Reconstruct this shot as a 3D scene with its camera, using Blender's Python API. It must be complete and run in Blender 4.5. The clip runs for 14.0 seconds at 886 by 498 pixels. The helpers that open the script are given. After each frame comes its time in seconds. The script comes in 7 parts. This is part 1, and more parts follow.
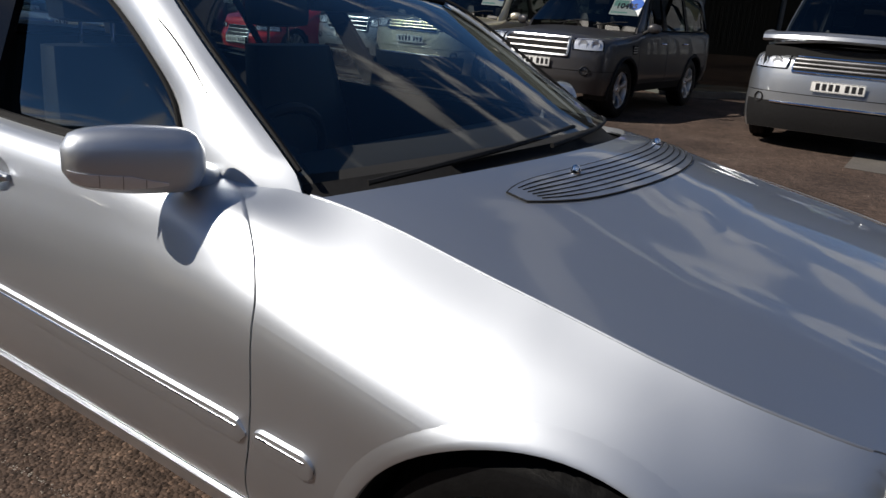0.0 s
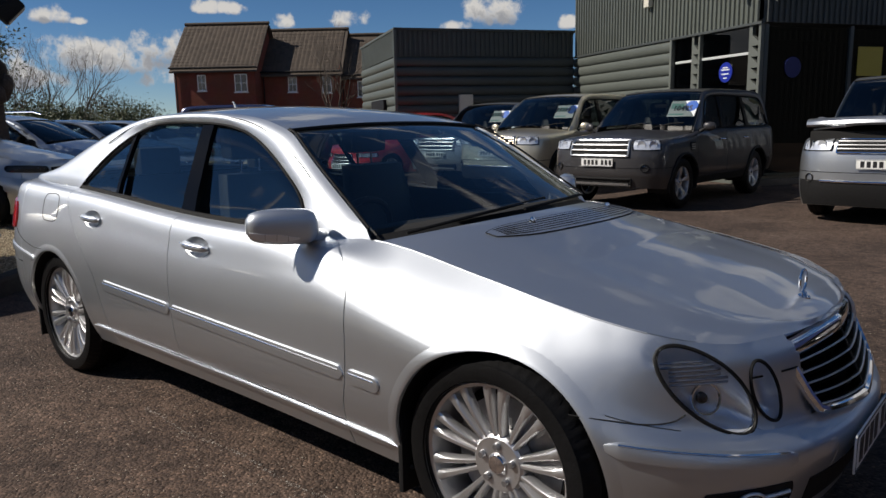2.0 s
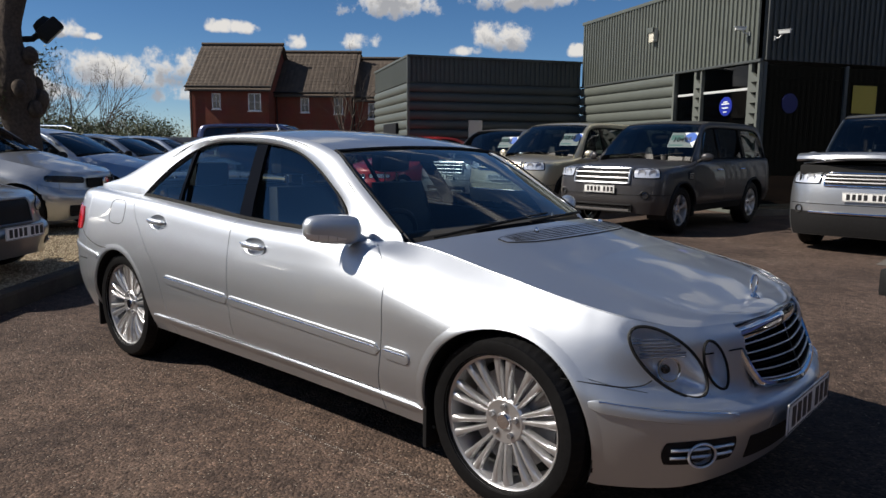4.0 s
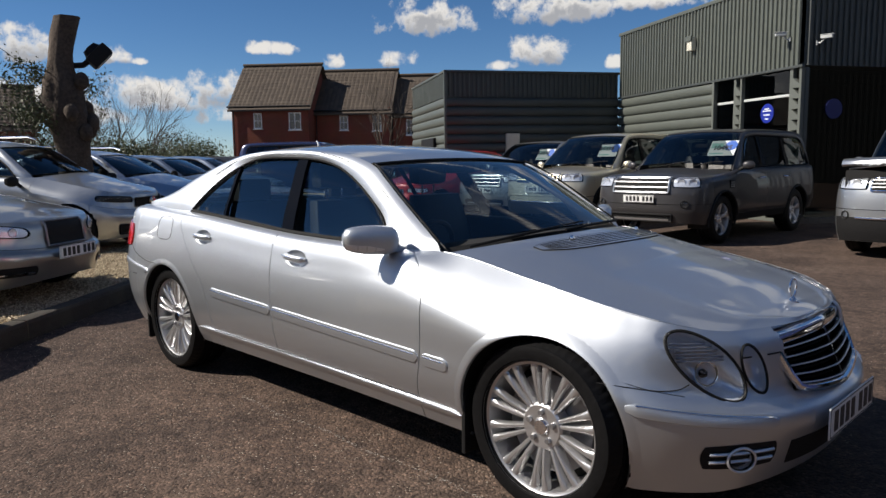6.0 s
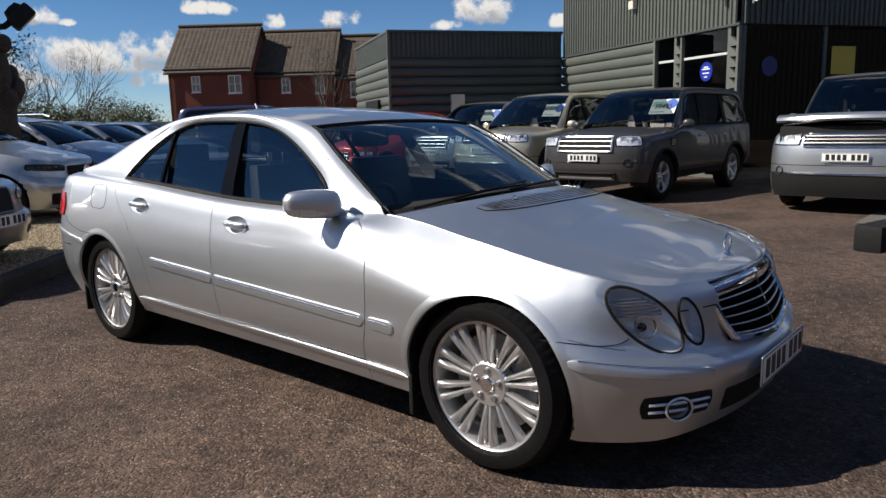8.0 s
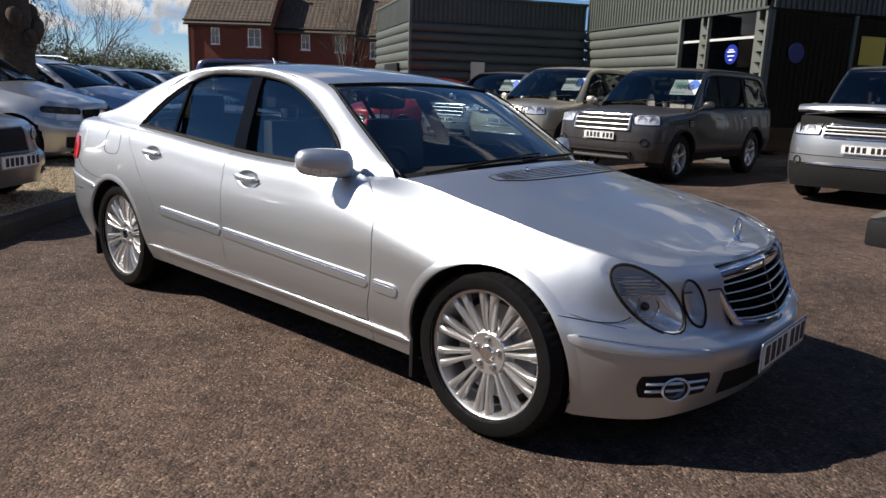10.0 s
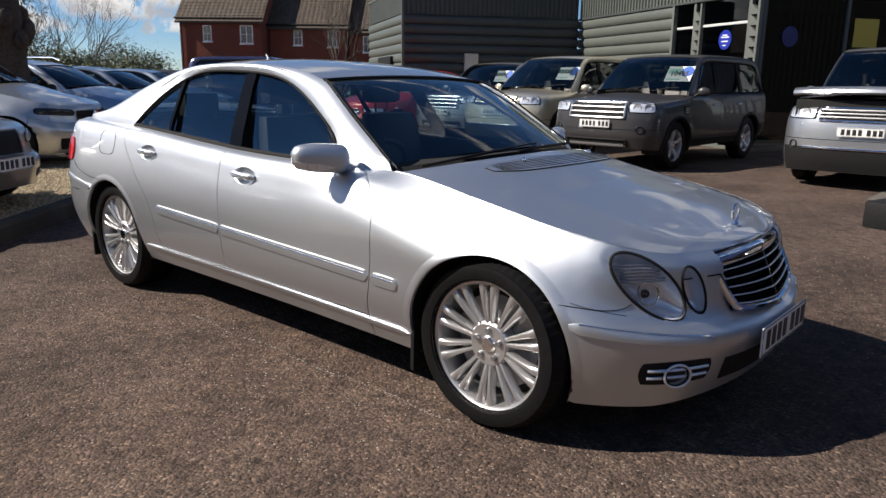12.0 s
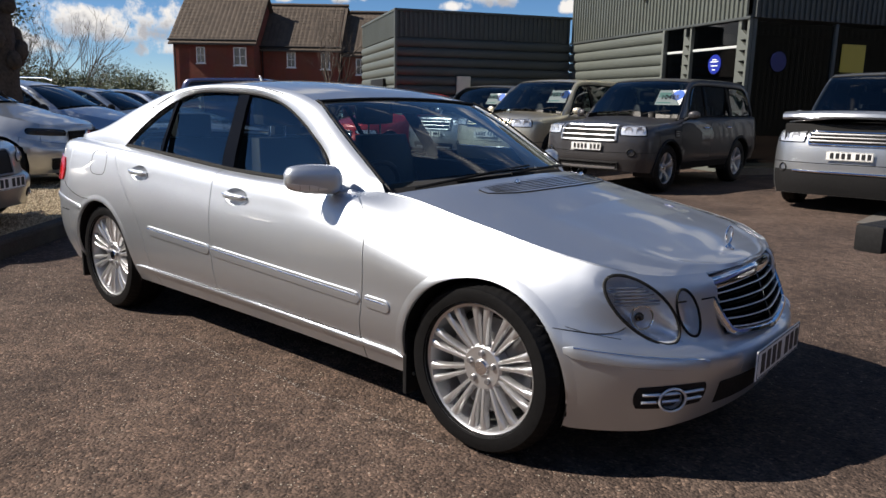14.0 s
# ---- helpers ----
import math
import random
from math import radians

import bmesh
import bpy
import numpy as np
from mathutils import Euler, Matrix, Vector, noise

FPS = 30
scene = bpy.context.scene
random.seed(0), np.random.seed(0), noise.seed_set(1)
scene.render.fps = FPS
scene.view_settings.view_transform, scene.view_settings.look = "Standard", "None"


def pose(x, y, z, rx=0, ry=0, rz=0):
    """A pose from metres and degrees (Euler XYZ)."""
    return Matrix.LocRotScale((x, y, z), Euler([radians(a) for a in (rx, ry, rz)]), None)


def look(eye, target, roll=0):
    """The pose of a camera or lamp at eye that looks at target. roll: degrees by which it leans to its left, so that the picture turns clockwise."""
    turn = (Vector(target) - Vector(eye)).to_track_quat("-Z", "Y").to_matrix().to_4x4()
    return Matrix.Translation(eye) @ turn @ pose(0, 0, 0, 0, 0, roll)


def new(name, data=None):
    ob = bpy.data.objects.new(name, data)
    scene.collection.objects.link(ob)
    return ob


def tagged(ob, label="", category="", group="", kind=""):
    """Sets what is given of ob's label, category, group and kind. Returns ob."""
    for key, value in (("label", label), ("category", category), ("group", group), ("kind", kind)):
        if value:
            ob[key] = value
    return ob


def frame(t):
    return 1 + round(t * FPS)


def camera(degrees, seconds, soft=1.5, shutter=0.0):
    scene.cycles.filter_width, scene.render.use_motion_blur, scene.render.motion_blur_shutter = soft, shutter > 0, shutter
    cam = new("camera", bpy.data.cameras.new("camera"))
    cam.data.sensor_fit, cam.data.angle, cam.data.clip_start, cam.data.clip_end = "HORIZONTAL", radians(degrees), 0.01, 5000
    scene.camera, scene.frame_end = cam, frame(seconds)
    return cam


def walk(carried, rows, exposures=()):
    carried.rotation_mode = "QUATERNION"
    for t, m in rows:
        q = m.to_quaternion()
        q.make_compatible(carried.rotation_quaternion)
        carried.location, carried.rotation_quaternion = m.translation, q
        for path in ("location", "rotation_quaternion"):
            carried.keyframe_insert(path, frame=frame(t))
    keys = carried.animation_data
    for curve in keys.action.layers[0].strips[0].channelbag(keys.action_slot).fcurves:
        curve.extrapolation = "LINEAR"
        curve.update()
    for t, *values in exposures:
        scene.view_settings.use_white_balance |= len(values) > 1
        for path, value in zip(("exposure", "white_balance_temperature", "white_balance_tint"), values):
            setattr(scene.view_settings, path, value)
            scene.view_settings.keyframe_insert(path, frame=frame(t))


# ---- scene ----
cam = camera(62.7, 14.0)
PATH = [
    (0, (1.755, -1.692, 1.255), (0.739, -0.088, 0.625), 4.2),
    (0.5, (1.965, -1.846, 1.272), (0.822, -0.312, 0.688), 4.2),
    (1, (2.187, -2.006, 1.298), (1.002, -0.481, 0.779), 0.9),
    (1.5, (2.379, -2.225, 1.28), (1.163, -0.693, 0.862), -3.8),
    (2, (2.595, -2.391, 1.29), (1.302, -0.904, 0.949), -1.1),
    (2.5, (2.766, -2.522, 1.296), (1.392, -1.107, 0.967), -0.0),
    (3, (2.829, -2.716, 1.293), (1.475, -1.278, 0.978), 0.4),
    (3.2, (2.85, -2.809, 1.306), (1.548, -1.322, 1.003), 0.5),
    (5.3, (2.942, -2.867, 1.283), (1.596, -1.407, 1.045), -0.4),
    (5.5, (2.947, -2.87, 1.286), (1.587, -1.423, 1.046), -0.5),
    (6, (2.955, -2.884, 1.283), (1.564, -1.466, 1.044), -0.7),
    (6.5, (2.951, -2.886, 1.28), (1.54, -1.491, 1.027), -1.0),
    (7, (2.954, -2.874, 1.284), (1.54, -1.487, 1.005), -1.2),
    (7.5, (2.965, -2.868, 1.279), (1.615, -1.425, 0.97), -1.2),
    (8, (2.964, -2.863, 1.279), (1.686, -1.363, 0.936), -1.5),
    (8.2, (2.961, -2.869, 1.281), (1.701, -1.357, 0.925), -1.5),
    (10.3, (2.971, -2.861, 1.269), (1.683, -1.394, 0.833), 2.2),
    (10.5, (2.961, -2.855, 1.264), (1.679, -1.386, 0.822), 2.0),
    (11, (2.957, -2.855, 1.267), (1.684, -1.382, 0.812), 1.7),
    (11.5, (2.964, -2.859, 1.267), (1.695, -1.382, 0.813), 1.1),
    (12, (2.967, -2.864, 1.271), (1.689, -1.392, 0.823), 0.7),
    (12.5, (2.965, -2.864, 1.272), (1.678, -1.395, 0.84), 0.5),
    (13, (2.955, -2.864, 1.276), (1.663, -1.393, 0.864), 1.2),
    (13.5, (2.956, -2.855, 1.273), (1.673, -1.374, 0.875), 1.0),
    (14, (2.952, -2.855, 1.27), (1.683, -1.36, 0.88), 1.0),
]
walk(cam, [(t, look(eye, target, roll)) for t, eye, target, roll in PATH],
     exposures=[(0, 0.02, 6950, 11), (1, -0.12, 6950, 11), (2, 0.0, 6950, 11), (3, 0.20, 6950, 11),
                (5.5, 0.36, 6950, 11), (6.5, 0.40, 6950, 11), (8, 0.46, 6950, 11),
                (10.5, 0.60, 7020, 12), (14, 0.62, 7020, 12)])
from mathutils.bvhtree import BVHTree

# ---- light ----
SUN_AZ, SUN_EL = radians(-134), radians(41)
sun_way = Vector((math.cos(SUN_AZ) * math.cos(SUN_EL), math.sin(SUN_AZ) * math.cos(SUN_EL), math.sin(SUN_EL)))
sun = new("sun", bpy.data.lights.new("sun", "SUN"))
sun.data.energy, sun.data.angle, sun.data.color = 5.0, radians(0.53), (1.0, 0.965, 0.91)
sun.matrix_world = look(sun_way * 60, (0, 0, 0))

world = bpy.data.worlds.new("sky")
scene.world = world
world.use_nodes = True


def build_sky(nt):
    """Blue sky with fair-weather cumulus all the way round."""
    n, l = nt.nodes, nt.links
    n.clear()
    out, bg = n.new("ShaderNodeOutputWorld"), n.new("ShaderNodeBackground")
    sky = n.new("ShaderNodeTexSky")
    sky.sky_type, sky.sun_disc = "NISHITA", False
    sky.sun_elevation, sky.sun_rotation = SUN_EL, math.pi / 2 - SUN_AZ
    sky.air_density, sky.dust_density, sky.ozone_density, sky.altitude = 0.65, 0.0, 5.0, 0
    co = n.new("ShaderNodeTexCoord")
    sep = n.new("ShaderNodeSeparateXYZ")
    l.new(co.outputs["Generated"], sep.inputs[0])

    def m(op, a, b=None, c=None):
        k = n.new("ShaderNodeMath")
        k.operation = op
        for i, v in enumerate((a, b, c)):
            if v is None:
                continue
            if isinstance(v, (int, float)):
                k.inputs[i].default_value = v
            else:
                l.new(v, k.inputs[i])
        return k.outputs[0]

    up = m("MAXIMUM", sep.outputs[2], 0.0)
    far = m("ADD", up, 0.38)
    flat = n.new("ShaderNodeCombineXYZ")
    l.new(m("DIVIDE", sep.outputs[0], far), flat.inputs[0])
    l.new(m("DIVIDE", sep.outputs[1], far), flat.inputs[1])
    l.new(m("MULTIPLY", up, 2.2), flat.inputs[2])

    def cloud_noise(src, scale, detail, rough):
        k = n.new("ShaderNodeTexNoise")
        k.inputs["Scale"].default_value, k.inputs["Detail"].default_value, k.inputs["Roughness"].default_value = scale, detail, rough
        l.new(src, k.inputs["Vector"])
        return k.outputs["Fac"]

    def step(v, a, b):
        k = n.new("ShaderNodeMapRange")
        k.interpolation_type = "SMOOTHSTEP"
        k.inputs["From Min"].default_value, k.inputs["From Max"].default_value = a, b
        l.new(v, k.inputs["Value"])
        return k.outputs[0]

    # broken cumulus over the rest of the sky
    big = cloud_noise(flat.outputs[0], 4.2, 7.0, 0.50)
    low = m("SUBTRACT", 1.0, m("MULTIPLY", up, 1.2))
    dens = m("MULTIPLY_ADD", m("POWER", low, 3.0), 0.26, m("SUBTRACT", big, 0.02))
    az = m("MULTIPLY", m("ARCTAN2", sep.outputs[1], sep.outputs[0]), 180 / math.pi)
    el = m("MULTIPLY", m("ARCSINE", sep.outputs[2]), 180 / math.pi)
    away = m("MAXIMUM", step(m("ABSOLUTE", m("SUBTRACT", az, 145.0)), 30.0, 38.0), step(el, 15.0, 21.0))
    rest = m("MULTIPLY", step(dens, 0.545, 0.675), away)
    rest_dark = step(dens, 0.60, 0.82)
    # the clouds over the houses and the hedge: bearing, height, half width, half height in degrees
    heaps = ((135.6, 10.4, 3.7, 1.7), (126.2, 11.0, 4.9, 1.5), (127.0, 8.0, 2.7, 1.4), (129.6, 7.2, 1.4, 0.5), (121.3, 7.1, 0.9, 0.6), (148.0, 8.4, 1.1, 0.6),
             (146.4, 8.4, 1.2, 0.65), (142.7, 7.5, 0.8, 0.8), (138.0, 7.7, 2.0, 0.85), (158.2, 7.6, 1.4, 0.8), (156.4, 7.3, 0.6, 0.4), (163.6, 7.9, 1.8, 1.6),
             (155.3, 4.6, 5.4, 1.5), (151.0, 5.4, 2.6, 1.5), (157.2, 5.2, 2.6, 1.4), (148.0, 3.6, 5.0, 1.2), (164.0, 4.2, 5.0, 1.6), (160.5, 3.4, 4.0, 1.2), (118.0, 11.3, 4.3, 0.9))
    puff = cloud_noise(co.outputs["Generated"], 34.0, 8.0, 0.62)

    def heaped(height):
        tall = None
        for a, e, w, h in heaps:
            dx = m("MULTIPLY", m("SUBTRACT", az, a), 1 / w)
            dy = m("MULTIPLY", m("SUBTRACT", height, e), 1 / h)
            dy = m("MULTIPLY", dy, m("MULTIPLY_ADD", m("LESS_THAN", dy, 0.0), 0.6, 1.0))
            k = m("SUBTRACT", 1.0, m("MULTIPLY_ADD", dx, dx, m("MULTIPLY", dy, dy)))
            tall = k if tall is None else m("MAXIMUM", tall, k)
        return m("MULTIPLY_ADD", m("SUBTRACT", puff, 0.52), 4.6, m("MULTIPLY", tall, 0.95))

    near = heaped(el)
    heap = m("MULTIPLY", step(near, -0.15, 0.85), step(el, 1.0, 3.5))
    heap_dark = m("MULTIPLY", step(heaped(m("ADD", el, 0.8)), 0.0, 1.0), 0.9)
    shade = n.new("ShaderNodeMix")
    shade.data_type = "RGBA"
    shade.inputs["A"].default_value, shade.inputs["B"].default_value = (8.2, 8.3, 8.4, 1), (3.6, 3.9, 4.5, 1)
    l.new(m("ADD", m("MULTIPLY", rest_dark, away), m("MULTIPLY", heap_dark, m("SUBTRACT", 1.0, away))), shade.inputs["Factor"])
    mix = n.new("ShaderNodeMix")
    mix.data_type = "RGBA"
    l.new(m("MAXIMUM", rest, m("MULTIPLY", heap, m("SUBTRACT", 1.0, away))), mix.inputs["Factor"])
    deep = n.new("ShaderNodeHueSaturation")
    deep.inputs["Saturation"].default_value = 1.16
    l.new(sky.outputs[0], deep.inputs["Color"])
    l.new(deep.outputs[0], mix.inputs["A"])
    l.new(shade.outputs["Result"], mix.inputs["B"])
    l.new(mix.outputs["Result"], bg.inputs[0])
    bg.inputs[1].default_value = 0.072
    l.new(bg.outputs[0], out.inputs[0])


build_sky(world.node_tree)

# ---- materials ----


def material(name, color=(0.5, 0.5, 0.5), rough=0.5, metal=0.0, coat=0.0, vary=0.0, grain=0.0, scale=20.0, bump=0.0, bump_scale=80.0, coat_rough=0.03, spec=0.5, alpha_noise=None, emit=None, dirt=None):
    """A principled material whose colour varies at two scales, with an optional fine relief and patches of dirt."""
    mt = bpy.data.materials.new(name)
    mt.use_nodes = True
    nt = mt.node_tree
    n, l = nt.nodes, nt.links
    b = n["Principled BSDF"]
    b.inputs["Base Color"].default_value = (*color, 1)
    b.inputs["Roughness"].default_value, b.inputs["Metallic"].default_value = rough, metal
    b.inputs["Coat Weight"].default_value, b.inputs["Coat Roughness"].default_value = coat, coat_rough
    b.inputs["Specular IOR Level"].default_value = spec
    if emit:
        b.inputs["Emission Color"].default_value, b.inputs["Emission Strength"].default_value = (*emit[0], 1), emit[1]
    co = n.new("ShaderNodeTexCoord")
    col = None
    if vary or grain or dirt:
        big, fine = n.new("ShaderNodeTexNoise"), n.new("ShaderNodeTexNoise")
        big.inputs["Scale"].default_value, big.inputs["Detail"].default_value = scale * 0.08, 5
        fine.inputs["Scale"].default_value, fine.inputs["Detail"].default_value = scale, 6
        for k in (big, fine):
            l.new(co.outputs["Object"], k.inputs["Vector"])
        rgb = n.new("ShaderNodeRGB")
        rgb.outputs[0].default_value = (*color, 1)
        col = rgb.outputs[0]
        for src, amt in ((big, vary), (fine, grain)):
            if not amt:
                continue
            rg = n.new("ShaderNodeMapRange")
            rg.inputs["From Min"].default_value, rg.inputs["From Max"].default_value = 0.3, 0.7
            rg.inputs["To Min"].default_value, rg.inputs["To Max"].default_value = 1 - amt, 1 + amt
            l.new(src.outputs["Fac"], rg.inputs["Value"])
            mul = n.new("ShaderNodeMix")
            mul.data_type, mul.blend_type = "RGBA", "MULTIPLY"
            mul.inputs["Factor"].default_value = 1
            l.new(col, mul.inputs["A"])
            l.new(rg.outputs[0], mul.inputs["B"])
            col = mul.outputs["Result"]
        if dirt:
            rg = n.new("ShaderNodeMapRange")
            rg.inputs["From Min"].default_value, rg.inputs["From Max"].default_value = 0.52, 0.72
            l.new(big.outputs["Fac"], rg.inputs["Value"])
            mx = n.new("ShaderNodeMix")
            mx.data_type = "RGBA"
            mx.inputs["B"].default_value = (*dirt, 1)
            l.new(rg.outputs[0], mx.inputs["Factor"])
            l.new(col, mx.inputs["A"])
            col = mx.outputs["Result"]
        l.new(col, b.inputs["Base Color"])
    if bump:
        nz, bp = n.new("ShaderNodeTexNoise"), n.new("ShaderNodeBump")
        nz.inputs["Scale"].default_value, nz.inputs["Detail"].default_value = bump_scale, 4
        l.new(co.outputs["Object"], nz.inputs["Vector"])
        l.new(nz.outputs["Fac"], bp.inputs["Height"])
        bp.inputs["Strength"].default_value, bp.inputs["Distance"].default_value = bump, 0.01
        l.new(bp.outputs[0], b.inputs["Normal"])
    return mt


def metallic_paint(name, color, rough=0.32, metal=0.85):
    """Car paint: fine aluminium flake under a clear coat, with a little road dust low down in patches."""
    mt = material(name, color, rough, metal, 1.0, coat_rough=0.02, vary=0.03, scale=12)
    n, l = mt.node_tree.nodes, mt.node_tree.links
    b = n["Principled BSDF"]
    fl, co, bp = n.new("ShaderNodeTexVoronoi"), n.new("ShaderNodeTexCoord"), n.new("ShaderNodeBump")
    fl.inputs["Scale"].default_value = 900
    l.new(co.outputs["Object"], fl.inputs["Vector"])
    l.new(fl.outputs["Color"], bp.inputs["Height"])
    bp.inputs["Strength"].default_value, bp.inputs["Distance"].default_value = 0.06, 0.001
    l.new(bp.outputs[0], b.inputs["Normal"])
    return mt


def glass(name, tint=(0.75, 0.82, 0.82), clear=0.75, rough=0.0, f0=0.07):
    """Thin tinted glazing: a mirror-like skin over a see-through body, the same from both sides."""
    mt = bpy.data.materials.new(name)
    mt.use_nodes = True
    n, l = mt.node_tree.nodes, mt.node_tree.links
    n.clear()
    out, tr, gl, mx, lw, pw, ma = (n.new(k) for k in ("ShaderNodeOutputMaterial", "ShaderNodeBsdfTransparent", "ShaderNodeBsdfGlossy", "ShaderNodeMixShader", "ShaderNodeLayerWeight", "ShaderNodeMath", "ShaderNodeMath"))
    tr.inputs[0].default_value = (*[c * clear for c in tint], 1)
    gl.inputs["Roughness"].default_value = rough
    lw.inputs[0].default_value = 0.5
    pw.operation, pw.inputs[1].default_value = "POWER", 4.0
    ma.operation, ma.inputs[1].default_value, ma.inputs[2].default_value = "MULTIPLY_ADD", 1 - f0, f0
    l.new(lw.outputs["Facing"], pw.inputs[0])
    l.new(pw.outputs[0], ma.inputs[0])
    l.new(ma.outputs[0], mx.inputs[0])
    l.new(tr.outputs[0], mx.inputs[1])
    l.new(gl.outputs[0], mx.inputs[2])
    l.new(mx.outputs[0], out.inputs[0])
    return mt


SILVER = metallic_paint("silver_paint", (0.585, 0.62, 0.665), 0.46, 1.0)
SILVER_WARM = metallic_paint("warm_silver_paint", (0.40, 0.395, 0.375))
SILVER_BRIGHT = metallic_paint("bright_silver_paint", (0.46, 0.48, 0.50))
GOLD = metallic_paint("champagne_paint", (0.74, 0.67, 0.51), 0.36, 0.8)
GREY_PAINT = metallic_paint("dark_grey_paint", (0.052, 0.050, 0.052), 0.36, 0.45)
GREY_PAINT.node_tree.nodes["Principled BSDF"].inputs["Coat Weight"].default_value = 0.5
BLUE_GREY = metallic_paint("blue_grey_paint", (0.14, 0.18, 0.25), 0.3, 0.6)
PALE_BLUE = metallic_paint("pale_blue_paint", (0.42, 0.47, 0.55))
DARK_BLUE = metallic_paint("dark_blue_paint", (0.02, 0.03, 0.09), 0.25, 0.3)
RED_PAINT = metallic_paint("red_paint", (0.45, 0.02, 0.02), 0.3, 0.1)
BLACK_PAINT = metallic_paint("black_paint", (0.012, 0.013, 0.015), 0.25, 0.2)
BLACK = material("black_plastic", (0.012, 0.012, 0.0125), 0.6, spec=0.2, grain=0.2, scale=60, bump=0.1, bump_scale=300)
# near-black: the shade inside gaps and hollows is put into this colour
DARKGAP = material("dark_cavity", (0.006, 0.006, 0.006), 0.9)
TYRE = material("tyre_rubber", (0.0065, 0.0065, 0.007), 0.5, vary=0.25, grain=0.2, scale=40, bump=0.12, bump_scale=150, spec=0.14)
TRIM_BLACK = material("gloss_black_trim", (0.004, 0.004, 0.0045), 0.16, spec=0.08)
CHROME = material("chrome", (0.86, 0.86, 0.87), 0.06, 1.0)
ALLOY = material("alloy_wheel", (0.62, 0.62, 0.63), 0.36, 0.9, 0.3, vary=0.05, scale=30)
STEEL = material("brake_steel", (0.33, 0.33, 0.34), 0.4, 0.9, vary=0.2, grain=0.1, scale=40)
GLASS = glass("car_glass", tint=(0.84, 0.92, 0.93), clear=0.86, f0=0.11)
GLASS_SIDE = glass("side_glass", tint=(0.62, 0.80, 0.86), clear=0.80, f0=0.12)
GLASS_DARK = glass("dark_car_glass", tint=(0.6, 0.72, 0.75), clear=0.34)
LAMP_GLASS = glass("lamp_lens", tint=(0.95, 0.97, 1.0), clear=0.97, f0=0.05)
RUBBER = material("seal_rubber", (0.006, 0.006, 0.0065), 0.7, spec=0.15)
REFLECTOR = material("lamp_reflector", (0.82, 0.84, 0.87), 0.28, 0.6)
REDLENS = material("red_lens", (0.75, 0.02, 0.02), 0.12, coat=1.0, vary=0.2, scale=60)
LEATHER = material("black_leather", (0.014, 0.0135, 0.0135), 0.45, vary=0.15, grain=0.1, scale=30, bump=0.15, bump_scale=220)
DASH = material("dashboard_plastic", (0.018, 0.0175, 0.017), 0.6, vary=0.1, grain=0.1, scale=50, bump=0.12, bump_scale=400)
PLATE = material("number_plate_white", (0.78, 0.78, 0.76), 0.35, vary=0.04, scale=20)
INK = material("black_ink", (0.012, 0.012, 0.014), 0.5)

# ---- mesh tools ----


def pchip(pts):
    """A smooth curve y(x) through points, with no overshoot."""
    p = np.array(sorted(pts), float)
    x, y = p[:, 0], p[:, 1]
    h, d = np.diff(x), np.diff(y) / np.diff(x)
    m = np.zeros(len(x))
    m[0], m[-1] = d[0], d[-1]
    for i in range(1, len(x) - 1):
        if d[i - 1] * d[i] > 0:
            w1, w2 = 2 * h[i] + h[i - 1], h[i] + 2 * h[i - 1]
            m[i] = (w1 + w2) / (w1 / d[i - 1] + w2 / d[i])

    def f(q):
        q = np.clip(np.asarray(q, float), x[0], x[-1])
        i = np.clip(np.searchsorted(x, q) - 1, 0, len(x) - 2)
        t = (q - x[i]) / h[i]
        return (2 * t**3 - 3 * t**2 + 1) * y[i] + (t**3 - 2 * t**2 + t) * h[i] * m[i] + (-2 * t**3 + 3 * t**2) * y[i + 1] + (t**3 - t**2) * h[i] * m[i + 1]

    return f


def spline(pts, n):
    """n points along a Catmull-Rom curve through pts, evenly by chord."""
    p = np.array(pts, float)
    p = np.vstack([2 * p[0] - p[1], p, 2 * p[-1] - p[-2]])
    out = []
    for i in range(1, len(p) - 2):
        for t in np.linspace(0, 1, 24, endpoint=False):
            a, b, c, d = p[i - 1 : i + 3]
            out.append(0.5 * (2 * b + (c - a) * t + (2 * a - 5 * b + 4 * c - d) * t * t + (3 * b - a - 3 * c + d) * t**3))
    out = np.array(out + [p[-2]])
    s = np.r_[0, np.cumsum(np.linalg.norm(np.diff(out, axis=0), axis=1))]
    q = np.linspace(0, s[-1], n)
    return np.stack([np.interp(q, s, out[:, k]) for k in range(out.shape[1])], 1)


def grid_faces(a, b, wrap_a=False, wrap_b=False, start=0):
    """Quads of an a-by-b grid of points."""
    f = []
    for i in range(a if wrap_a else a - 1):
        for j in range(b if wrap_b else b - 1):
            i2, j2 = (i + 1) % a, (j + 1) % b
            f.append((start + i * b + j, start + i2 * b + j, start + i2 * b + j2, start + i * b + j2))
    return f


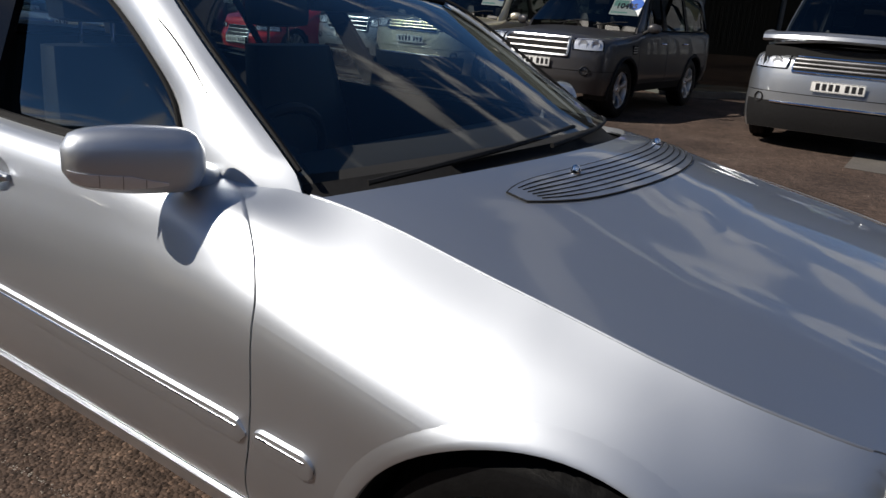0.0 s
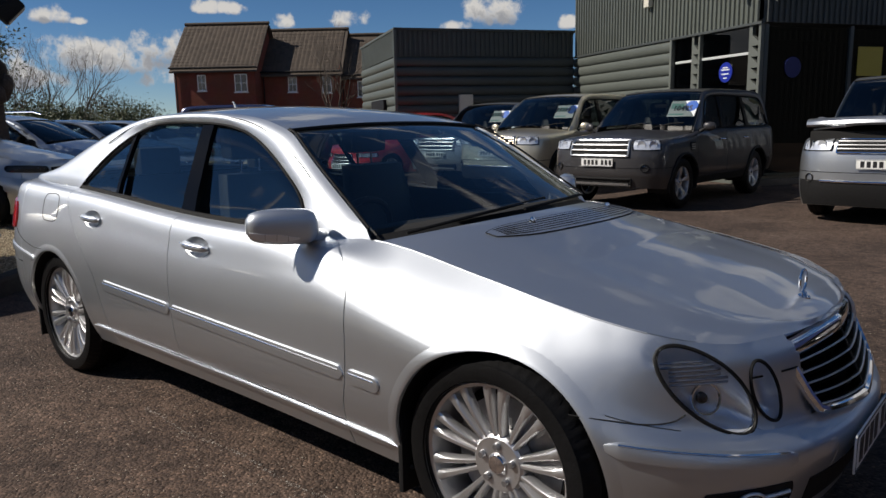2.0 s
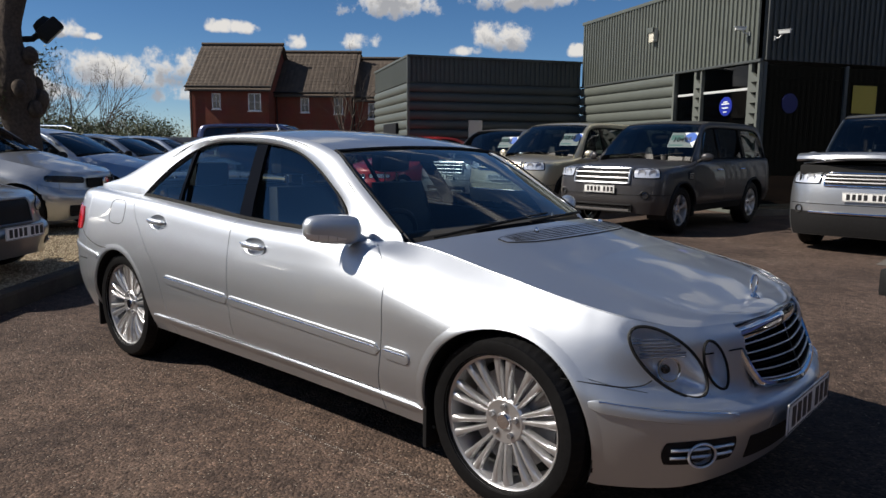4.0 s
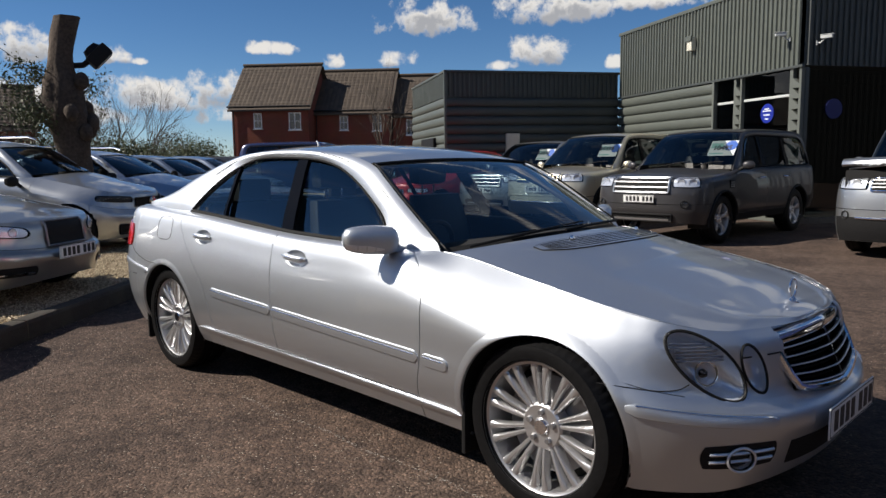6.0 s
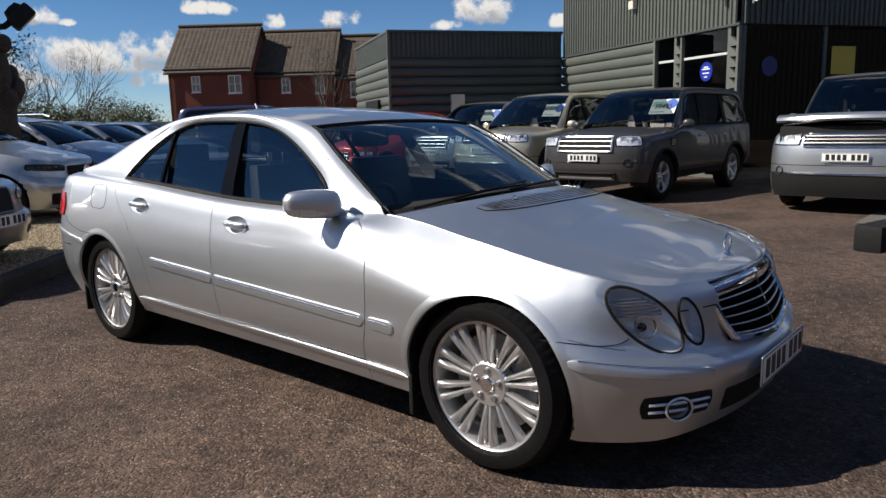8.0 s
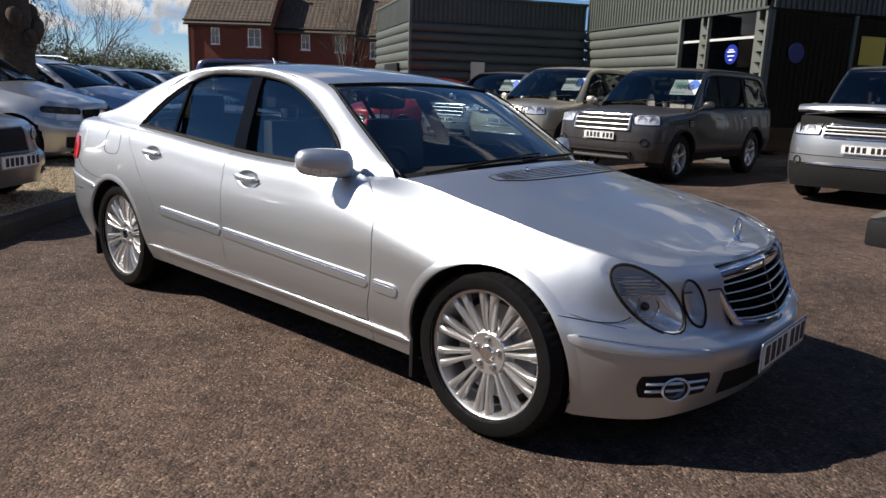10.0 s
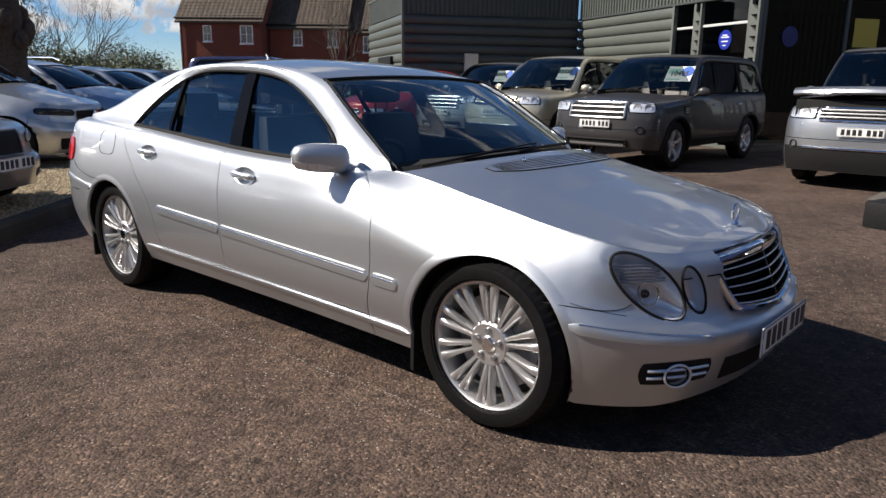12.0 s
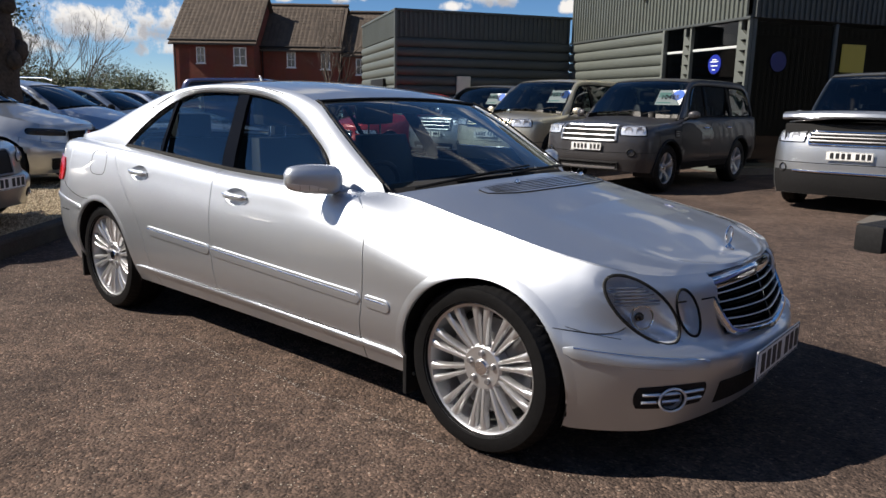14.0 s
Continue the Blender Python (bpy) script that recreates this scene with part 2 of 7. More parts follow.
class Geo:
    """Points and faces gathered for one mesh."""

    def __init__(self):
        self.v, self.f = [], []

    def add(self, v, f):
        k = len(self.v)
        self.v += [tuple(map(float, p)) for p in v]
        self.f += [tuple(k + i for i in q) for q in f]
        return self

    def grid(self, p, wrap_a=False, wrap_b=False, flip=False):
        p = np.asarray(p, float)
        a, b = p.shape[:2]
        f = grid_faces(a, b, wrap_a, wrap_b)
        return self.add(p.reshape(-1, 3), [q[::-1] for q in f] if flip else f)

    def box(self, lo, hi, bevel=0.0):
        lo, hi = np.minimum(lo, hi), np.maximum(lo, hi)
        if bevel <= 0:
            v = [(x, y, z) for x in (lo[0], hi[0]) for y in (lo[1], hi[1]) for z in (lo[2], hi[2])]
            return self.add(v, [(0, 1, 3, 2), (4, 6, 7, 5), (0, 4, 5, 1), (2, 3, 7, 6), (0, 2, 6, 4), (1, 5, 7, 3)])
        b = min(bevel, 0.49 * min(np.array(hi) - np.array(lo)))
        bm = bmesh.new()
        bmesh.ops.create_cube(bm, size=1.0)
        for v in bm.verts:
            v.co = [lo[i] + (v.co[i] + 0.5) * (hi[i] - lo[i]) for i in range(3)]
        bmesh.ops.bevel(bm, geom=bm.edges[:], offset=b, segments=2, profile=0.7, affect="EDGES")
        bm.verts.index_update()
        self.add([v.co[:] for v in bm.verts], [[v.index for v in f.verts] for f in bm.faces])
        bm.free()
        return self

    def lathe(self, prof, axis="y", n=40, centre=(0, 0, 0)):
        """prof: (radius, height along the axis)."""
        a = np.linspace(0, 2 * math.pi, n, endpoint=False)
        p = np.zeros((len(prof), n, 3))
        for i, (r, h) in enumerate(prof):
            c, s = r * np.cos(a), r * np.sin(a)
            if axis == "y":
                p[i] = np.stack([c, np.full(n, h), s], 1)
            elif axis == "x":
                p[i] = np.stack([np.full(n, h), c, s], 1)
            else:
                p[i] = np.stack([c, s, np.full(n, h)], 1)
        return self.grid(p + np.array(centre), wrap_b=True)

    def tube(self, path, r, n=8, closed=False, flat=1.0):
        """A round (or flattened) bar along a path; r may vary along it."""
        p = np.array(path, float)
        r = np.broadcast_to(np.asarray(r, float), (len(p),))
        t = np.gradient(p, axis=0) if not closed else np.roll(p, -1, 0) - np.roll(p, 1, 0)
        t /= np.linalg.norm(t, axis=1)[:, None] + 1e-12
        up = np.array((0, 0, 1.0)) if abs(t[0][2]) < 0.9 else np.array((1.0, 0, 0))
        rings = []
        for i in range(len(p)):
            a = np.cross(t[i], up)
            a /= np.linalg.norm(a) + 1e-12
            b = np.cross(a, t[i])
            up = b
            ang = np.linspace(0, 2 * math.pi, n, endpoint=False)
            rings.append(p[i] + r[i] * (np.outer(np.cos(ang), a) + flat * np.outer(np.sin(ang), b)))
        k = len(self.v)
        self.grid(rings, wrap_a=closed, wrap_b=True)
        if not closed:
            self.f += [tuple(range(k + n - 1, k - 1, -1)), tuple(range(k + (len(p) - 1) * n, k + len(p) * n))]
        return self

    def slab(self, top, thick, flip=False):
        """A sheet given as a grid of points, with thickness along its own normals."""
        p = np.asarray(top, float)
        du, dv = np.gradient(p, axis=0), np.gradient(p, axis=1)
        n = np.cross(du, dv)
        n /= np.linalg.norm(n, axis=2)[..., None] + 1e-12
        away = p - np.array((p[..., 0].mean(), 0.0, 0.5))
        if (n * away).sum() < 0:
            n = -n
        q = p - n * thick
        a, b = p.shape[:2]
        self.grid(p, flip=flip)
        self.grid(q, flip=not flip)
        k = len(self.v) - 2 * a * b
        rim = [(i, 0) for i in range(a)] + [(a - 1, j) for j in range(1, b)] + [(i, b - 1) for i in range(a - 2, -1, -1)] + [(0, j) for j in range(b - 2, 0, -1)]
        for (i, j), (i2, j2) in zip(rim, rim[1:] + rim[:1]):
            w = (k + i * b + j, k + i2 * b + j2, k + a * b + i2 * b + j2, k + a * b + i * b + j)
            self.f.append(w[::-1] if not flip else w)
        return self

    def prism(self, outline, y0, y1):
        """An outline in x and z, pushed from y0 to y1."""
        k = len(outline)
        v = [(x, y0, z) for x, z in outline] + [(x, y1, z) for x, z in outline]
        f = [tuple(range(k)), tuple(range(2 * k - 1, k - 1, -1))] + [(i, k + i, k + (i + 1) % k, (i + 1) % k) for i in range(k)]
        return self.add(v, f)

    def moved(self, m):
        self.v = [tuple(m @ Vector(p)) for p in self.v]
        return self

    def islands(self):
        """The joined sheets of which it is made up, each for itself; scraps of a few faces are left out."""
        root = list(range(len(self.v)))

        def find(i):
            while root[i] != i:
                root[i] = root[root[i]]
                i = root[i]
            return i

        for q in self.f:
            for i in q[1:]:
                root[find(i)] = find(q[0])
        groups = {}
        for q in self.f:
            groups.setdefault(find(q[0]), []).append(q)
        out = []
        for faces in groups.values():
            if len(faces) > 8:
                piece = Geo()
                piece.v, piece.f = self.v, faces
                out.append(piece)
        return out

    def mesh(self, name, mat, smooth=True, angle=40):
        me = bpy.data.meshes.new(name)
        me.from_pydata(self.v, [], self.f)
        me.validate()
        bm = bmesh.new()
        bm.from_mesh(me)
        bmesh.ops.delete(bm, geom=[v for v in bm.verts if not v.link_faces], context="VERTS")
        bmesh.ops.remove_doubles(bm, verts=bm.verts, dist=0.0002)
        bmesh.ops.recalc_face_normals(bm, faces=bm.faces)
        if smooth:
            lim = radians(angle)
            for f in bm.faces:
                f.smooth = True
            for e in bm.edges:
                e.smooth = len(e.link_faces) == 2 and e.calc_face_angle(0) < lim
        bm.to_mesh(me)
        bm.free()
        for k in mat if isinstance(mat, (list, tuple)) else [mat]:
            me.materials.append(k)
        return me


def part(name, geo, mat, parent=None, label="", smooth=True, angle=40):
    """One mesh object, under a thing or a part."""
    ob = new(name, geo if isinstance(geo, bpy.types.Mesh) else geo.mesh(name, mat, smooth, angle))
    if parent is not None:
        ob.parent = parent
    if label:
        ob["label"] = label
    return ob


def thing(name, m, label, category, group="", kind=""):
    """An empty at a thing's base, which holds its parts."""
    e = new(name)
    e.empty_display_size = 0.2
    e.matrix_world = m
    return tagged(e, label, category, group, kind)


def written(text, size, mat, m, parent, name="lettering", label="", bold=0.0):
    """Flat letters in the built-in font, as a mesh."""
    cu = bpy.data.curves.new(name, "FONT")
    cu.body, cu.size, cu.align_x, cu.align_y, cu.extrude, cu.offset = text, size, "CENTER", "CENTER", 0.0008, bold
    ob = bpy.data.objects.new(name, cu)
    me = bpy.data.meshes.new_from_object(ob)
    bpy.data.objects.remove(ob)
    bpy.data.curves.remove(cu)
    me.materials.append(mat)
    o = new(name, me)
    o.parent = parent
    o.matrix_local = m
    if label:
        o["label"] = label
    return o

# ---- vehicles ----


class Shell:
    """The smooth skin of a motor car. x ahead, y to its left, z up, from the ground at the middle of the wheelbase.
    The side goes round the whole plan by s (0 at the nose, 1 at the tail) and up by v (0 at the sill, 1 at the edge of bonnet, glass and boot)."""

    def __init__(self, front, rear, half, nose, tail, n_nose, n_tail, z_bot, z_mid, z_top, in_top, in_sh=0.03, in_bot=0.06, sh=0.13, bend=0.2):
        self.front, self.rear, self.half = front, rear, half
        a = np.linspace(0, math.pi / 2, 60)
        fx, fy = front - nose * (1 - np.cos(a) ** (2 / n_nose)), -half * np.sin(a) ** (2 / n_nose)
        rx, ry = rear + tail * (1 - np.cos(a) ** (2 / n_tail)), -half * np.sin(a) ** (2 / n_tail)
        mx = np.linspace(front - nose, rear + tail, 40)[1:-1]
        p = np.vstack([np.stack([fx, fy], 1), np.stack([mx, np.full(len(mx), -half)], 1), np.stack([rx, ry], 1)[::-1]])
        s = np.r_[0, np.cumsum(np.linalg.norm(np.diff(p, axis=0), axis=1))]
        q = np.linspace(0, s[-1], 600)
        p = np.stack([np.interp(q, s, p[:, k]) for k in (0, 1)], 1)
        for _ in range(6):
            p[1:-1] = 0.25 * p[:-2] + 0.5 * p[1:-1] + 0.25 * p[2:]
        t = np.gradient(p, axis=0)
        t /= np.linalg.norm(t, axis=1)[:, None]
        self.p, self.n, self.q = p, np.stack([-t[:, 1], t[:, 0]], 1), q / q[-1]
        if self.n[300, 1] > 0:
            self.n = -self.n
        self.n[0], self.n[-1] = (1, 0), (-1, 0)
        self.z_bot, self.z_mid, self.z_top, self.in_top = (pchip(k) for k in (z_bot, z_mid, z_top, in_top))
        self.in_sh, self.in_bot, self.sh, self.bend = (pchip(k) if isinstance(k, (list, tuple)) else (lambda x, k=k: np.full(np.shape(x), k)) for k in (in_sh, in_bot, sh, bend))

    def s_at(self, x):
        """s of the side where the plan stands at x."""
        o = np.argsort(self.p[:, 0])
        return np.interp(x, self.p[o, 0], self.q[o])

    def at(self, s, v):
        """Points of the right-hand side; s and v are arrays of one shape."""
        s, v = np.broadcast_arrays(np.asarray(s, float), np.asarray(v, float))
        px, py = np.interp(s, self.q, self.p[:, 0]), np.interp(s, self.q, self.p[:, 1])
        nx, ny = np.interp(s, self.q, self.n[:, 0]), np.interp(s, self.q, self.n[:, 1])
        zb, zm, zt, it = self.z_bot(px), self.z_mid(px), self.z_top(px), self.in_top(px)
        sh, ish, ib, bd = self.sh(px), self.in_sh(px), self.in_bot(px), self.bend(px)
        zs = [zb - 0.0, zb + 0.10, zm, zt - sh, zt - bd * sh, zt]
        ins = [ib, 0.42 * ib, 0 * ib, ish, ish + (0.30 + 0.40 * bd) * (it - ish), it]
        k = np.array([0, 0.12, 0.42, 0.72, 0.88, 1.0])
        zz, ii = np.zeros_like(s), np.zeros_like(s)
        for arr, dst in ((zs, zz), (ins, ii)):
            a = np.stack(np.broadcast_arrays(*arr), 0)
            m = np.gradient(a, k, axis=0)
            j = np.clip(np.searchsorted(k, v) - 1, 0, 4)
            h = k[j + 1] - k[j]
            t = (v - k[j]) / h
            g = lambda r, jj: np.take_along_axis(r, jj[None], 0)[0]
            dst[...] = (2 * t**3 - 3 * t**2 + 1) * g(a, j) + (t**3 - 2 * t**2 + t) * h * g(m, j) + (-2 * t**3 + 3 * t**2) * g(a, j + 1) + (t**3 - t**2) * h * g(m, j + 1)
        return np.stack([px - nx * ii, np.minimum(py - ny * ii, 0), zz], -1)

    def v_of_z(self, s, z):
        """v at which the side at s has the height z."""
        vs = np.linspace(0, 1, 90)
        zz = self.at(np.full(90, s), vs)[:, 2]
        return float(np.interp(z, zz, vs))

    def side_y(self, x, z):
        q = x
        for _ in range(3 if abs(x) > 0.55 * self.front else 1):
            s = float(self.s_at(q))
            p = self.at(np.array([s]), np.array([self.v_of_z(s, z)]))[0]
            q += x - p[0]
        return float(p[1])

    def edge(self, s):
        return self.at(s, np.ones(np.shape(s)))


def trim_arches(v, f, arches, sh=None):
    """Cuts round openings into a side: points near a circle are moved onto it, faces inside are left out."""
    v = np.array(v, float)
    keep = np.ones(len(f), bool)
    for cx, cz, r, *rest in arches:
        flat = rest[0] if rest else 1.0
        dx, dz = v[:, 0] - cx, (v[:, 2] - cz) / flat
        d = np.hypot(dx, dz)
        near = np.abs(d - r) < (0.017 if not rest else 0.014)
        k = r / np.maximum(d[near], 1e-6)
        v[near, 0], v[near, 2] = cx + dx[near] * k, cz + dz[near] * k * flat
        for i, q in enumerate(f):
            c = v[list(q)].mean(0)
            if math.hypot(c[0] - cx, (c[2] - cz) / flat) < r - 0.002:
                keep[i] = False
    f = [q for q, k in zip(f, keep) if k]
    used = np.zeros(len(v), bool)
    for q in f:
        used[list(q)] = True
    for cx, cz, r, *rest in arches:
        flat = rest[0] if rest else 1.0
        dx, dz = v[:, 0] - cx, (v[:, 2] - cz) / flat
        d = np.hypot(dx, dz)
        w = used & (d < r)
        k = r / np.maximum(d[w], 1e-6)
        v[w, 0], v[w, 2] = cx + dx[w] * k, cz + dz[w] * k * flat
        if sh:
            for i in np.nonzero(used & (np.abs(np.hypot(v[:, 0] - cx, (v[:, 2] - cz) / flat) - r) < 0.002))[0]:
                v[i, 1] = sh.side_y(v[i, 0], v[i, 2])
    return v, f


def mirror(v):
    return np.asarray(v) * np.array((1, -1, 1))


def panel(sh, sa, sb, va, vb, arches=(), du=0.014, side=-1, lip=0.012, cut=None, snap=None):
    """One panel of a side between two lines, with its edges folded in. sa, sb: s as functions of v."""
    s0, s1 = sa(0.5 * (va + vb)), sb(0.5 * (va + vb))
    length = abs(s1 - s0) * 5.6
    nu, nv = max(4, int(length / du)), max(4, int((vb - va) * 0.85 / du))
    vv = np.linspace(va, vb, nv)
    S = np.array([[sa(v) + (sb(v) - sa(v)) * u for v in vv] for u in np.linspace(0, 1, nu)])
    P = sh.at(S, np.broadcast_to(vv, S.shape))
    f = grid_faces(nu, nv)
    v, f = trim_arches(P.reshape(-1, 3), f, arches, sh)
    if cut:
        v = np.array([snap(*w) for w in v]) if snap else v
        f = [q for q in f if not cut(*v[list(q)].mean(0))]
    # fold the free edges inwards
    count = {}
    for q in f:
        for a, b in zip(q, q[1:] + q[:1]):
            count[tuple(sorted((a, b)))] = count.get(tuple(sorted((a, b))), 0) + 1
    rim = [e for e, c in count.items() if c == 1]
    ids = sorted({i for e in rim for i in e})
    near = np.array([sh.at(np.array([S.reshape(-1)[i]]), np.array([0.5]))[0] for i in ids])
    new_v, at = list(v), {}
    for i, c in zip(ids, near):
        at[i] = len(new_v)
        w = v[i]
        if vb > 0.98 and i % nv == nv - 1:
            new_v.append(w + np.array((0, 0.001, -1.5)) * lip)
            continue
        inward = np.array((0, 1.0, 0)) if abs(w[0]) < 1.75 * (sh.front / 2.2) else np.array((-np.sign(w[0]) * 0.8, 0.5, 0))
        new_v.append(w + inward * lip)
    f = f + [(a, b, at[b], at[a]) for a, b in rim]
    new_v = np.array(new_v)
    return Geo().add(new_v if side < 0 else mirror(new_v), f)


def const(c):
    return lambda v: c


def tyre_mesh(R, rim, w, name="tyre"):
    """A tyre with rounded shoulders, three grooves and a raised rim guard."""
    h = R - rim
    prof = [(rim - 0.004, -0.42 * w), (rim + 0.006, -0.49 * w), (rim + 0.4 * h, -0.508 * w), (rim + 0.70 * h, -0.488 * w), (R - 0.020, -0.445 * w), (R - 0.005, -0.375 * w)]
    for c in (-0.24, 0.0, 0.24):
        prof += [(R, (c - 0.035) * w), (R - 0.008, (c - 0.028) * w), (R - 0.008, (c + 0.028) * w), (R, (c + 0.035) * w)]
    prof += [(r, -y) for r, y in prof[:6][::-1]]
    n = 180
    a = np.linspace(0, 2 * math.pi, n, endpoint=False)
    P = np.zeros((len(prof), n, 3))
    for i, (r, y) in enumerate(prof):
        cut = 0.006 if R - 0.009 < r < R - 0.001 and abs(y) > 0.3 * w else 0.0
        rr = r - np.where(np.arange(n) % 3 == 0, cut, 0.0)
        P[i] = np.stack([rr * np.cos(a), np.full(n, y), rr * np.sin(a)], 1)
    return Geo().grid(P, wrap_b=True)


def rim_parts(rim, w, spokes, face=-0.40, pair=False, width=0.03, dish=0.03, hub_r=0.075, bolts=5):
    """An alloy wheel seen from -y: the barrel with its lip, each spoke, the hub, bolts and cap."""
    f = face * w
    barrel = Geo().lathe([(rim + 0.001, f - 0.018), (rim + 0.004, f - 0.012), (rim - 0.002, f - 0.004), (rim - 0.014, f), (rim - 0.02, f + 0.02), (rim - 0.028, f + 0.07), (rim - 0.03, 0.45 * w), (rim, 0.47 * w)], "y", 72)
    sp = Geo()
    inner, outer = hub_r * 0.85, rim - 0.012
    rr = np.linspace(inner, outer, 9)
    rows = []
    for r in rr:
        t = (r - inner) / (outer - inner)
        wd = width * (0.55 + 0.15 * t + 0.55 * t**3)
        y = f + dish * (1 - t) ** 1.4 - 0.004 * math.sin(math.pi * t)
        dep = 0.022 + 0.014 * (1 - t)
        rows.append([(r, y + dep, -wd * 0.6), (r, y + 0.005, -wd * 0.5), (r, y, -wd * 0.28), (r, y, wd * 0.28), (r, y + 0.005, wd * 0.5), (r, y + dep, wd * 0.6)])
    sp.grid(rows, wrap_b=True)
    hub = Geo().lathe([(0.001, f + dish - 0.006), (0.03, f + dish - 0.006), (0.034, f + dish - 0.001), (hub_r * 0.9, f + dish - 0.004), (hub_r, f + dish + 0.004), (hub_r * 1.02, f + dish + 0.05)], "y", 40)
    return barrel, sp, hub


WHEELS = {}
DECKS = {}


def wheel(parent, kind, R, rim, w, spokes, m, pair=0.0, width=0.03, dish=0.03, mat=None, cap=None, hub_r=0.075, flip=False, detail=True):
    """A road wheel under its car: tyre, rim, each spoke, hub, bolts, brake disc."""
    mat = mat or ALLOY
    if kind not in WHEELS:
        b, s, h = rim_parts(rim, w, spokes, pair=pair, width=width, dish=dish, hub_r=hub_r)
        WHEELS[kind] = [k.mesh(n, q) for k, n, q in ((tyre_mesh(R, rim, w), "tyre", TYRE), (b, "rim", mat), (s, "spoke", mat), (h, "hub", mat),
            (Geo().lathe([(0.0005, -0.10 * w), (rim * 0.74, -0.10 * w), (rim * 0.74, -0.02 * w), (0.0005, -0.02 * w)], "y", 48), "brake_disc", STEEL),
            (Geo().lathe([(0.0005, -0.012), (0.009, -0.012), (0.012, -0.006), (0.012, 0.01)], "y", 10), "bolt", STEEL),
            (Geo().lathe([(0.0005, -0.004), (0.026, -0.003), (0.031, 0.003), (0.031, 0.012)], "y", 24), "cap", cap or CHROME),
            (Geo().lathe([(rim - 0.03, 0.1 * w), (0.0005, 0.1 * w)], "y", 40), "wheel_back", DARKGAP))]
    ty, ri, spk, hb, disc, bolt, capm, back = WHEELS[kind]
    e = part("wheel", ty, None, parent, "black tyre on a bright alloy rim")
    e.name = "wheel"
    e.matrix_local = m @ (Matrix.Rotation(math.pi, 4, "Z") if flip else Matrix.Identity(4))
    part("rim", ri, None, e)
    part("hub", hb, None, e)
    part("brake_disc", disc, None, e)
    part("backing", back, None, e)
    c = part("cap", capm, None, e)
    f = -0.40 * w + dish
    c.location = (0, f - 0.008, 0)
    for i in range(spokes):
        a = 2 * math.pi * (i // (2 if pair else 1)) / (spokes / (2 if pair else 1)) + ((-pair, pair)[i % 2] if pair else 0)
        o = part("spoke", spk, None, e)
        o.matrix_local = Matrix.Rotation(-a - math.pi / 2, 4, "Y")
    if detail:
        for i in range(5):
            a = 2 * math.pi * i / 5 + 0.3
            o = part("bolt", bolt, None, e)
            o.location = (0.055 * math.cos(a), f - 0.004, 0.055 * math.sin(a))
    return e


def number_plate(parent, m, n=7, name="number_plate", yellow=False):
    """A plate with a raised rim and plain dark bars for its characters."""
    p = part(name, Geo().box((-0.26, -0.006, -0.0555), (0.26, 0.0, 0.0555), 0.003), PLATE, parent, "white plate with plain dark bars")
    p.matrix_local = m
    for i in range(n):
        x = -0.215 + i * 0.064 + (0.03 if i > 3 else 0)
        part("bar", Geo().box((x, -0.0075, -0.036), (x + 0.042, -0.005, 0.036)), INK, p)
    e = Geo()
    e.tube([(-0.255, -0.006, -0.05), (0.255, -0.006, -0.05), (0.255, -0.006, 0.05), (-0.255, -0.006, 0.05)], 0.002, 4, True)
    part("border", e, INK, p)
    return p


def greenhouse(sh, outline, dlo, tumble, n=64):
    """Side frame points: outer line and glass line, both on the leaning plane of the cabin's side. outline, dlo: (x, z) lists from the
    front base over the top to the rear base."""
    def lean(c):
        out = []
        for x, z in c:
            s = float(sh.s_at(x))
            b = sh.edge(np.array([s]))[0]
            h = max(0.0, z - b[2])
            out.append((x, min(-0.05, b[1] + tumble * h + 0.14 * tumble * h * h / 0.45), z))
        return np.array(out)

    return lean(spline(outline, n)), lean(spline(dlo, n)), lean


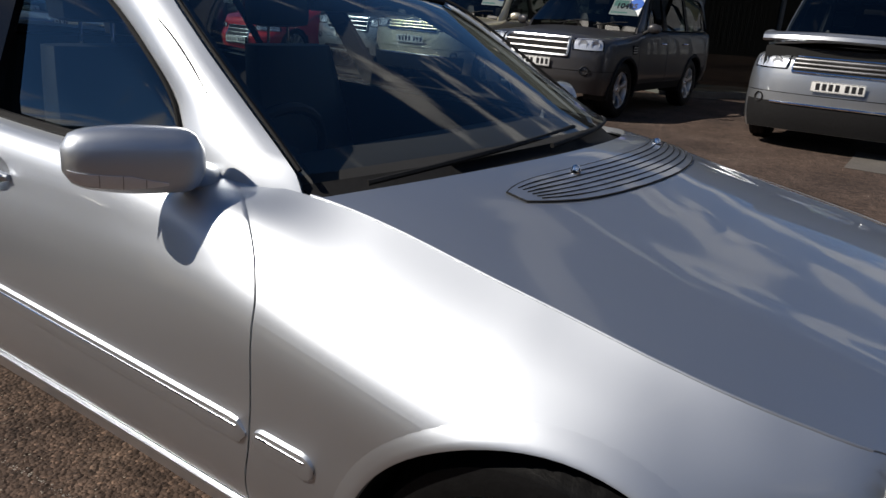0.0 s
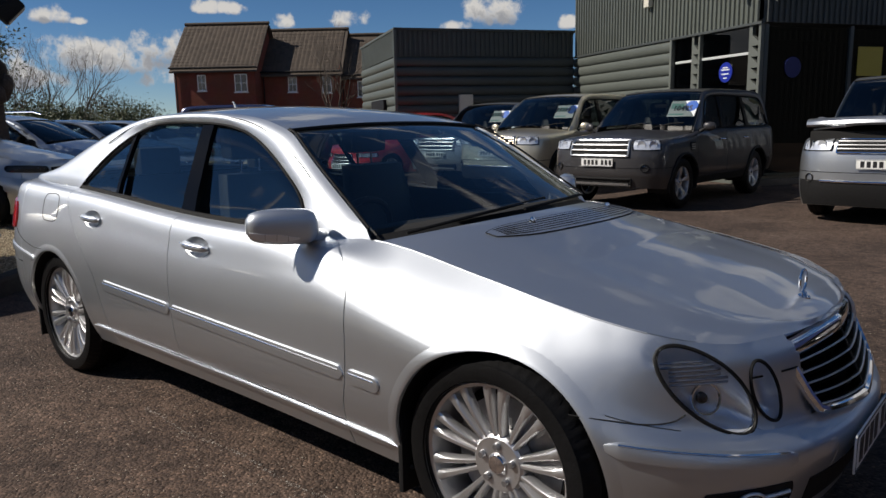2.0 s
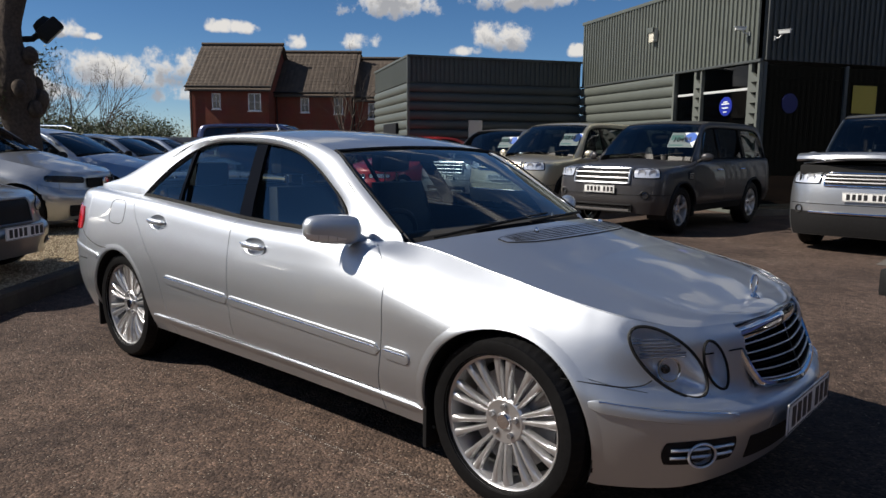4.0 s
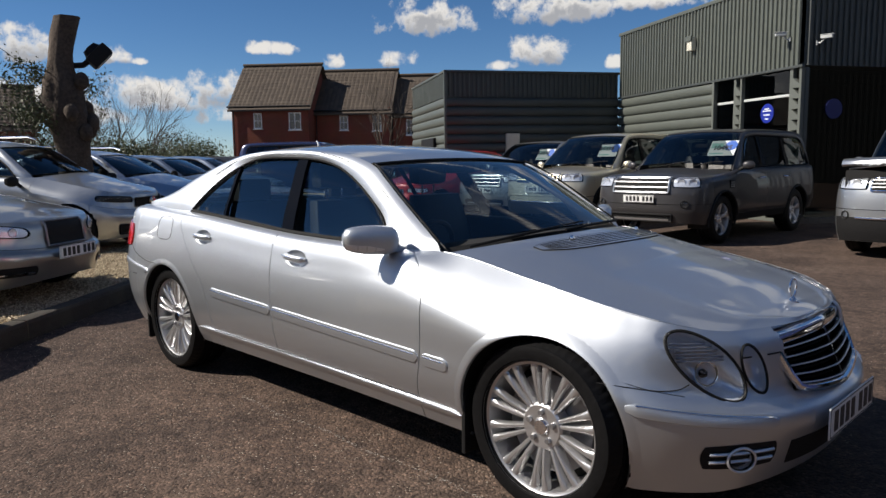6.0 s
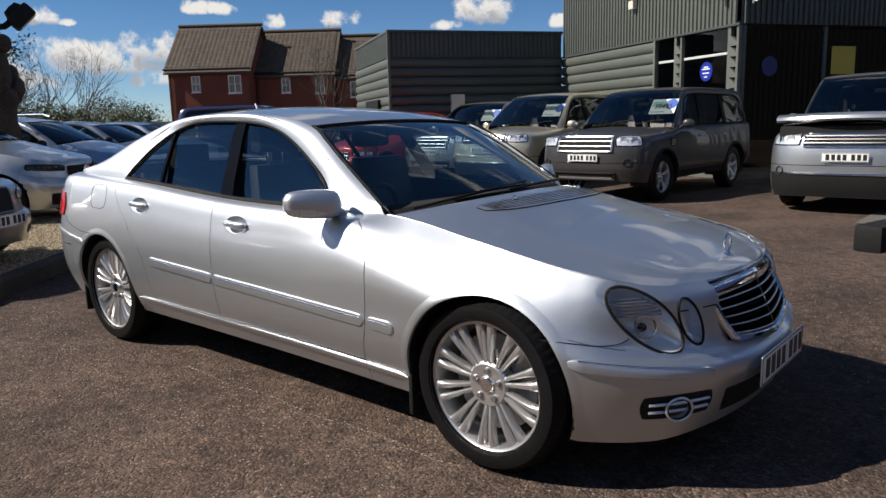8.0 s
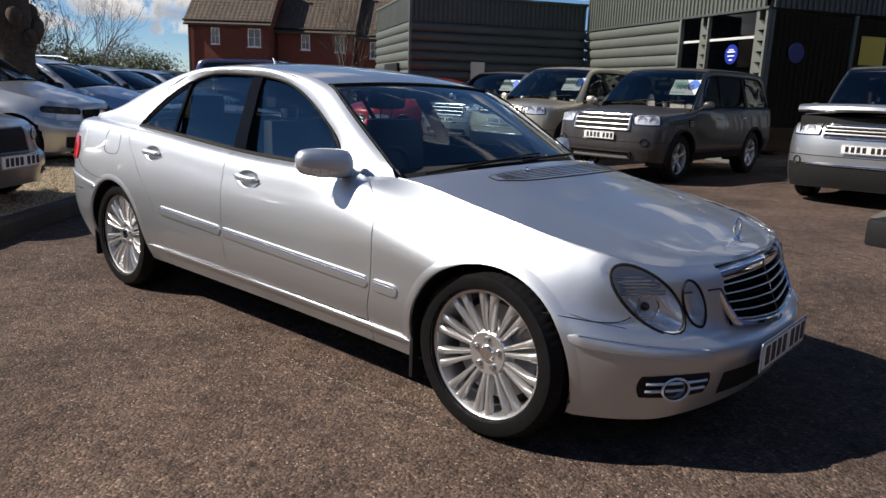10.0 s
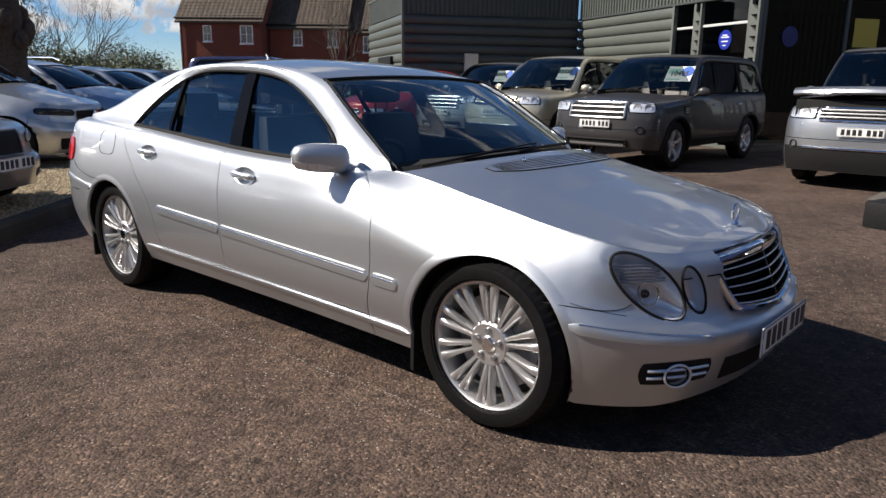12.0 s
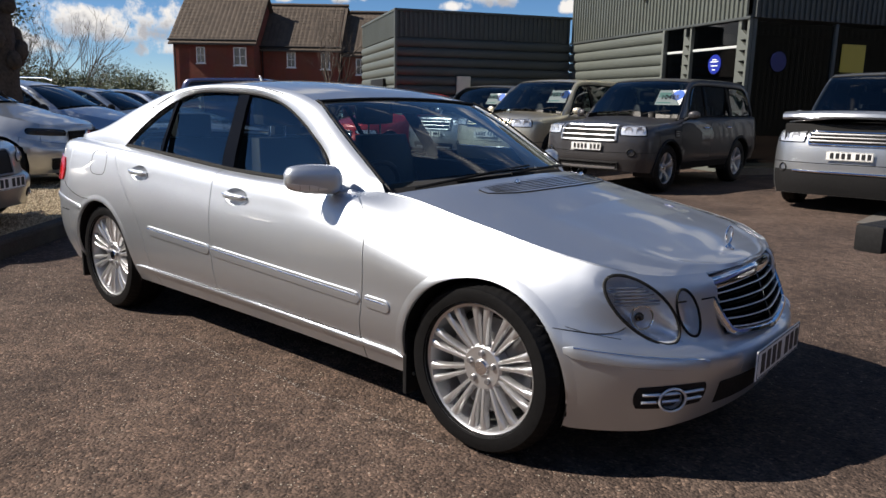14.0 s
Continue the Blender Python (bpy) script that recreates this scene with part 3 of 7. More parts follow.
def car(name, m, sh, paint, label, spec, group="", category="car"):
    """A car from its shell and a table of measures. Returns the empty that holds it."""
    e = thing(name, m, label, category, group)
    g = spec
    ar = [(g["wb"] / 2, g["R"], g["arch"]), (-g["wb"] / 2, g["R"], g["arch"])]
    lines = g["lines"]  # s of shut lines along the side, from the nose
    def sx(*line):
        """s of a shut line: (x, slope), or points (v, x) of a curved one."""
        if isinstance(line[0], tuple):
            f = pchip(line)
            return lambda v: float(sh.s_at(float(f(v))))
        return lambda v: float(sh.s_at(line[0] + (line[1] if len(line) > 1 else 0.0) * (v - 0.5)))

    gap = 0.0045 / 5.6
    up = g.get("lamp_x", g["bump_f"])
    vs = g.get("vsill", 0.13)
    names = [("front_bumper", const(0.0), sx(g["bump_f"]), 0, g["vb"]), ("front_wing", sx(up), sx(*lines[0]), g["vb"], 1), ("front_wing_foot", sx(g["bump_f"]), sx(*lines[0]), 0, g["vb"]),
             ("front_door", sx(*lines[0]), sx(*lines[1]), vs, 1), ("rear_door", sx(*lines[1]), sx(*lines[2]), vs, 1), ("sill", sx(*lines[0]), sx(*lines[2]), 0, vs),
             ("rear_wing", sx(*lines[2]), sx(g["bump_r"]), g["vr"], 1), ("rear_wing_foot", sx(*lines[2]), sx(g["bump_r"]), 0, g["vr"]), ("rear_bumper", sx(g["bump_r"]), const(1.0), 0, g["vr"]), ("rear_panel", sx(g["bump_r"]), const(1.0), g["vr"], 1), ("front_panel", const(0.0), sx(up), g["vb"], 1)]
    du = g.get("du", 0.03)
    for nm, a, b, va, vb in names:
        if nm == "front_panel" and g.get("no_front_panel"):
            continue
        for side in (-1, 1):
            aa = (lambda v, a=a: a(v) + gap / 2) if nm not in ("front_bumper", "front_panel") else a
            bb = (lambda v, b=b: b(v) - gap / 2) if nm not in ("rear_bumper", "rear_panel") else b
            seam = {"front_bumper": (0, 1), "front_panel": (1, 0), "rear_bumper": (0, 1), "rear_panel": (1, 0), "sill": (0, 1), "front_door": (1, 0), "rear_door": (1, 0)}.get(nm, (0, 0))
            if g.get("sealed_nose"):
                seam = {"front_bumper": (0, 1.5), "front_panel": (-1.5, 0)}.get(nm, seam)
                aa = a if nm == "front_wing" else aa
                bb = b if nm == "front_panel" else bb
            va2, vb2 = va + 0.004 * seam[0], vb - 0.004 * seam[1]
            label2 = ""
            mt = paint
            if nm in g.get("black", ()):
                mt, label2 = BLACK, "unpainted black plastic"
            sheet = panel(sh, aa, bb, va2, vb2, ar + g.get("cups", []), du, side, cut=g.get("cut", {}).get(nm), snap=g.get("snap"))
            for piece in sheet.islands() if nm.endswith("_foot") else [sheet]:
                part(nm, piece, mt, e, label2)
    # bonnet, boot
    def deck(nm, x0, x1, crown, bow0, bow1, mat, n=40, power=2.0, lift=0.0, nb=41):
        cr = pchip(crown) if isinstance(crown, (list, tuple)) else (lambda x: crown * (np.abs(sh.edge(sh.s_at(x))[1]) / sh.half) ** 1.6)
        s = np.linspace(float(sh.s_at(x0)) if x0 < sh.front - 0.02 else 0.0, float(sh.s_at(x1)) if x1 > sh.rear + 0.02 else 1.0, n)
        E = sh.edge(s)
        b = np.linspace(-1, 1, nb)
        P = np.zeros((n, nb, 3))
        hw = np.abs(E[:, 1])
        seam = g.get("deck_gap", 0.003)
        for i in range(n):
            t = i / (n - 1)
            k = float(cr(E[i, 0]))
            P[i, :, 1] = b * max(hw[i] - (seam if E[i, 0] < g.get("lamp_x", 0) - 0.03 else 0.0), 0.0005)
            ridge = g.get("ridge", 0.0) * min(1.0, 2.5 * (1 - t)) * np.exp(-(((np.abs(b) - 0.80 + 0.20 * t) / 0.09) ** 2)) * (nm == "bonnet")
            P[i, :, 2] = E[i, 2] + k * (1 - np.abs(b) ** power) + lift * (1 - t) + ridge
            P[i, :, 0] = E[i, 0] + (bow0 * max(0, 1 - 3 * t) + bow1 * max(0, 3 * t - 2)) * (1 - b**2)
        DECKS[name, nm] = P.reshape(-1, 3)
        gd = Geo().slab(P, 0.015)
        hole = g.get("cut", {}).get(nm)
        if hole:
            if g.get("snap"):
                gd.v = [tuple(g["snap"](*w)) for w in gd.v]
            va = np.array(gd.v)
            gd.f = [q for q in gd.f if not hole(*va[list(q)].mean(0))]
        return part(nm, gd, mat, e)

    if "bonnet" in g:
        deck("bonnet", *g["bonnet"], paint, n=g.get("deck_n", 40), nb=g.get("deck_nb", 41), lift=g.get("bonnet_lift", 0.0))
    if "boot" in g:
        deck("boot_lid", *g["boot"], paint)
    # cabin
    O, D, lean = greenhouse(sh, g["outline"], g["dlo"], g["tumble"])
    n = len(O)
    for side in (-1, 1):
        k = np.array((1, -side, 1)) if side > 0 else np.array((1, 1, 1))
        fr = np.stack([O + (D - O) * t for t in np.linspace(0, 1, 9)], 1)
        bul = np.sin(np.linspace(0, math.pi, 9)) * np.clip(np.linalg.norm(D - O, axis=1) * 0.2, 0.008, 0.022)[:, None]
        fr[:, :, 1] -= bul * 0.8
        fr[:, :, 2] += bul * 0.55
        fr[-1, :, 2] -= 0.045
        fr[0, :, 2] -= 0.035
        part("window_frame", Geo().slab(fr * k, 0.03, flip=side > 0), paint, e)
        part("frame_lining", Geo().grid((fr + np.array((0, 0.036, 0))) * k), DASH, e)
        # glass, set in a little
        lo, hi = D[0], D[-1]
        base = np.stack([np.linspace(lo[0], hi[0], n), np.linspace(lo[1], hi[1], n), np.linspace(lo[2], hi[2], n)], 1)
        base[:, 2] -= 0.035
        gl = np.stack([D + (base - D) * t for t in np.linspace(0, 1, 8)], 1)
        gl[:, :, 1] += 0.012
        gl[:, 1:-1, 1] -= 0.008
        w = part("side_window", Geo().grid(gl * k), g.get("glass", GLASS_DARK), e, "tinted glass")
        w.visible_shadow = False
        seal = [tuple((p + np.array((0, -0.003, 0))) * k) for p in D]
        part("window_seal", Geo().tube(seal, g.get("seal_r", 0.0095), 6), RUBBER, e)
        wst = sh.edge(sh.s_at(np.linspace(D[0][0] - 0.03, D[-1][0] + 0.01, 24))) + np.array((0, 0.004, 0.006))
        wst = [tuple(p * k) for p in wst]
        part("waist_seal", Geo().tube(wst, 0.011, 6), g.get("waist", RUBBER), e)
        for x0, z0, x1, z1, wd in g["pillars"]:
            a, b2 = lean([(x0, z0)])[0], lean([(x1, z1)])[0]
            a, b2 = a + np.array((0, -0.001, 0)), b2 + np.array((0, -0.001, 0))
            q = np.array([[a + np.array((-wd / 2, 0, 0)), a + np.array((wd / 2, 0, 0))], [b2 + np.array((-wd / 2.4, 0, 0)), b2 + np.array((wd / 2.4, 0, 0))]])
            q = np.stack([q[0] + (q[1] - q[0]) * t for t in np.linspace(0, 1, 6)], 0)
            q[1:-1, :, 1] -= 0.006
            part("pillar", Geo().slab(q * k, 0.02, flip=side > 0), TRIM_BLACK, e)
    # roof, windscreen, rear window span from one outer line to the other
    def span(nm, i0, i1, bow_a, bow_b, crown_a, crown_b, mat, inset=0.0, thick=0.02):
        b = np.linspace(-1, 1, 33)
        Q = []
        for i in range(i0, i1 + 1):
            t = (i - i0) / max(1, i1 - i0)
            bw, cr = bow_a + (bow_b - bow_a) * t, crown_a + (crown_b - crown_a) * t
            p = O[i]
            row = np.stack([p[0] + bw * (1 - b**2), -p[1] * b, p[2] + cr * (1 - np.abs(b) ** 2.2) - inset], 1)
            Q.append(row)
        if thick:
            return part(nm, Geo().slab(Q, thick), mat, e)
        return part(nm, Geo().grid(Q), mat, e)

    iw, ir = (int(np.argmin(np.abs(O[:, 0] - g[q]))) if isinstance(g[q], float) else g[q] for q in ("ws", "rw"))
    ba, bb, bc, bd = g["bows"]
    ca, cb, cc, cd = g["crowns"]
    sc = span("windscreen", 1, iw, ba, bb, ca, cb, g.get("screen", GLASS_DARK), 0.006, 0)
    sc.visible_shadow = False
    span("roof", iw, ir, bb, bc, cb, cc, g.get("roof_mat", paint))
    span("headliner", iw, ir, bb, bc, cb, cc, DASH, 0.03, 0)
    rw = span("rear_window", ir, n - 2, bc, bd, cc, cd, g.get("glass", GLASS_DARK), 0.006, 0)
    rw.visible_shadow = False
    g2 = Geo()
    b = np.linspace(-1, 1, 25)
    p = O[iw]
    g2.tube(np.stack([p[0] + bb * (1 - b**2), -p[1] * b, p[2] + cb * (1 - np.abs(b) ** 2.2) - 0.002], 1), 0.009, 6)
    part("screen_seal", g2, BLACK, e)
    # inside: floor, liners, dashboard, seats
    fl = Geo().box((-g["wb"] / 2 + 0.3, -sh.half + 0.15, g["floor"]), (g["wb"] / 2 - 0.3, sh.half - 0.15, g["floor"] + 0.06))
    fl.box((sh.rear + 0.35, -sh.half + 0.36, g["floor"]), (-g["wb"] / 2 + 0.3, sh.half - 0.36, g["floor"] + 0.3))
    fl.box((g["wb"] / 2 - 0.3, -sh.half + 0.40, g["floor"]), (sh.front - 0.34, sh.half - 0.40, g["floor"] + 0.3))
    part("underbody", fl, DARKGAP, e)
    s = np.linspace(0.02, 0.98, 90)
    vv = np.linspace(0.03, 0.97, 18)
    S, V = np.meshgrid(s, vv, indexing="ij")
    P = sh.at(S, V)
    ctr = np.array((0, 0, 0.55))
    P = P + np.stack([np.clip(-(P[..., 0]) * 0.012, -0.03, 0.03), np.full(P.shape[:2], 0.022), np.zeros(P.shape[:2])], -1)
    v, f = trim_arches(P.reshape(-1, 3), grid_faces(90, 18), [(a, b3, c + 0.01) for a, b3, c in ar])
    if "cut" in g:
        f = [q for q in f if not (v[list(q), 0].mean() > 1.72 and v[list(q), 2].mean() > 0.42)]
    part("inner_shell", Geo().add(v, f).add(mirror(v), f), DARKGAP, e)
    for cx, cz, r in ar:
        for side in (-1, 1):
            a = np.linspace(-0.3, math.pi + 0.3, 22)
            y0 = [sh.side_y(cx + r * math.cos(t), max(0.27, cz + r * math.sin(t))) + 0.013 for t in a]
            L = np.array([[(cx + r * 1.012 * math.cos(t), y + d, cz + r * 1.012 * math.sin(t)) for t, y in zip(a, y0)] for d in (0, 0.30)])
            L = L * np.array((1, -side, 1)) if side > 0 else L
            part("arch_liner", Geo().slab(L, 0.004), BLACK, e)
    for cx, kf in ((g["wb"] / 2, 0), (-g["wb"] / 2, 1)):
        for side in (-1, 1):
            yy = side * (sh.half - g.get("inset_w", 0.025) - g["tw"] / 2)
            wheel(e, g["wheel"]["kind"], m=Matrix.Translation((cx, yy, g["R"])), R=g["R"], rim=g["rim"], w=g["tw"], flip=side > 0, **{k: q for k, q in g["wheel"].items() if k != "kind"})
    cabin(e, g, sh)
    return e


def seat(e, x, y, z, lean=0.22, w=0.5, name="seat"):
    """A front seat: cushion, backrest with bolsters, headrest on two posts."""
    c = Geo().box((x - 0.05, y - w / 2, z), (x + 0.47, y + w / 2, z + 0.16), 0.05)
    o = part(name, c, LEATHER, e, "black leather")
    b = Geo()
    rows = []
    for t in np.linspace(0, 1, 8):
        hw = w / 2 * (1 - 0.22 * t**2)
        cx, cz = x - 0.02 - lean * 0.62 * t, z + 0.1 + 0.58 * t
        th = 0.085 - 0.025 * t
        a = np.linspace(0, 2 * math.pi, 16, endpoint=False)
        rows.append([(cx + th * math.copysign(abs(math.sin(q)) ** 0.6, math.sin(q)), y + hw * math.copysign(abs(math.cos(q)) ** 0.5, math.cos(q)), cz) for q in a])
    b.grid(rows, wrap_b=True)
    b.f += [tuple(range(15, -1, -1)), tuple(range(7 * 16, 8 * 16))]
    part("backrest", b, LEATHER, o)
    hx, hz = x - 0.05 - lean * 0.75, z + 0.74
    part("headrest", Geo().box((hx - 0.05, y - 0.13, hz), (hx + 0.05, y + 0.13, hz + 0.19), 0.045), LEATHER, o)
    for k in (-0.05, 0.05):
        part("post", Geo().tube([(hx, y + k, hz - 0.1), (hx, y + k, hz + 0.03)], 0.006, 6), CHROME, o)


def cabin(e, g, sh):
    xs = g["cab"]
    zf = g["floor"]
    for y in (-0.37, 0.37):
        seat(e, xs[0], y, zf + g.get("seat_h", 0.16))
    b = Geo().box((xs[1] - 0.05, -0.65, zf + 0.18), (xs[1] + 0.45, 0.65, zf + 0.36), 0.05)
    o = part("rear_bench", b, LEATHER, e, "black leather")
    bk2 = Geo().slab(np.array([[(xs[1] - 0.02 - 0.16 * t, y, zf + 0.3 + 0.5 * t) for y in np.linspace(-0.66, 0.66, 9)] for t in np.linspace(0, 1, 5)]), 0.1)
    part("bench_back", bk2, LEATHER, o)
    for y in (-0.36, 0.36):
        part("headrest", Geo().box((xs[1] - 0.25, y - 0.12, zf + 0.8), (xs[1] - 0.16, y + 0.12, zf + 0.95), 0.035), LEATHER, o)
    # dashboard across the foot of the screen
    zt, xd = g["dash"][1], g["dash"][0]
    rows = []
    for y in np.linspace(-1, 1, 17):
        yy = y * (sh.half - 0.16)
        bow = 0.2 * (1 - y * y)
        rows.append([(xd + 0.42 + bow, yy, zt - 0.03), (xd + 0.15 + bow * 0.6, yy, zt + 0.005), (xd + 0.02, yy, zt), (xd - 0.04, yy, zt - 0.05), (xd - 0.02, yy, zt - 0.3), (xd + 0.1, yy, zt - 0.5)])
    d = part("dashboard", Geo().slab(rows, 0.02), DASH, e)
    a = np.linspace(0, 2 * math.pi, 28, endpoint=False)
    c0 = np.array((xd - 0.16, -0.37, zt - 0.08))
    ring = [c0 + np.array((0.4 * 0.185 * math.sin(t) * 1.0, 0.185 * math.cos(t), 0.17 * math.sin(t))) for t in a]
    s = part("steering_wheel", Geo().tube(ring, 0.015, 8, True), LEATHER, e)
    part("steering_boss", Geo().box(c0 - np.array((0.0, 0.07, 0.06)), c0 + np.array((0.05, 0.07, 0.06)), 0.02), DASH, s)
    for k in (-1, 1):
        part("steering_spoke", Geo().tube([c0 + np.array((0.02, 0, 0)), c0 + np.array((0.0, k * 0.18, 0.01))], 0.014, 6), DASH, s)
    part("mirror_inside", Geo().box((g["dash"][0] - 0.28, -0.11, g["dash"][2]), (g["dash"][0] - 0.25, 0.11, g["dash"][2] + 0.06), 0.01), BLACK, e)


def s_front(sh, y):
    """s at the front where the plan is y off the middle."""
    k = int(np.argmin(sh.p[:, 0] > sh.front - 1.2)) or 300
    return float(np.interp(abs(y), -sh.p[:k, 1], sh.q[:k]))


def s_rear(sh, y):
    k = int(np.argmax(sh.p[:, 0] < sh.rear + 0.9))
    return float(np.interp(abs(y), (-sh.p[k:, 1])[::-1], sh.q[k:][::-1]))


def patch(sh, s0, s1, z0, z1, off, n=14, m=8, thick=0.012, round_=0.0, bulge=0.0, skew=0.0):
    """A raised sheet that lies on the right-hand side of a shell between two s and two heights, with rounded corners."""
    P = np.zeros((n, m, 3))
    for i, u in enumerate(np.linspace(-1, 1, n)):
        for j, w in enumerate(np.linspace(-1, 1, m)):
            if round_:
                k = round_
                u2, w2 = u * math.sqrt(1 - k * w * w / 2), w * math.sqrt(1 - k * u * u / 2)
            else:
                u2, w2 = u, w
            s = s0 + (s1 - s0) * (u2 + 1) / 2
            z = z0 + (z1 - z0) * (w2 + 1) / 2 + skew * u2
            p = sh.at(np.array([s]), np.array([sh.v_of_z(s, z)]))[0]
            nx, ny = np.interp(s, sh.q, sh.n[:, 0]), np.interp(s, sh.q, sh.n[:, 1])
            b = off + bulge * (1 - u * u) * (1 - w * w)
            P[i, j] = p + np.array((nx, ny, 0.25)) / 1.03 * b
    return P


def add_patch(e, name, sh, sides, mat, label="", s0=0.0, s1=0.1, z0=0.5, z1=0.6, off=0.006, thick=0.014, **kw):
    out = []
    P = patch(sh, s0, s1, z0, z1, off, **kw)
    for side in sides:
        q = P if side < 0 else P * np.array((1, -1, 1))
        out.append(part(name, Geo().slab(q, thick, flip=(side < 0)), mat, e, label))
    return out


def lamp_unit(e, sh, c, U, V, N, a, b, name="headlamp", depth=0.10, dome=0.03, power=2.0, inside="twin", side=-1, bezel=None, skin=None, ring_r=0.008):
    """An oval lamp: a clear domed lens in a dark ring over a bowl, a reflector and a lamp inside. skin: a surface in which it lies flush."""
    k = np.array((1, 1, 1)) if side < 0 else np.array((1, -1, 1))
    c, U, V, N = (np.array(q, float) for q in (c, U, V, N))
    U, V = U / np.linalg.norm(U), V / np.linalg.norm(V)
    N = np.cross(U, V) if np.dot(np.cross(U, V), N) > 0 else -np.cross(U, V)
    N /= np.linalg.norm(N)
    t = np.linspace(0, 2 * math.pi, 56, endpoint=False)
    ring = np.stack([np.sign(np.cos(t)) * np.abs(np.cos(t)) ** (2 / power) * a, np.sign(np.sin(t)) * np.abs(np.sin(t)) ** (2 / power) * b], 1)

    def lay(p):
        if skin is None:
            return p
        hit = skin.ray_cast(Vector(p + 0.12 * N), Vector(-N), 0.24)[0]
        return np.array(hit) if hit is not None else p

    def on(f, h):
        flat = c + f * (ring[:, :1] * U + ring[:, 1:] * V)
        return np.array([lay(p) for p in flat]) + h * N

    bowl = Geo().grid(np.stack([on(f, h) * k for f, h in ((0.985, -0.004), (0.98, -0.014), (0.97, -depth), (0.8, -depth - 0.01), (0.01, -depth - 0.012))]), wrap_b=True)
    o = part(name, bowl, bezel or TRIM_BLACK, e, "clear lens over chrome reflectors")
    part("ring", Geo().tube(on(1.0, 0.0005) * k, ring_r, 6, True), BLACK, o)
    part("reflector", Geo().grid(np.stack([on(f, h) * k for f, h in ((0.97, -0.010), (0.9, -0.022), (0.75, -0.042), (0.5, -0.056), (0.25, -0.060), (0.01, -0.060))]), wrap_b=True), REFLECTOR, o)
    if inside == "twin":
        f = lay(c + 0.022 * U - 0.016 * V) - 0.05 * N
        cir = np.array([f + 0.040 * (math.cos(q) * U + math.sin(q) * V) + 0.02 * N for q in t])
        part("projector_ring", Geo().tube(cir * k, 0.004, 6, True), CHROME, o)
        part("projector", Geo().grid(np.stack([np.array([f + r * (math.cos(q) * U + math.sin(q) * V) + h * N for q in t]) * k for r, h in ((0.038, 0.004), (0.032, 0.018), (0.020, 0.026), (0.001, 0.029))]), wrap_b=True), LAMP_GLASS, o)
        part("bulb", Geo().grid(np.stack([np.array([f + r * (math.cos(q) * U + math.sin(q) * V) + h * N for q in t]) * k for r, h in ((0.016, -0.004), (0.013, 0.006), (0.001, 0.010))]), wrap_b=True), TRIM_BLACK, o)
        # ribbed shelf over the upper part
        low = np.array([0.0, 0.0, 1.0])
        down = low - N * np.dot(low, N)
        down /= np.linalg.norm(down)
        across = np.cross(N, down)
        for i in range(6):
            g = 0.075 - 0.0115 * i
            pts = []
            for q in np.linspace(-0.14, 0.14, 15):
                w = c + down * g + across * q
                d = w - c
                if (d.dot(U) / a) ** 2 + (d.dot(V) / b) ** 2 < 0.80:
                    pts.append(lay(w) - 0.014 * N)
            if len(pts) > 3:
                part("flute", Geo().tube(np.array(pts) * k, 0.0036, 6), STEEL, o)
    lens = part("lens", Geo().grid(np.stack([on(f, dome * (1 - f * f) + 0.001) * k for f in (1.0, 0.9, 0.75, 0.5, 0.25, 0.01)]), wrap_b=True), LAMP_GLASS, o)
    lens.visible_shadow = False
    return o

# ---- the silver saloon ----


def saloon_shape(kx=1.0, ky=1.0, kz=1.0, nose=0.92, n_nose=2.45, tail=0.75):
    """The shell of a saloon; the factors stretch it."""
    q = lambda pts, k: [(x * kx, z * k) for x, z in pts]
    return Shell(
        front=2.2 * kx, rear=-2.5 * kx, half=0.905 * ky, nose=nose, tail=tail, n_nose=n_nose, n_tail=2.5,
        z_bot=q([(-2.5, 0.30), (-1.9, 0.24), (-1.0, 0.235), (1.0, 0.215), (1.8, 0.175), (2.0, 0.175), (2.2, 0.215)], 1),
        z_mid=q([(-2.5, 0.58), (-1.0, 0.60), (1.0, 0.53), (1.85, 0.45), (2.2, 0.42)], kz),
        z_top=q([(-2.5, 0.985), (-1.9, 1.02), (-1.2, 0.995), (0.0, 0.925), (0.6, 0.915), (0.85, 0.905), (1.28, 0.835), (1.6, 0.785), (1.85, 0.745), (2.05, 0.71), (2.2, 0.70)], kz),
        in_top=q([(-2.5, 0.10), (-1.8, 0.15), (-1.0, 0.115), (0.3, 0.11), (0.85, 0.185), (1.1, 0.195), (1.35, 0.19), (1.55, 0.170), (1.75, 0.138), (1.92, 0.105), (2.06, 0.105), (2.13, 0.125), (2.2, 0.122)], 1),
        in_sh=q([(-2.5, 0.05), (-1.2, 0.025), (0, 0.02), (1.2, 0.025), (1.8, 0.042), (2.0, 0.062), (2.2, 0.072)], 1), sh=q([(-2.5, 0.13), (0.7, 0.13), (1.0, 0.15), (1.5, 0.16), (1.9, 0.19), (2.2, 0.19)], 1), bend=q([(-2.5, 0.2), (0.6, 0.2), (1.0, 0.46), (1.6, 0.46), (1.95, 0.3), (2.2, 0.2)], 1),
        in_bot=q([(-2.5, 0.07), (0, 0.08), (1.7, 0.055), (2.2, 0.05)], 1))


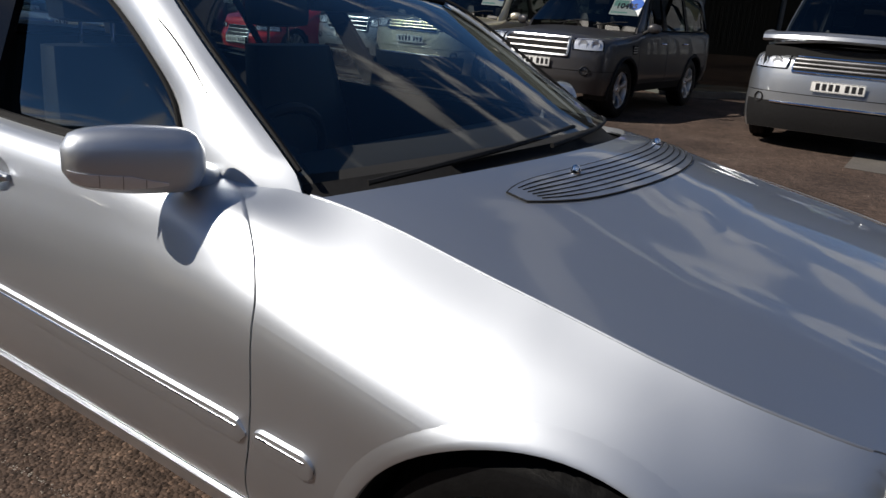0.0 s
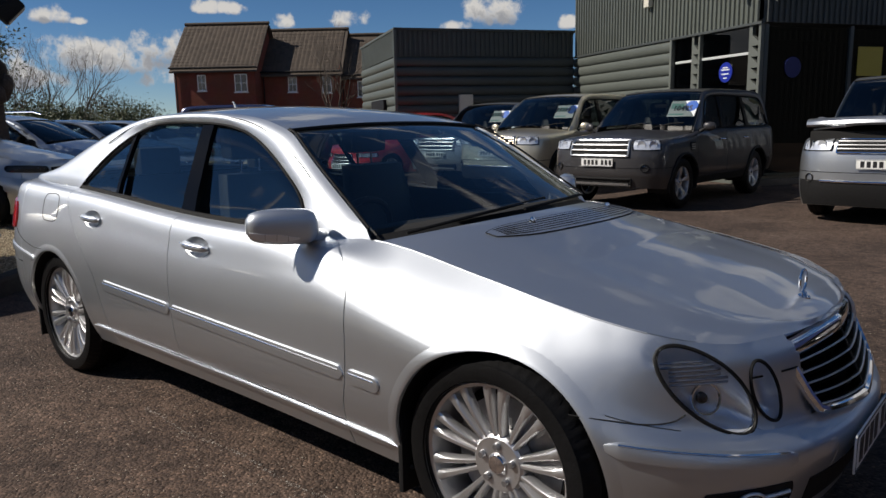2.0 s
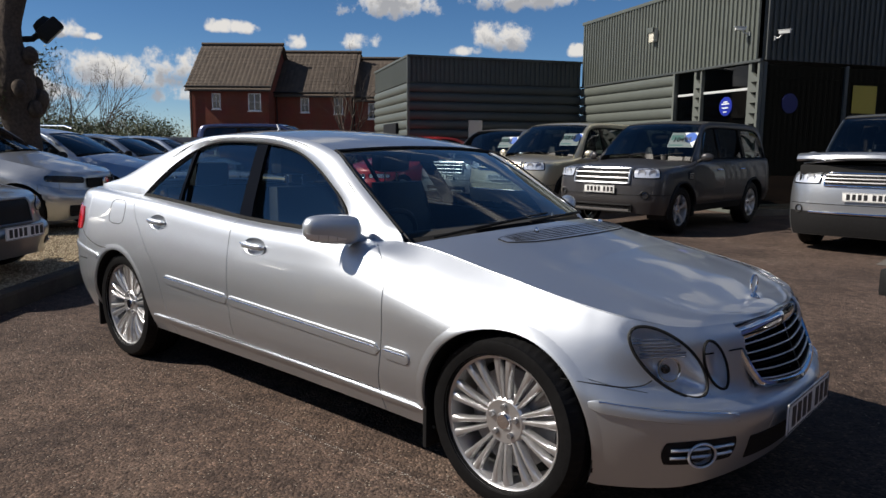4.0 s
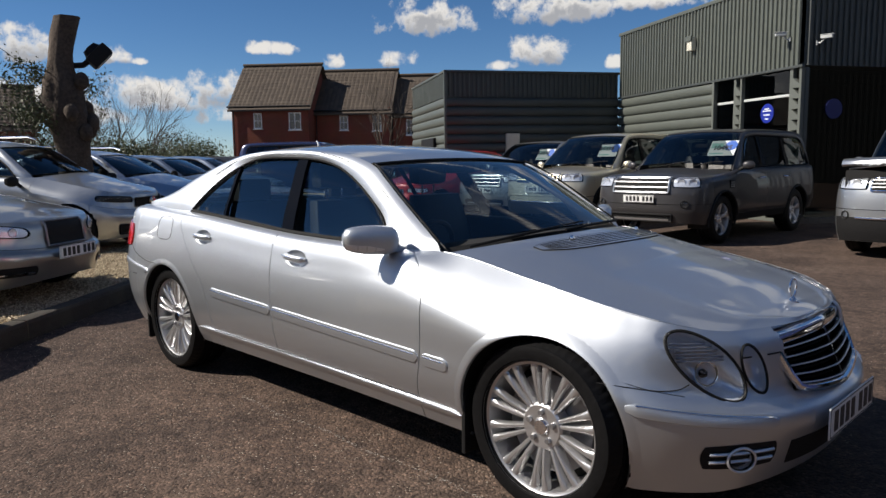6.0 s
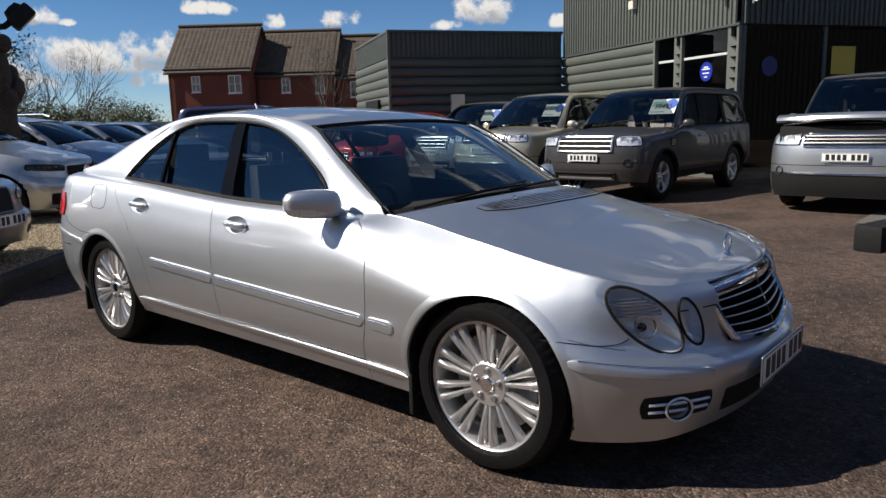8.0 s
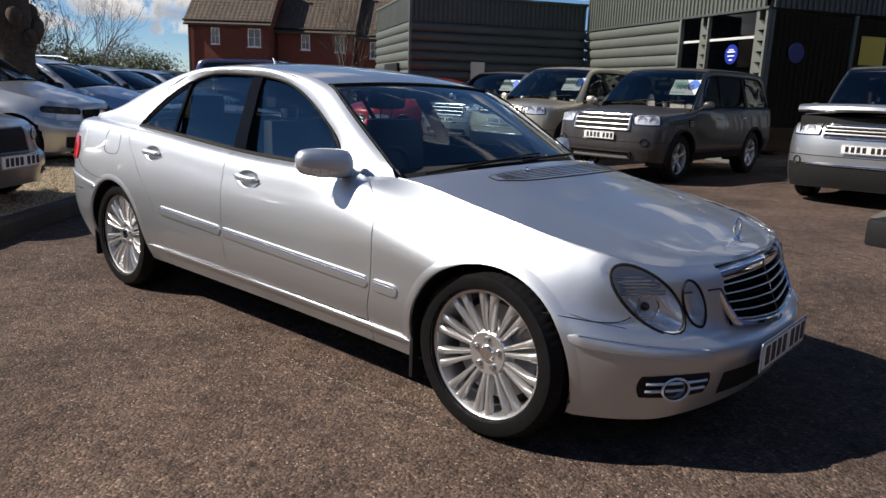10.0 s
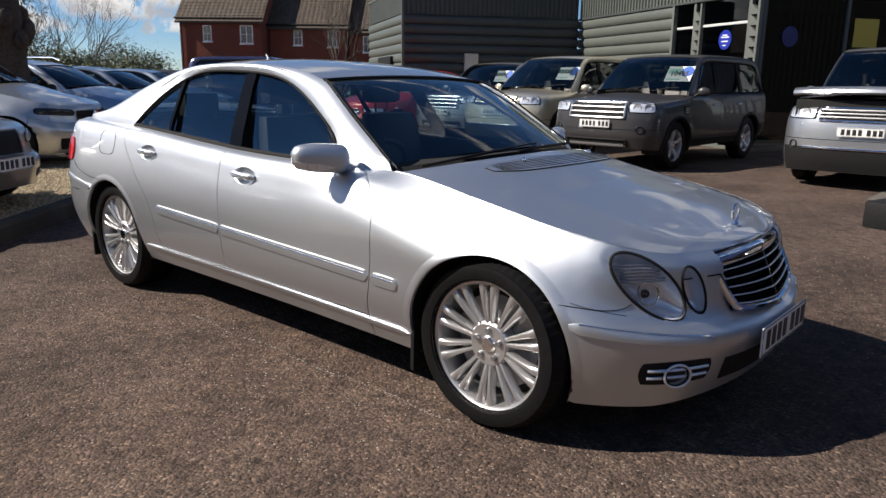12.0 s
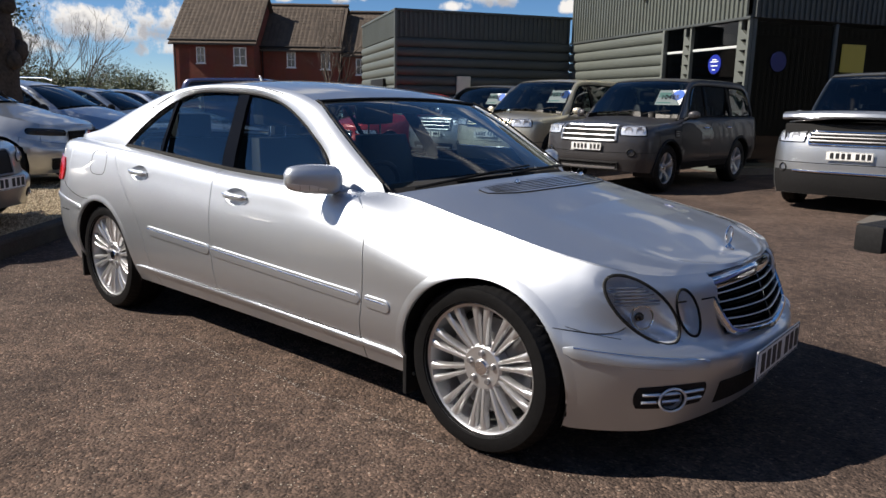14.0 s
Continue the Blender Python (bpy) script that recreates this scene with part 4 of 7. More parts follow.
def saloon_table(kx=1.0, kz=1.0, **kw):
    q = lambda pts: [(x * kx, z * kz) for x, z in pts]
    d = dict(
        wb=2.854 * kx, R=0.325, rim=0.242, tw=0.245, arch=0.347, floor=0.24, du=0.03, inset_w=0.02,
        lines=[(0.87 * kx, 0.02), (-0.18 * kx, -0.04), (-1.02 * kx, -0.45)], bump_f=1.70 * kx, bump_r=-1.83 * kx, lamp_x=1.93 * kx, vb=0.66, vr=0.40,
        bonnet=(2.2 * kx, 0.86 * kx, [(0.8, 0.058), (1.0 * kx, 0.064), (1.2 * kx, 0.072), (1.6 * kx, 0.068), (1.85 * kx, 0.050), (2.02 * kx, 0.030), (2.1 * kx, 0.012)], 0.0, 0.25), boot=(-1.95 * kx, -2.5 * kx, 0.05, -0.1, 0.0),
        outline=q([(0.83, 0.912), (0.62, 1.048), (0.48, 1.138), (0.36, 1.212), (0.25, 1.268), (0.06, 1.315), (-0.15, 1.342), (-0.4, 1.358), (-0.7, 1.356), (-1.0, 1.325), (-1.35, 1.215), (-1.65, 1.095), (-1.95, 1.03)]),
        dlo=q([(0.585, 0.925), (0.46, 1.03), (0.31, 1.122), (0.13, 1.215), (-0.06, 1.277), (-0.32, 1.306), (-0.6, 1.305), (-0.85, 1.275), (-1.0, 1.225), (-1.12, 1.13), (-1.22, 1.005)]),
        tumble=0.52, pillars=[(-0.19 * kx, 0.94 * kz, -0.36 * kx, 1.31 * kz, 0.08), (-0.87 * kx, 0.985 * kz, -0.98 * kx, 1.235 * kz, 0.025)],
        ws=0.25 * kx, rw=-1.04 * kx, bows=(0.26, 0.04, -0.06, -0.22), crowns=(0.055, 0.022, 0.04, 0.035), cab=(-0.15, -1.05), dash=(0.52, 0.90 * kz, 1.22 * kz),
        wheel=dict(kind="ten_spoke", spokes=10, width=0.045, dish=0.03, hub_r=0.07))
    d.update(kw)
    return d


saloon_shell = saloon_shape()
LAMPS = [((1.936, -0.606, 0.600), (0.593, 0.510, -0.622), (0.273, 0.600, 0.752), (0.757, -0.616, 0.217), 0.166, 0.074),
         ((2.050, -0.470, 0.586), (0.479, 0.25, -0.842), (0.201, 0.902, 0.382), (0.85, -0.35, 0.38), 0.088, 0.043)]


def lamp_uv(c, U, V, N, a, b, x, y, z):
    d = Vector((x, -abs(y), z)) - Vector(c)
    U, V = Vector(U).normalized(), Vector(V).normalized()
    return d.dot(U) / a, d.dot(V) / b, d.dot(U.cross(V)), U, V


def nose_hole(x, y, z):
    """Whether a point of the nose lies where the grille or a lamp is let in."""
    if 0.482 < z < 0.72 and abs(y) < 0.338 - 0.19 * (0.70 - z) and x > 1.9:
        return True
    for lamp in LAMPS:
        u, v, h, U, V = lamp_uv(*lamp, x, y, z)
        if u * u + v * v < 0.98 and abs(h) < 0.12 and x > 1.7:
            return True
    return False


def lamp_hole(x, y, z):
    return nose_hole(x, y, z) and abs(y) > 0.36


def nose_snap(x, y, z):
    """Moves points near a lamp's edge onto it."""
    if x > 1.7 and z > 0.4:
        for c, U0, V0, N, a, b in LAMPS:
            u, v, h, U, V = lamp_uv(c, U0, V0, N, a, b, x, y, z)
            r = math.hypot(u, v)
            tol = 0.009 / b
            if abs(h) < 0.12 and abs(r - 1) < tol:
                p = Vector((x, -abs(y), z)) + U * (u / r - u) * a + V * (v / r - v) * b
                return np.array((p.x, p.y if y < 0 else -p.y, p.z))
    return np.array((x, y, z))


saloon_spec = saloon_table(du=0.011, deck_n=150, deck_nb=91, deck_gap=0.006, ridge=0.007, vsill=0.12, snap=nose_snap, inset_w=0.035, rim=0.248, cut=dict(front_panel=nose_hole, front_bumper=nose_hole, front_wing=nose_hole, bonnet=lamp_hole),
                           lines=[((0, 0.83), (0.17, 0.84), (0.34, 0.867), (0.54, 0.878), (0.68, 0.874), (0.78, 0.842), (0.885, 0.774), (1.0, 0.66)), (-0.225, -0.03),
                                  ((0, -0.86), (0.15, -0.87), (0.404, -0.935), (0.568, -1.067), (0.828, -1.246), (1, -1.275))],
                           dlo=[(0.545, 0.922), (0.497, 0.986), (0.455, 1.034), (0.375, 1.09), (0.224, 1.169), (0.04, 1.245), (-0.135, 1.288), (-0.345, 1.309), (-0.664, 1.315), (-0.821, 1.298), (-0.957, 1.25), (-1.084, 1.174), (-1.201, 1.072), (-1.265, 0.995)],
                           pillars=[(-0.217, 0.935, -0.347, 1.31, 0.105), (-0.86, 0.985, -0.925, 1.27, 0.026)], seal_r=0.006, sealed_nose=True,
                           cups=[(-0.02, 0.822, 0.090, 0.46), (-0.945, 0.868, 0.090, 0.46)], wheel=dict(kind="saloon", spokes=20, pair=0.115, width=0.026, dish=0.020, hub_r=0.088), screen=GLASS, glass=GLASS_SIDE)
saloon = car("saloon_car", Matrix.Identity(4), saloon_shell, SILVER, "silver metallic four-door saloon with twin-spoke alloy wheels on tarmac", saloon_spec)


def side_path(sh, pts, off, n=40):
    """Points on the right-hand side through (x, z), stood off by off."""
    q = spline(pts, n)
    return np.array([(x, sh.side_y(x, z) - off, z) for x, z in q])


def strip(sh, pts, h, off, n=40):
    """A moulding along the side: h high, off proud, rounded."""
    q = spline(pts, n)
    rows = []
    for i, (x, z) in enumerate(q):
        near = min(abs(x - q[0][0]), abs(x - q[-1][0]))
        t = max(0.12, math.sqrt(max(0.0, 1 - (1 - min(1.0, near / (0.55 * h))) ** 2)))
        rows.append([(x, sh.side_y(x, z + w * h / 2 * t) - o * off * min(1.0, t + 0.3), z + w * h / 2 * t) for w, o in ((-1, 0.0), (-0.85, 0.8), (0, 1.0), (0.85, 0.8), (1, 0.0))])
    return np.array(rows)


def nose_skin(sh):
    """The closed skin of the nose, for letting lamps in flush."""
    S, V = np.meshgrid(np.linspace(0, float(sh.s_at(1.3)), 90), np.linspace(0.2, 1, 50), indexing="ij")
    v = list(map(tuple, sh.at(S, V).reshape(-1, 3)))
    f = grid_faces(90, 50)
    P = DECKS["saloon_car", "bonnet"]
    n0 = len(v)
    v += list(map(tuple, P))
    f = list(f) + [tuple(i + n0 for i in q) for q in grid_faces(150, 91)]
    return BVHTree.FromPolygons([Vector(q) for q in v], [tuple(int(i) for i in q) for q in f])


def saloon_details(e, sh):
    flip = np.array((1, -1, 1))
    skin = nose_skin(sh)
    zt = lambda x: 0.565 + (x + 0.86) * (0.487 - 0.565) / 1.89
    for side in (-1, 1):
        k = np.array((1, 1, 1)) if side < 0 else flip
        # side mouldings with their bright lines
        for x0, x1 in ((-0.845, -0.231), (-0.219, 0.862), (0.880, 1.03)):
            o = part("side_moulding", Geo().slab(strip(sh, [(x0, zt(x0)), ((x0 + x1) / 2, zt((x0 + x1) / 2)), (x1, zt(x1))], 0.056, 0.008, 60) * k, 0.004, flip=side < 0), SILVER, e)
            part("chrome_line", Geo().tube(side_path(sh, [(x0 + 0.015, zt(x0) + 0.012), ((x0 + x1) / 2, zt((x0 + x1) / 2) + 0.012), (x1 - 0.02, zt(x1) + 0.012)], 0.0075, 24) * k, 0.0022, 6), CHROME, o)
        # door handles in their cups
        for cx, cz in ((-0.02, 0.822), (-0.945, 0.868)):
            a = np.linspace(0, 2 * math.pi, 28, endpoint=False)
            y0 = sh.side_y(cx, cz)
            cup = np.array([[(cx + 0.091 * f * math.cos(t), sh.side_y(cx + 0.091 * f * math.cos(t), cz + 0.0425 * f * math.sin(t)) + d, cz + 0.0425 * f * math.sin(t)) for t in a] for f, d in ((1.02, 0.0), (0.93, 0.006), (0.7, 0.015), (0.35, 0.021), (0.01, 0.022))])
            h = part("door_handle", Geo().grid(cup * k, wrap_b=True), SILVER, e)
            bar = [(cx + x, y0 - 0.004 - 0.016 * (1 - (x / 0.092) ** 2), cz + 0.004 - 0.10 * x * 0.35) for x in np.linspace(-0.092, 0.092, 14)]
            part("grip", Geo().tube(np.array(bar) * k, [0.008, 0.012] + [0.0165] * 10 + [0.012, 0.008], 10, flat=1.0), SILVER, h)
            part("grip_chrome", Geo().tube((np.array(bar) + np.array((0, -0.014, 0.006))) * k, 0.003, 6), CHROME, h)
        # arch lips
        for cx in (1.427, -1.427):
            a = np.linspace(-0.15, math.pi + 0.1, 44)
            rows = [[(cx + r * math.cos(t), sh.side_y(cx + r * math.cos(t), max(0.25, 0.325 + r * math.sin(t))) - o, 0.325 + r * math.sin(t)) for t in a] for r, o in ((0.342, -0.012), (0.343, 0.0015), (0.347, 0.0030), (0.356, 0.0030), (0.372, 0.0012), (0.390, -0.0020))]
            part("arch_lip", Geo().grid(np.array(rows) * k), SILVER, e)
        # mudflaps
        for x0, z1 in ((1.083, 0.40), (-1.785, 0.40)):
            yy = sh.side_y(x0, 0.36)
            part("mudflap", Geo().box(np.array((x0 - 0.010, yy + 0.014, 0.14)) * k, np.array((x0 + 0.010, yy + 0.2, z1)) * k, 0.01), BLACK, e, "black rubber")
        # door mirror
        root, tip = np.array((0.640, -0.812, 0.952)), np.array((0.527, -1.012, 0.953))
        ax = (tip - root) / np.linalg.norm(tip - root)
        fw = np.array((-ax[1], ax[0], 0.0))
        fw = fw if fw[0] > 0 else -fw
        L = np.linalg.norm(tip - root)
        rows = []
        prof = pchip([(-0.04, 0.42), (0.0, 0.74), (0.12, 0.96), (0.45, 1.0), (0.80, 0.88), (0.94, 0.70), (0.985, 0.52), (1.0, 0.36)])
        for u in np.linspace(-0.04, 1.0, 18):
            hgt, dep = 0.062 * float(prof(u)), 0.055 * float(prof(u)) ** 0.8
            ctr = root + ax * L * u + np.array((0, 0, 0.008 * u))
            row = []
            for t in np.linspace(0, 2 * math.pi, 24, endpoint=False):
                cs, sn = math.cos(t), math.sin(t)
                row.append(ctr + fw * dep * math.copysign(abs(cs) ** 0.75, cs) * (1.0 if cs > 0 else 0.75) + np.array((0, 0, 1)) * hgt * math.copysign(abs(sn) ** 0.7, sn))
            rows.append(np.array(row) * k)
        gm = Geo().grid(rows, wrap_b=True)
        gm.f += [tuple(range(23, -1, -1)), tuple(range(17 * 24, 18 * 24))]
        mo = part("door_mirror", gm, SILVER, e, "silver housing with a clear indicator strip")
        ind = []
        for u in np.linspace(0.26, 0.97, 14):
            wide = min(1.0, (u - 0.2) * 3)
            hgt, dep = 0.062 * float(prof(u)), 0.055 * float(prof(u)) ** 0.8
            ctr = root + ax * L * u + np.array((0, 0, 0.008 * u))
            ind.append([(ctr + fw * (dep * (abs(math.cos(t)) ** 0.75) + 0.0018) + np.array((0, 0, 1)) * hgt * math.copysign(abs(math.sin(t)) ** 0.7, math.sin(t))) * k for t in np.linspace(-0.50 - 0.24 * wide, -0.50 + 0.28 * wide, 5)])
        io = part("indicator", Geo().slab(ind, 0.002, flip=side < 0), REFLECTOR, mo, "clear fluted lens")
        for i in (3, 6, 9):
            part("flute", Geo().tube([np.array(ind[i][0]) , np.array(ind[i][2]), np.array(ind[i][4])], 0.0009, 5), STEEL, io)
        stalk = [(0.585, -0.735, 0.905), (0.605, -0.765, 0.905), (0.622, -0.795, 0.912), (0.630, -0.825, 0.930)]
        part("stalk", Geo().tube(spline(stalk, 12) * k, np.linspace(0.040, 0.028, 12), 12, flat=0.8), SILVER, mo)
        part("mirror_glass", Geo().grid([[(root + ax * L * u - fw * 0.036 + np.array((0, 0, w * 0.045))) * k for w in (-1, 1)] for u in (0.15, 0.9)]), CHROME, mo)
        # fuel flap outline on the right, lamps and bumper fittings on both
        if side < 0:
            a = np.linspace(0, 2 * math.pi, 40, endpoint=False)
            pts = [(-1.44 + 0.095 * math.copysign(abs(math.cos(t)) ** 0.55, math.cos(t)), 0.895 + 0.07 * math.copysign(abs(math.sin(t)) ** 0.55, math.sin(t))) for t in a]
            part("fuel_flap", Geo().tube([(x, sh.side_y(x, z) + 0.001, z) for x, z in pts], 0.0028, 5, True), DARKGAP, e, "thin seam of the fuel flap")
        lamp_unit(e, sh, *LAMPS[0], side=side, dome=0.004, bezel=REFLECTOR, skin=skin, ring_r=0.0055)
        lamp_unit(e, sh, *LAMPS[1], name="small_headlamp", depth=0.05, dome=0.004, inside="", side=side, bezel=REFLECTOR, skin=skin, ring_r=0.005)
        # bumper strip, fog lamp and its recess, tow cover seam
        s0, s1 = s_front(sh, 0.825), s_front(sh, 0.46)
        z0, z1 = 0.470, 0.418
        bs = []
        for t in np.linspace(0, 1, 30):
            s = s0 + (s1 - s0) * t
            z = z0 + (z1 - z0) * t
            tt = min(1.0, min(t, 1 - t) * 12 + 0.1)
            row = []
            for w, o in ((-1, 0), (-0.8, 0.8), (0, 1), (0.8, 0.8), (1, 0)):
                zz = z + w * 0.023 * (0.4 + 0.6 * tt)
                p = sh.at(np.array([s]), np.array([sh.v_of_z(s, zz)]))[0]
                nx, ny = np.interp(s, sh.q, sh.n[:, 0]), np.interp(s, sh.q, sh.n[:, 1])
                row.append((p + np.array((nx, ny, 0)) * 0.013 * o * tt) * k)
            bs.append(row)
        o = part("bumper_moulding", Geo().slab(bs, 0.004, flip=side < 0), SILVER, e)
        part("chrome_line", Geo().tube([np.array(r[3]) for r in bs[2:-2]], 0.0032, 6), CHROME, o)
        fo = add_patch(e, "fog_recess", sh, [side], BLACK, "black intake with bright bars", s0=s_front(sh, 0.69), s1=s_front(sh, 0.455), z0=0.266, z1=0.354, off=0.003, thick=0.02, round_=0.35, n=18, m=9)[0]
        sm = 0.5 * (s_front(sh, 0.69) + s_front(sh, 0.47))
        for zz in (0.297, 0.326):
            pts = []
            for s in np.linspace(s_front(sh, 0.67), s_front(sh, 0.475), 16):
                p = sh.at(np.array([s]), np.array([sh.v_of_z(s, zz)]))[0]
                nx, ny = np.interp(s, sh.q, sh.n[:, 0]), np.interp(s, sh.q, sh.n[:, 1])
                pts.append((p + np.array((nx, ny, 0)) * 0.008) * k)
            part("fog_bar", Geo().tube(pts, 0.0055, 6), REFLECTOR, fo)
        fc = sh.at(np.array([sm]), np.array([sh.v_of_z(sm, 0.305)]))[0]
        fn = np.array((np.interp(sm, sh.q, sh.n[:, 0]), np.interp(sm, sh.q, sh.n[:, 1]), 0))
        lamp_unit(e, sh, fc + fn * 0.014, np.cross(fn, (0, 0, 1)), (0, 0, 1), fn, 0.042, 0.036, name="fog_lamp", depth=0.03, dome=0.012, inside="", side=side, bezel=REFLECTOR, ring_r=0.004)
        t = np.linspace(0, 2 * math.pi, 30, endpoint=False)
        uu = np.cross(fn, (0, 0, 1))
        part("fog_ring", Geo().tube([(fc + fn * 0.018 + 0.050 * math.cos(q) * uu + np.array((0, 0, 0.040 * math.sin(q)))) * k for q in t], 0.0045, 6, True), REFLECTOR, fo)
        # tail lamp wrapping the corner
        add_patch(e, "tail_lamp", sh, [side], REDLENS, "red lens lit by the sun", s0=float(sh.s_at(-1.90)), s1=s_rear(sh, 0.45), z0=0.748, z1=0.905, off=0.010, thick=0.02, round_=0.35, n=18, m=9)
        part("rear_moulding", Geo().slab(strip(sh, [(-2.25, 0.655), (-2.0, 0.646), (-1.80, 0.622), (-1.665, 0.602)], 0.034, 0.010, 30) * k, 0.004, flip=side < 0), SILVER, e)
        part("bumper_seam", Geo().tube(side_path(sh, [(1.668, 0.543), (1.76, 0.535), (1.84, 0.526), (1.885, 0.530), (1.905, 0.545)], 0.0002, 24) * k, 0.0020, 6), DARKGAP, e, "thin dark seam")
        part("bumper_seam", Geo().tube(side_path(sh, [(-1.90, 0.752), (-1.86, 0.722), (-1.77, 0.692), (-1.66, 0.671), (-1.54, 0.668)], 0.0002, 24) * k, 0.0024, 6), DARKGAP, e, "thin dark seam")
        # A-pillar seal and bright roof line
        O, D, lean = greenhouse(sh, saloon_spec["outline"], saloon_spec["dlo"], saloon_spec["tumble"])
        part("screen_side_seal", Geo().tube((O[1:16] + np.array((0.010, 0.002, 0.006))) * k, 0.005, 6), RUBBER, e)
        part("roof_moulding", Geo().tube((lean(spline([(0.66, 0.945), (0.562, 1.037), (0.392, 1.153), (0.166, 1.249), (-0.055, 1.307), (-0.369, 1.340), (-0.684, 1.340), (-0.94, 1.300), (-1.13, 1.213)], 40)) + np.array((0, -0.0155, 0.008))) * k, 0.0022, 6), DARKGAP, e)
        # rolled edge of the wing along the bonnet
        if side < 0:
            part("wing_edge", Geo().tube((sh.edge(sh.s_at(np.linspace(0.84, 1.86, 44))) + np.array((0, 0.001, 0.0006))) * k, 0.0028, 8), SILVER, e)
        # ledge along the sill
        part("sill_trim", Geo().slab(strip(sh, [(-1.06, 0.325), (0.0, 0.312), (1.07, 0.288)], 0.022, 0.010) * k, 0.004, flip=side < 0), SILVER, e)
    # grille with a prow
    def gp(u, w):
        """u: -1..1 across, w: 0 top, 1 bottom."""
        a = abs(u)
        half_w = 0.352 - 0.030 * w - 0.012 * w * w
        y = u * half_w
        x = 2.082 + 0.10 * w - 0.030 * a - 0.022 * a * a
        z = 0.703 - 0.020 * a * (1 - w) - 0.232 * w + 0.028 * a * a * w
        return np.array((x, y, z))

    t = np.linspace(0, 1, 9)
    top, bot = [gp(u, 0) for u in np.linspace(-1, 1, 25)], [gp(u, 1) for u in np.linspace(0.86, -0.86, 25)]
    loop = [gp(1, w) for w in t[:-2]] + [gp(0.965, 0.955)] + bot + [gp(-0.965, 0.955)] + [gp(-1, w) for w in t[::-1][2:]]
    gr = part("grille", Geo().slab([[gp(u, w) + np.array((-0.045, 0, 0)) for w in np.linspace(0, 1, 6)] for u in np.linspace(-1, 1, 13)], 0.01), DARKGAP, e, "chromed grille with bright slats")
    part("grille_frame", Geo().tube(loop, 0.014, 8), CHROME, gr)
    band = [[gp(u, 0) + np.array((dx, 0, dz)) for dx, dz in ((-0.02, -0.002), (0.010, -0.003), (0.020, -0.010), (0.026, -0.03), (0.022, -0.052), (-0.015, -0.056))] for u in np.linspace(-0.985, 0.985, 31)]
    part("grille_top", Geo().slab(band, 0.006), CHROME, gr)
    for i in range(5):
        w = 0.32 + 0.15 * i
        for sd in (-1, 1):
            rows = [[gp(u, w) + np.array((dx, 0, dz)) for dx, dz in ((-0.03, 0.004), (0.002, 0.008), (0.006, 0.0), (0.0, -0.012))] for u in np.linspace(0.02 * sd, 0.95 * sd, 9)]
            so = part("slat", Geo().slab(rows, 0.004), TRIM_BLACK, gr)
            part("slat_edge", Geo().tube([gp(u, w) + np.array((0.007, 0, 0.004)) for u in np.linspace(0.02 * sd, 0.95 * sd, 9)], 0.0028, 6), REFLECTOR, so)
    part("prow", Geo().tube([gp(0, w) + np.array((0.004, 0, 0)) for w in np.linspace(0.1, 1, 8)], 0.004, 6), CHROME, gr)
    # bonnet seam between lamps and grille
    for sd in (-1, 1):
        k = np.array((1, -sd, 1)) if sd > 0 else np.array((1, 1, 1))
        for ends in ((0.530, 0.492), (0.418, 0.35)):
            pts = []
            for y in np.linspace(*ends, 5):
                s = s_front(sh, y + 0.02)
                p = sh.at(np.array([s]), np.array([sh.v_of_z(s, 0.622)]))[0]
                pts.append(p * k + np.array((0.001, 0, 0)))
            part("bonnet_seam", Geo().tube(spline(pts, 12), 0.003, 5), DARKGAP, e)
    number_plate(e, Matrix.Translation((2.214, 0, 0.374)) @ Matrix.Rotation(math.pi / 2, 4, "Z"))
    add_patch(e, "plate_plinth", sh, [-1, 1], SILVER, s0=0.0, s1=s_front(sh, 0.285), z0=0.325, z1=0.445, off=0.001, thick=0.02)
    add_patch(e, "lower_intake", sh, [-1, 1], BLACK, "black mesh intake", s0=0.0, s1=s_front(sh, 0.39), z0=0.248, z1=0.336, off=0.003, thick=0.02)
    # ring badge standing on the bonnet
    zb = 0.735
    t = np.linspace(0, 2 * math.pi, 28, endpoint=False)
    st = part("bonnet_badge", Geo().lathe([(0.001, 0.018), (0.008, 0.016), (0.012, 0.008), (0.022, 0.0), (0.022, -0.012)], "z", 20, (1.995, 0, zb + 0.004)), CHROME, e, "chrome ring on a small base")
    part("ring", Geo().tube([(1.992, 0.034 * math.cos(q), zb + 0.052 + 0.036 * math.sin(q)) for q in t], 0.0042, 6, True), CHROME, st)
    # air intake panel at the back of the bonnet, washer jets, wipers
    def bz(x, y):
        P = DECKS["saloon_car", "bonnet"]
        d = np.hypot(P[:, 0] - x, P[:, 1] - y)
        i = np.argsort(d)[:4]
        w = 1 / (d[i] + 1e-4)
        return float((P[i, 2] * w).sum() / w.sum())

    xv = lambda y: 1.245 - 0.105 * (y / 0.47) ** 2
    wide = lambda y: 0.052 * (1 - abs(y / 0.49) ** 8) + 0.008
    vent = [[(xv(y) + dx * wide(y), y, bz(xv(y) + dx * wide(y), y) + 0.0035) for dx in np.linspace(-1, 1, 6)] for y in np.linspace(-0.47, 0.47, 41)]
    vp = part("bonnet_vent", Geo().slab(vent, 0.006), SILVER, e, "slatted air intake panel")
    for j in range(6):
        dx = -0.70 + 0.28 * j
        part("slot", Geo().tube([(xv(y) + dx * wide(y), y, bz(xv(y) + dx * wide(y), y) + 0.0042) for y in np.linspace(-0.44, 0.44, 31)], 0.0015, 5), DARKGAP, vp)
    rim = [v[0] for v in vent] + vent[-1][1:-1] + [v[-1] for v in vent[::-1]] + vent[0][-2:0:-1]
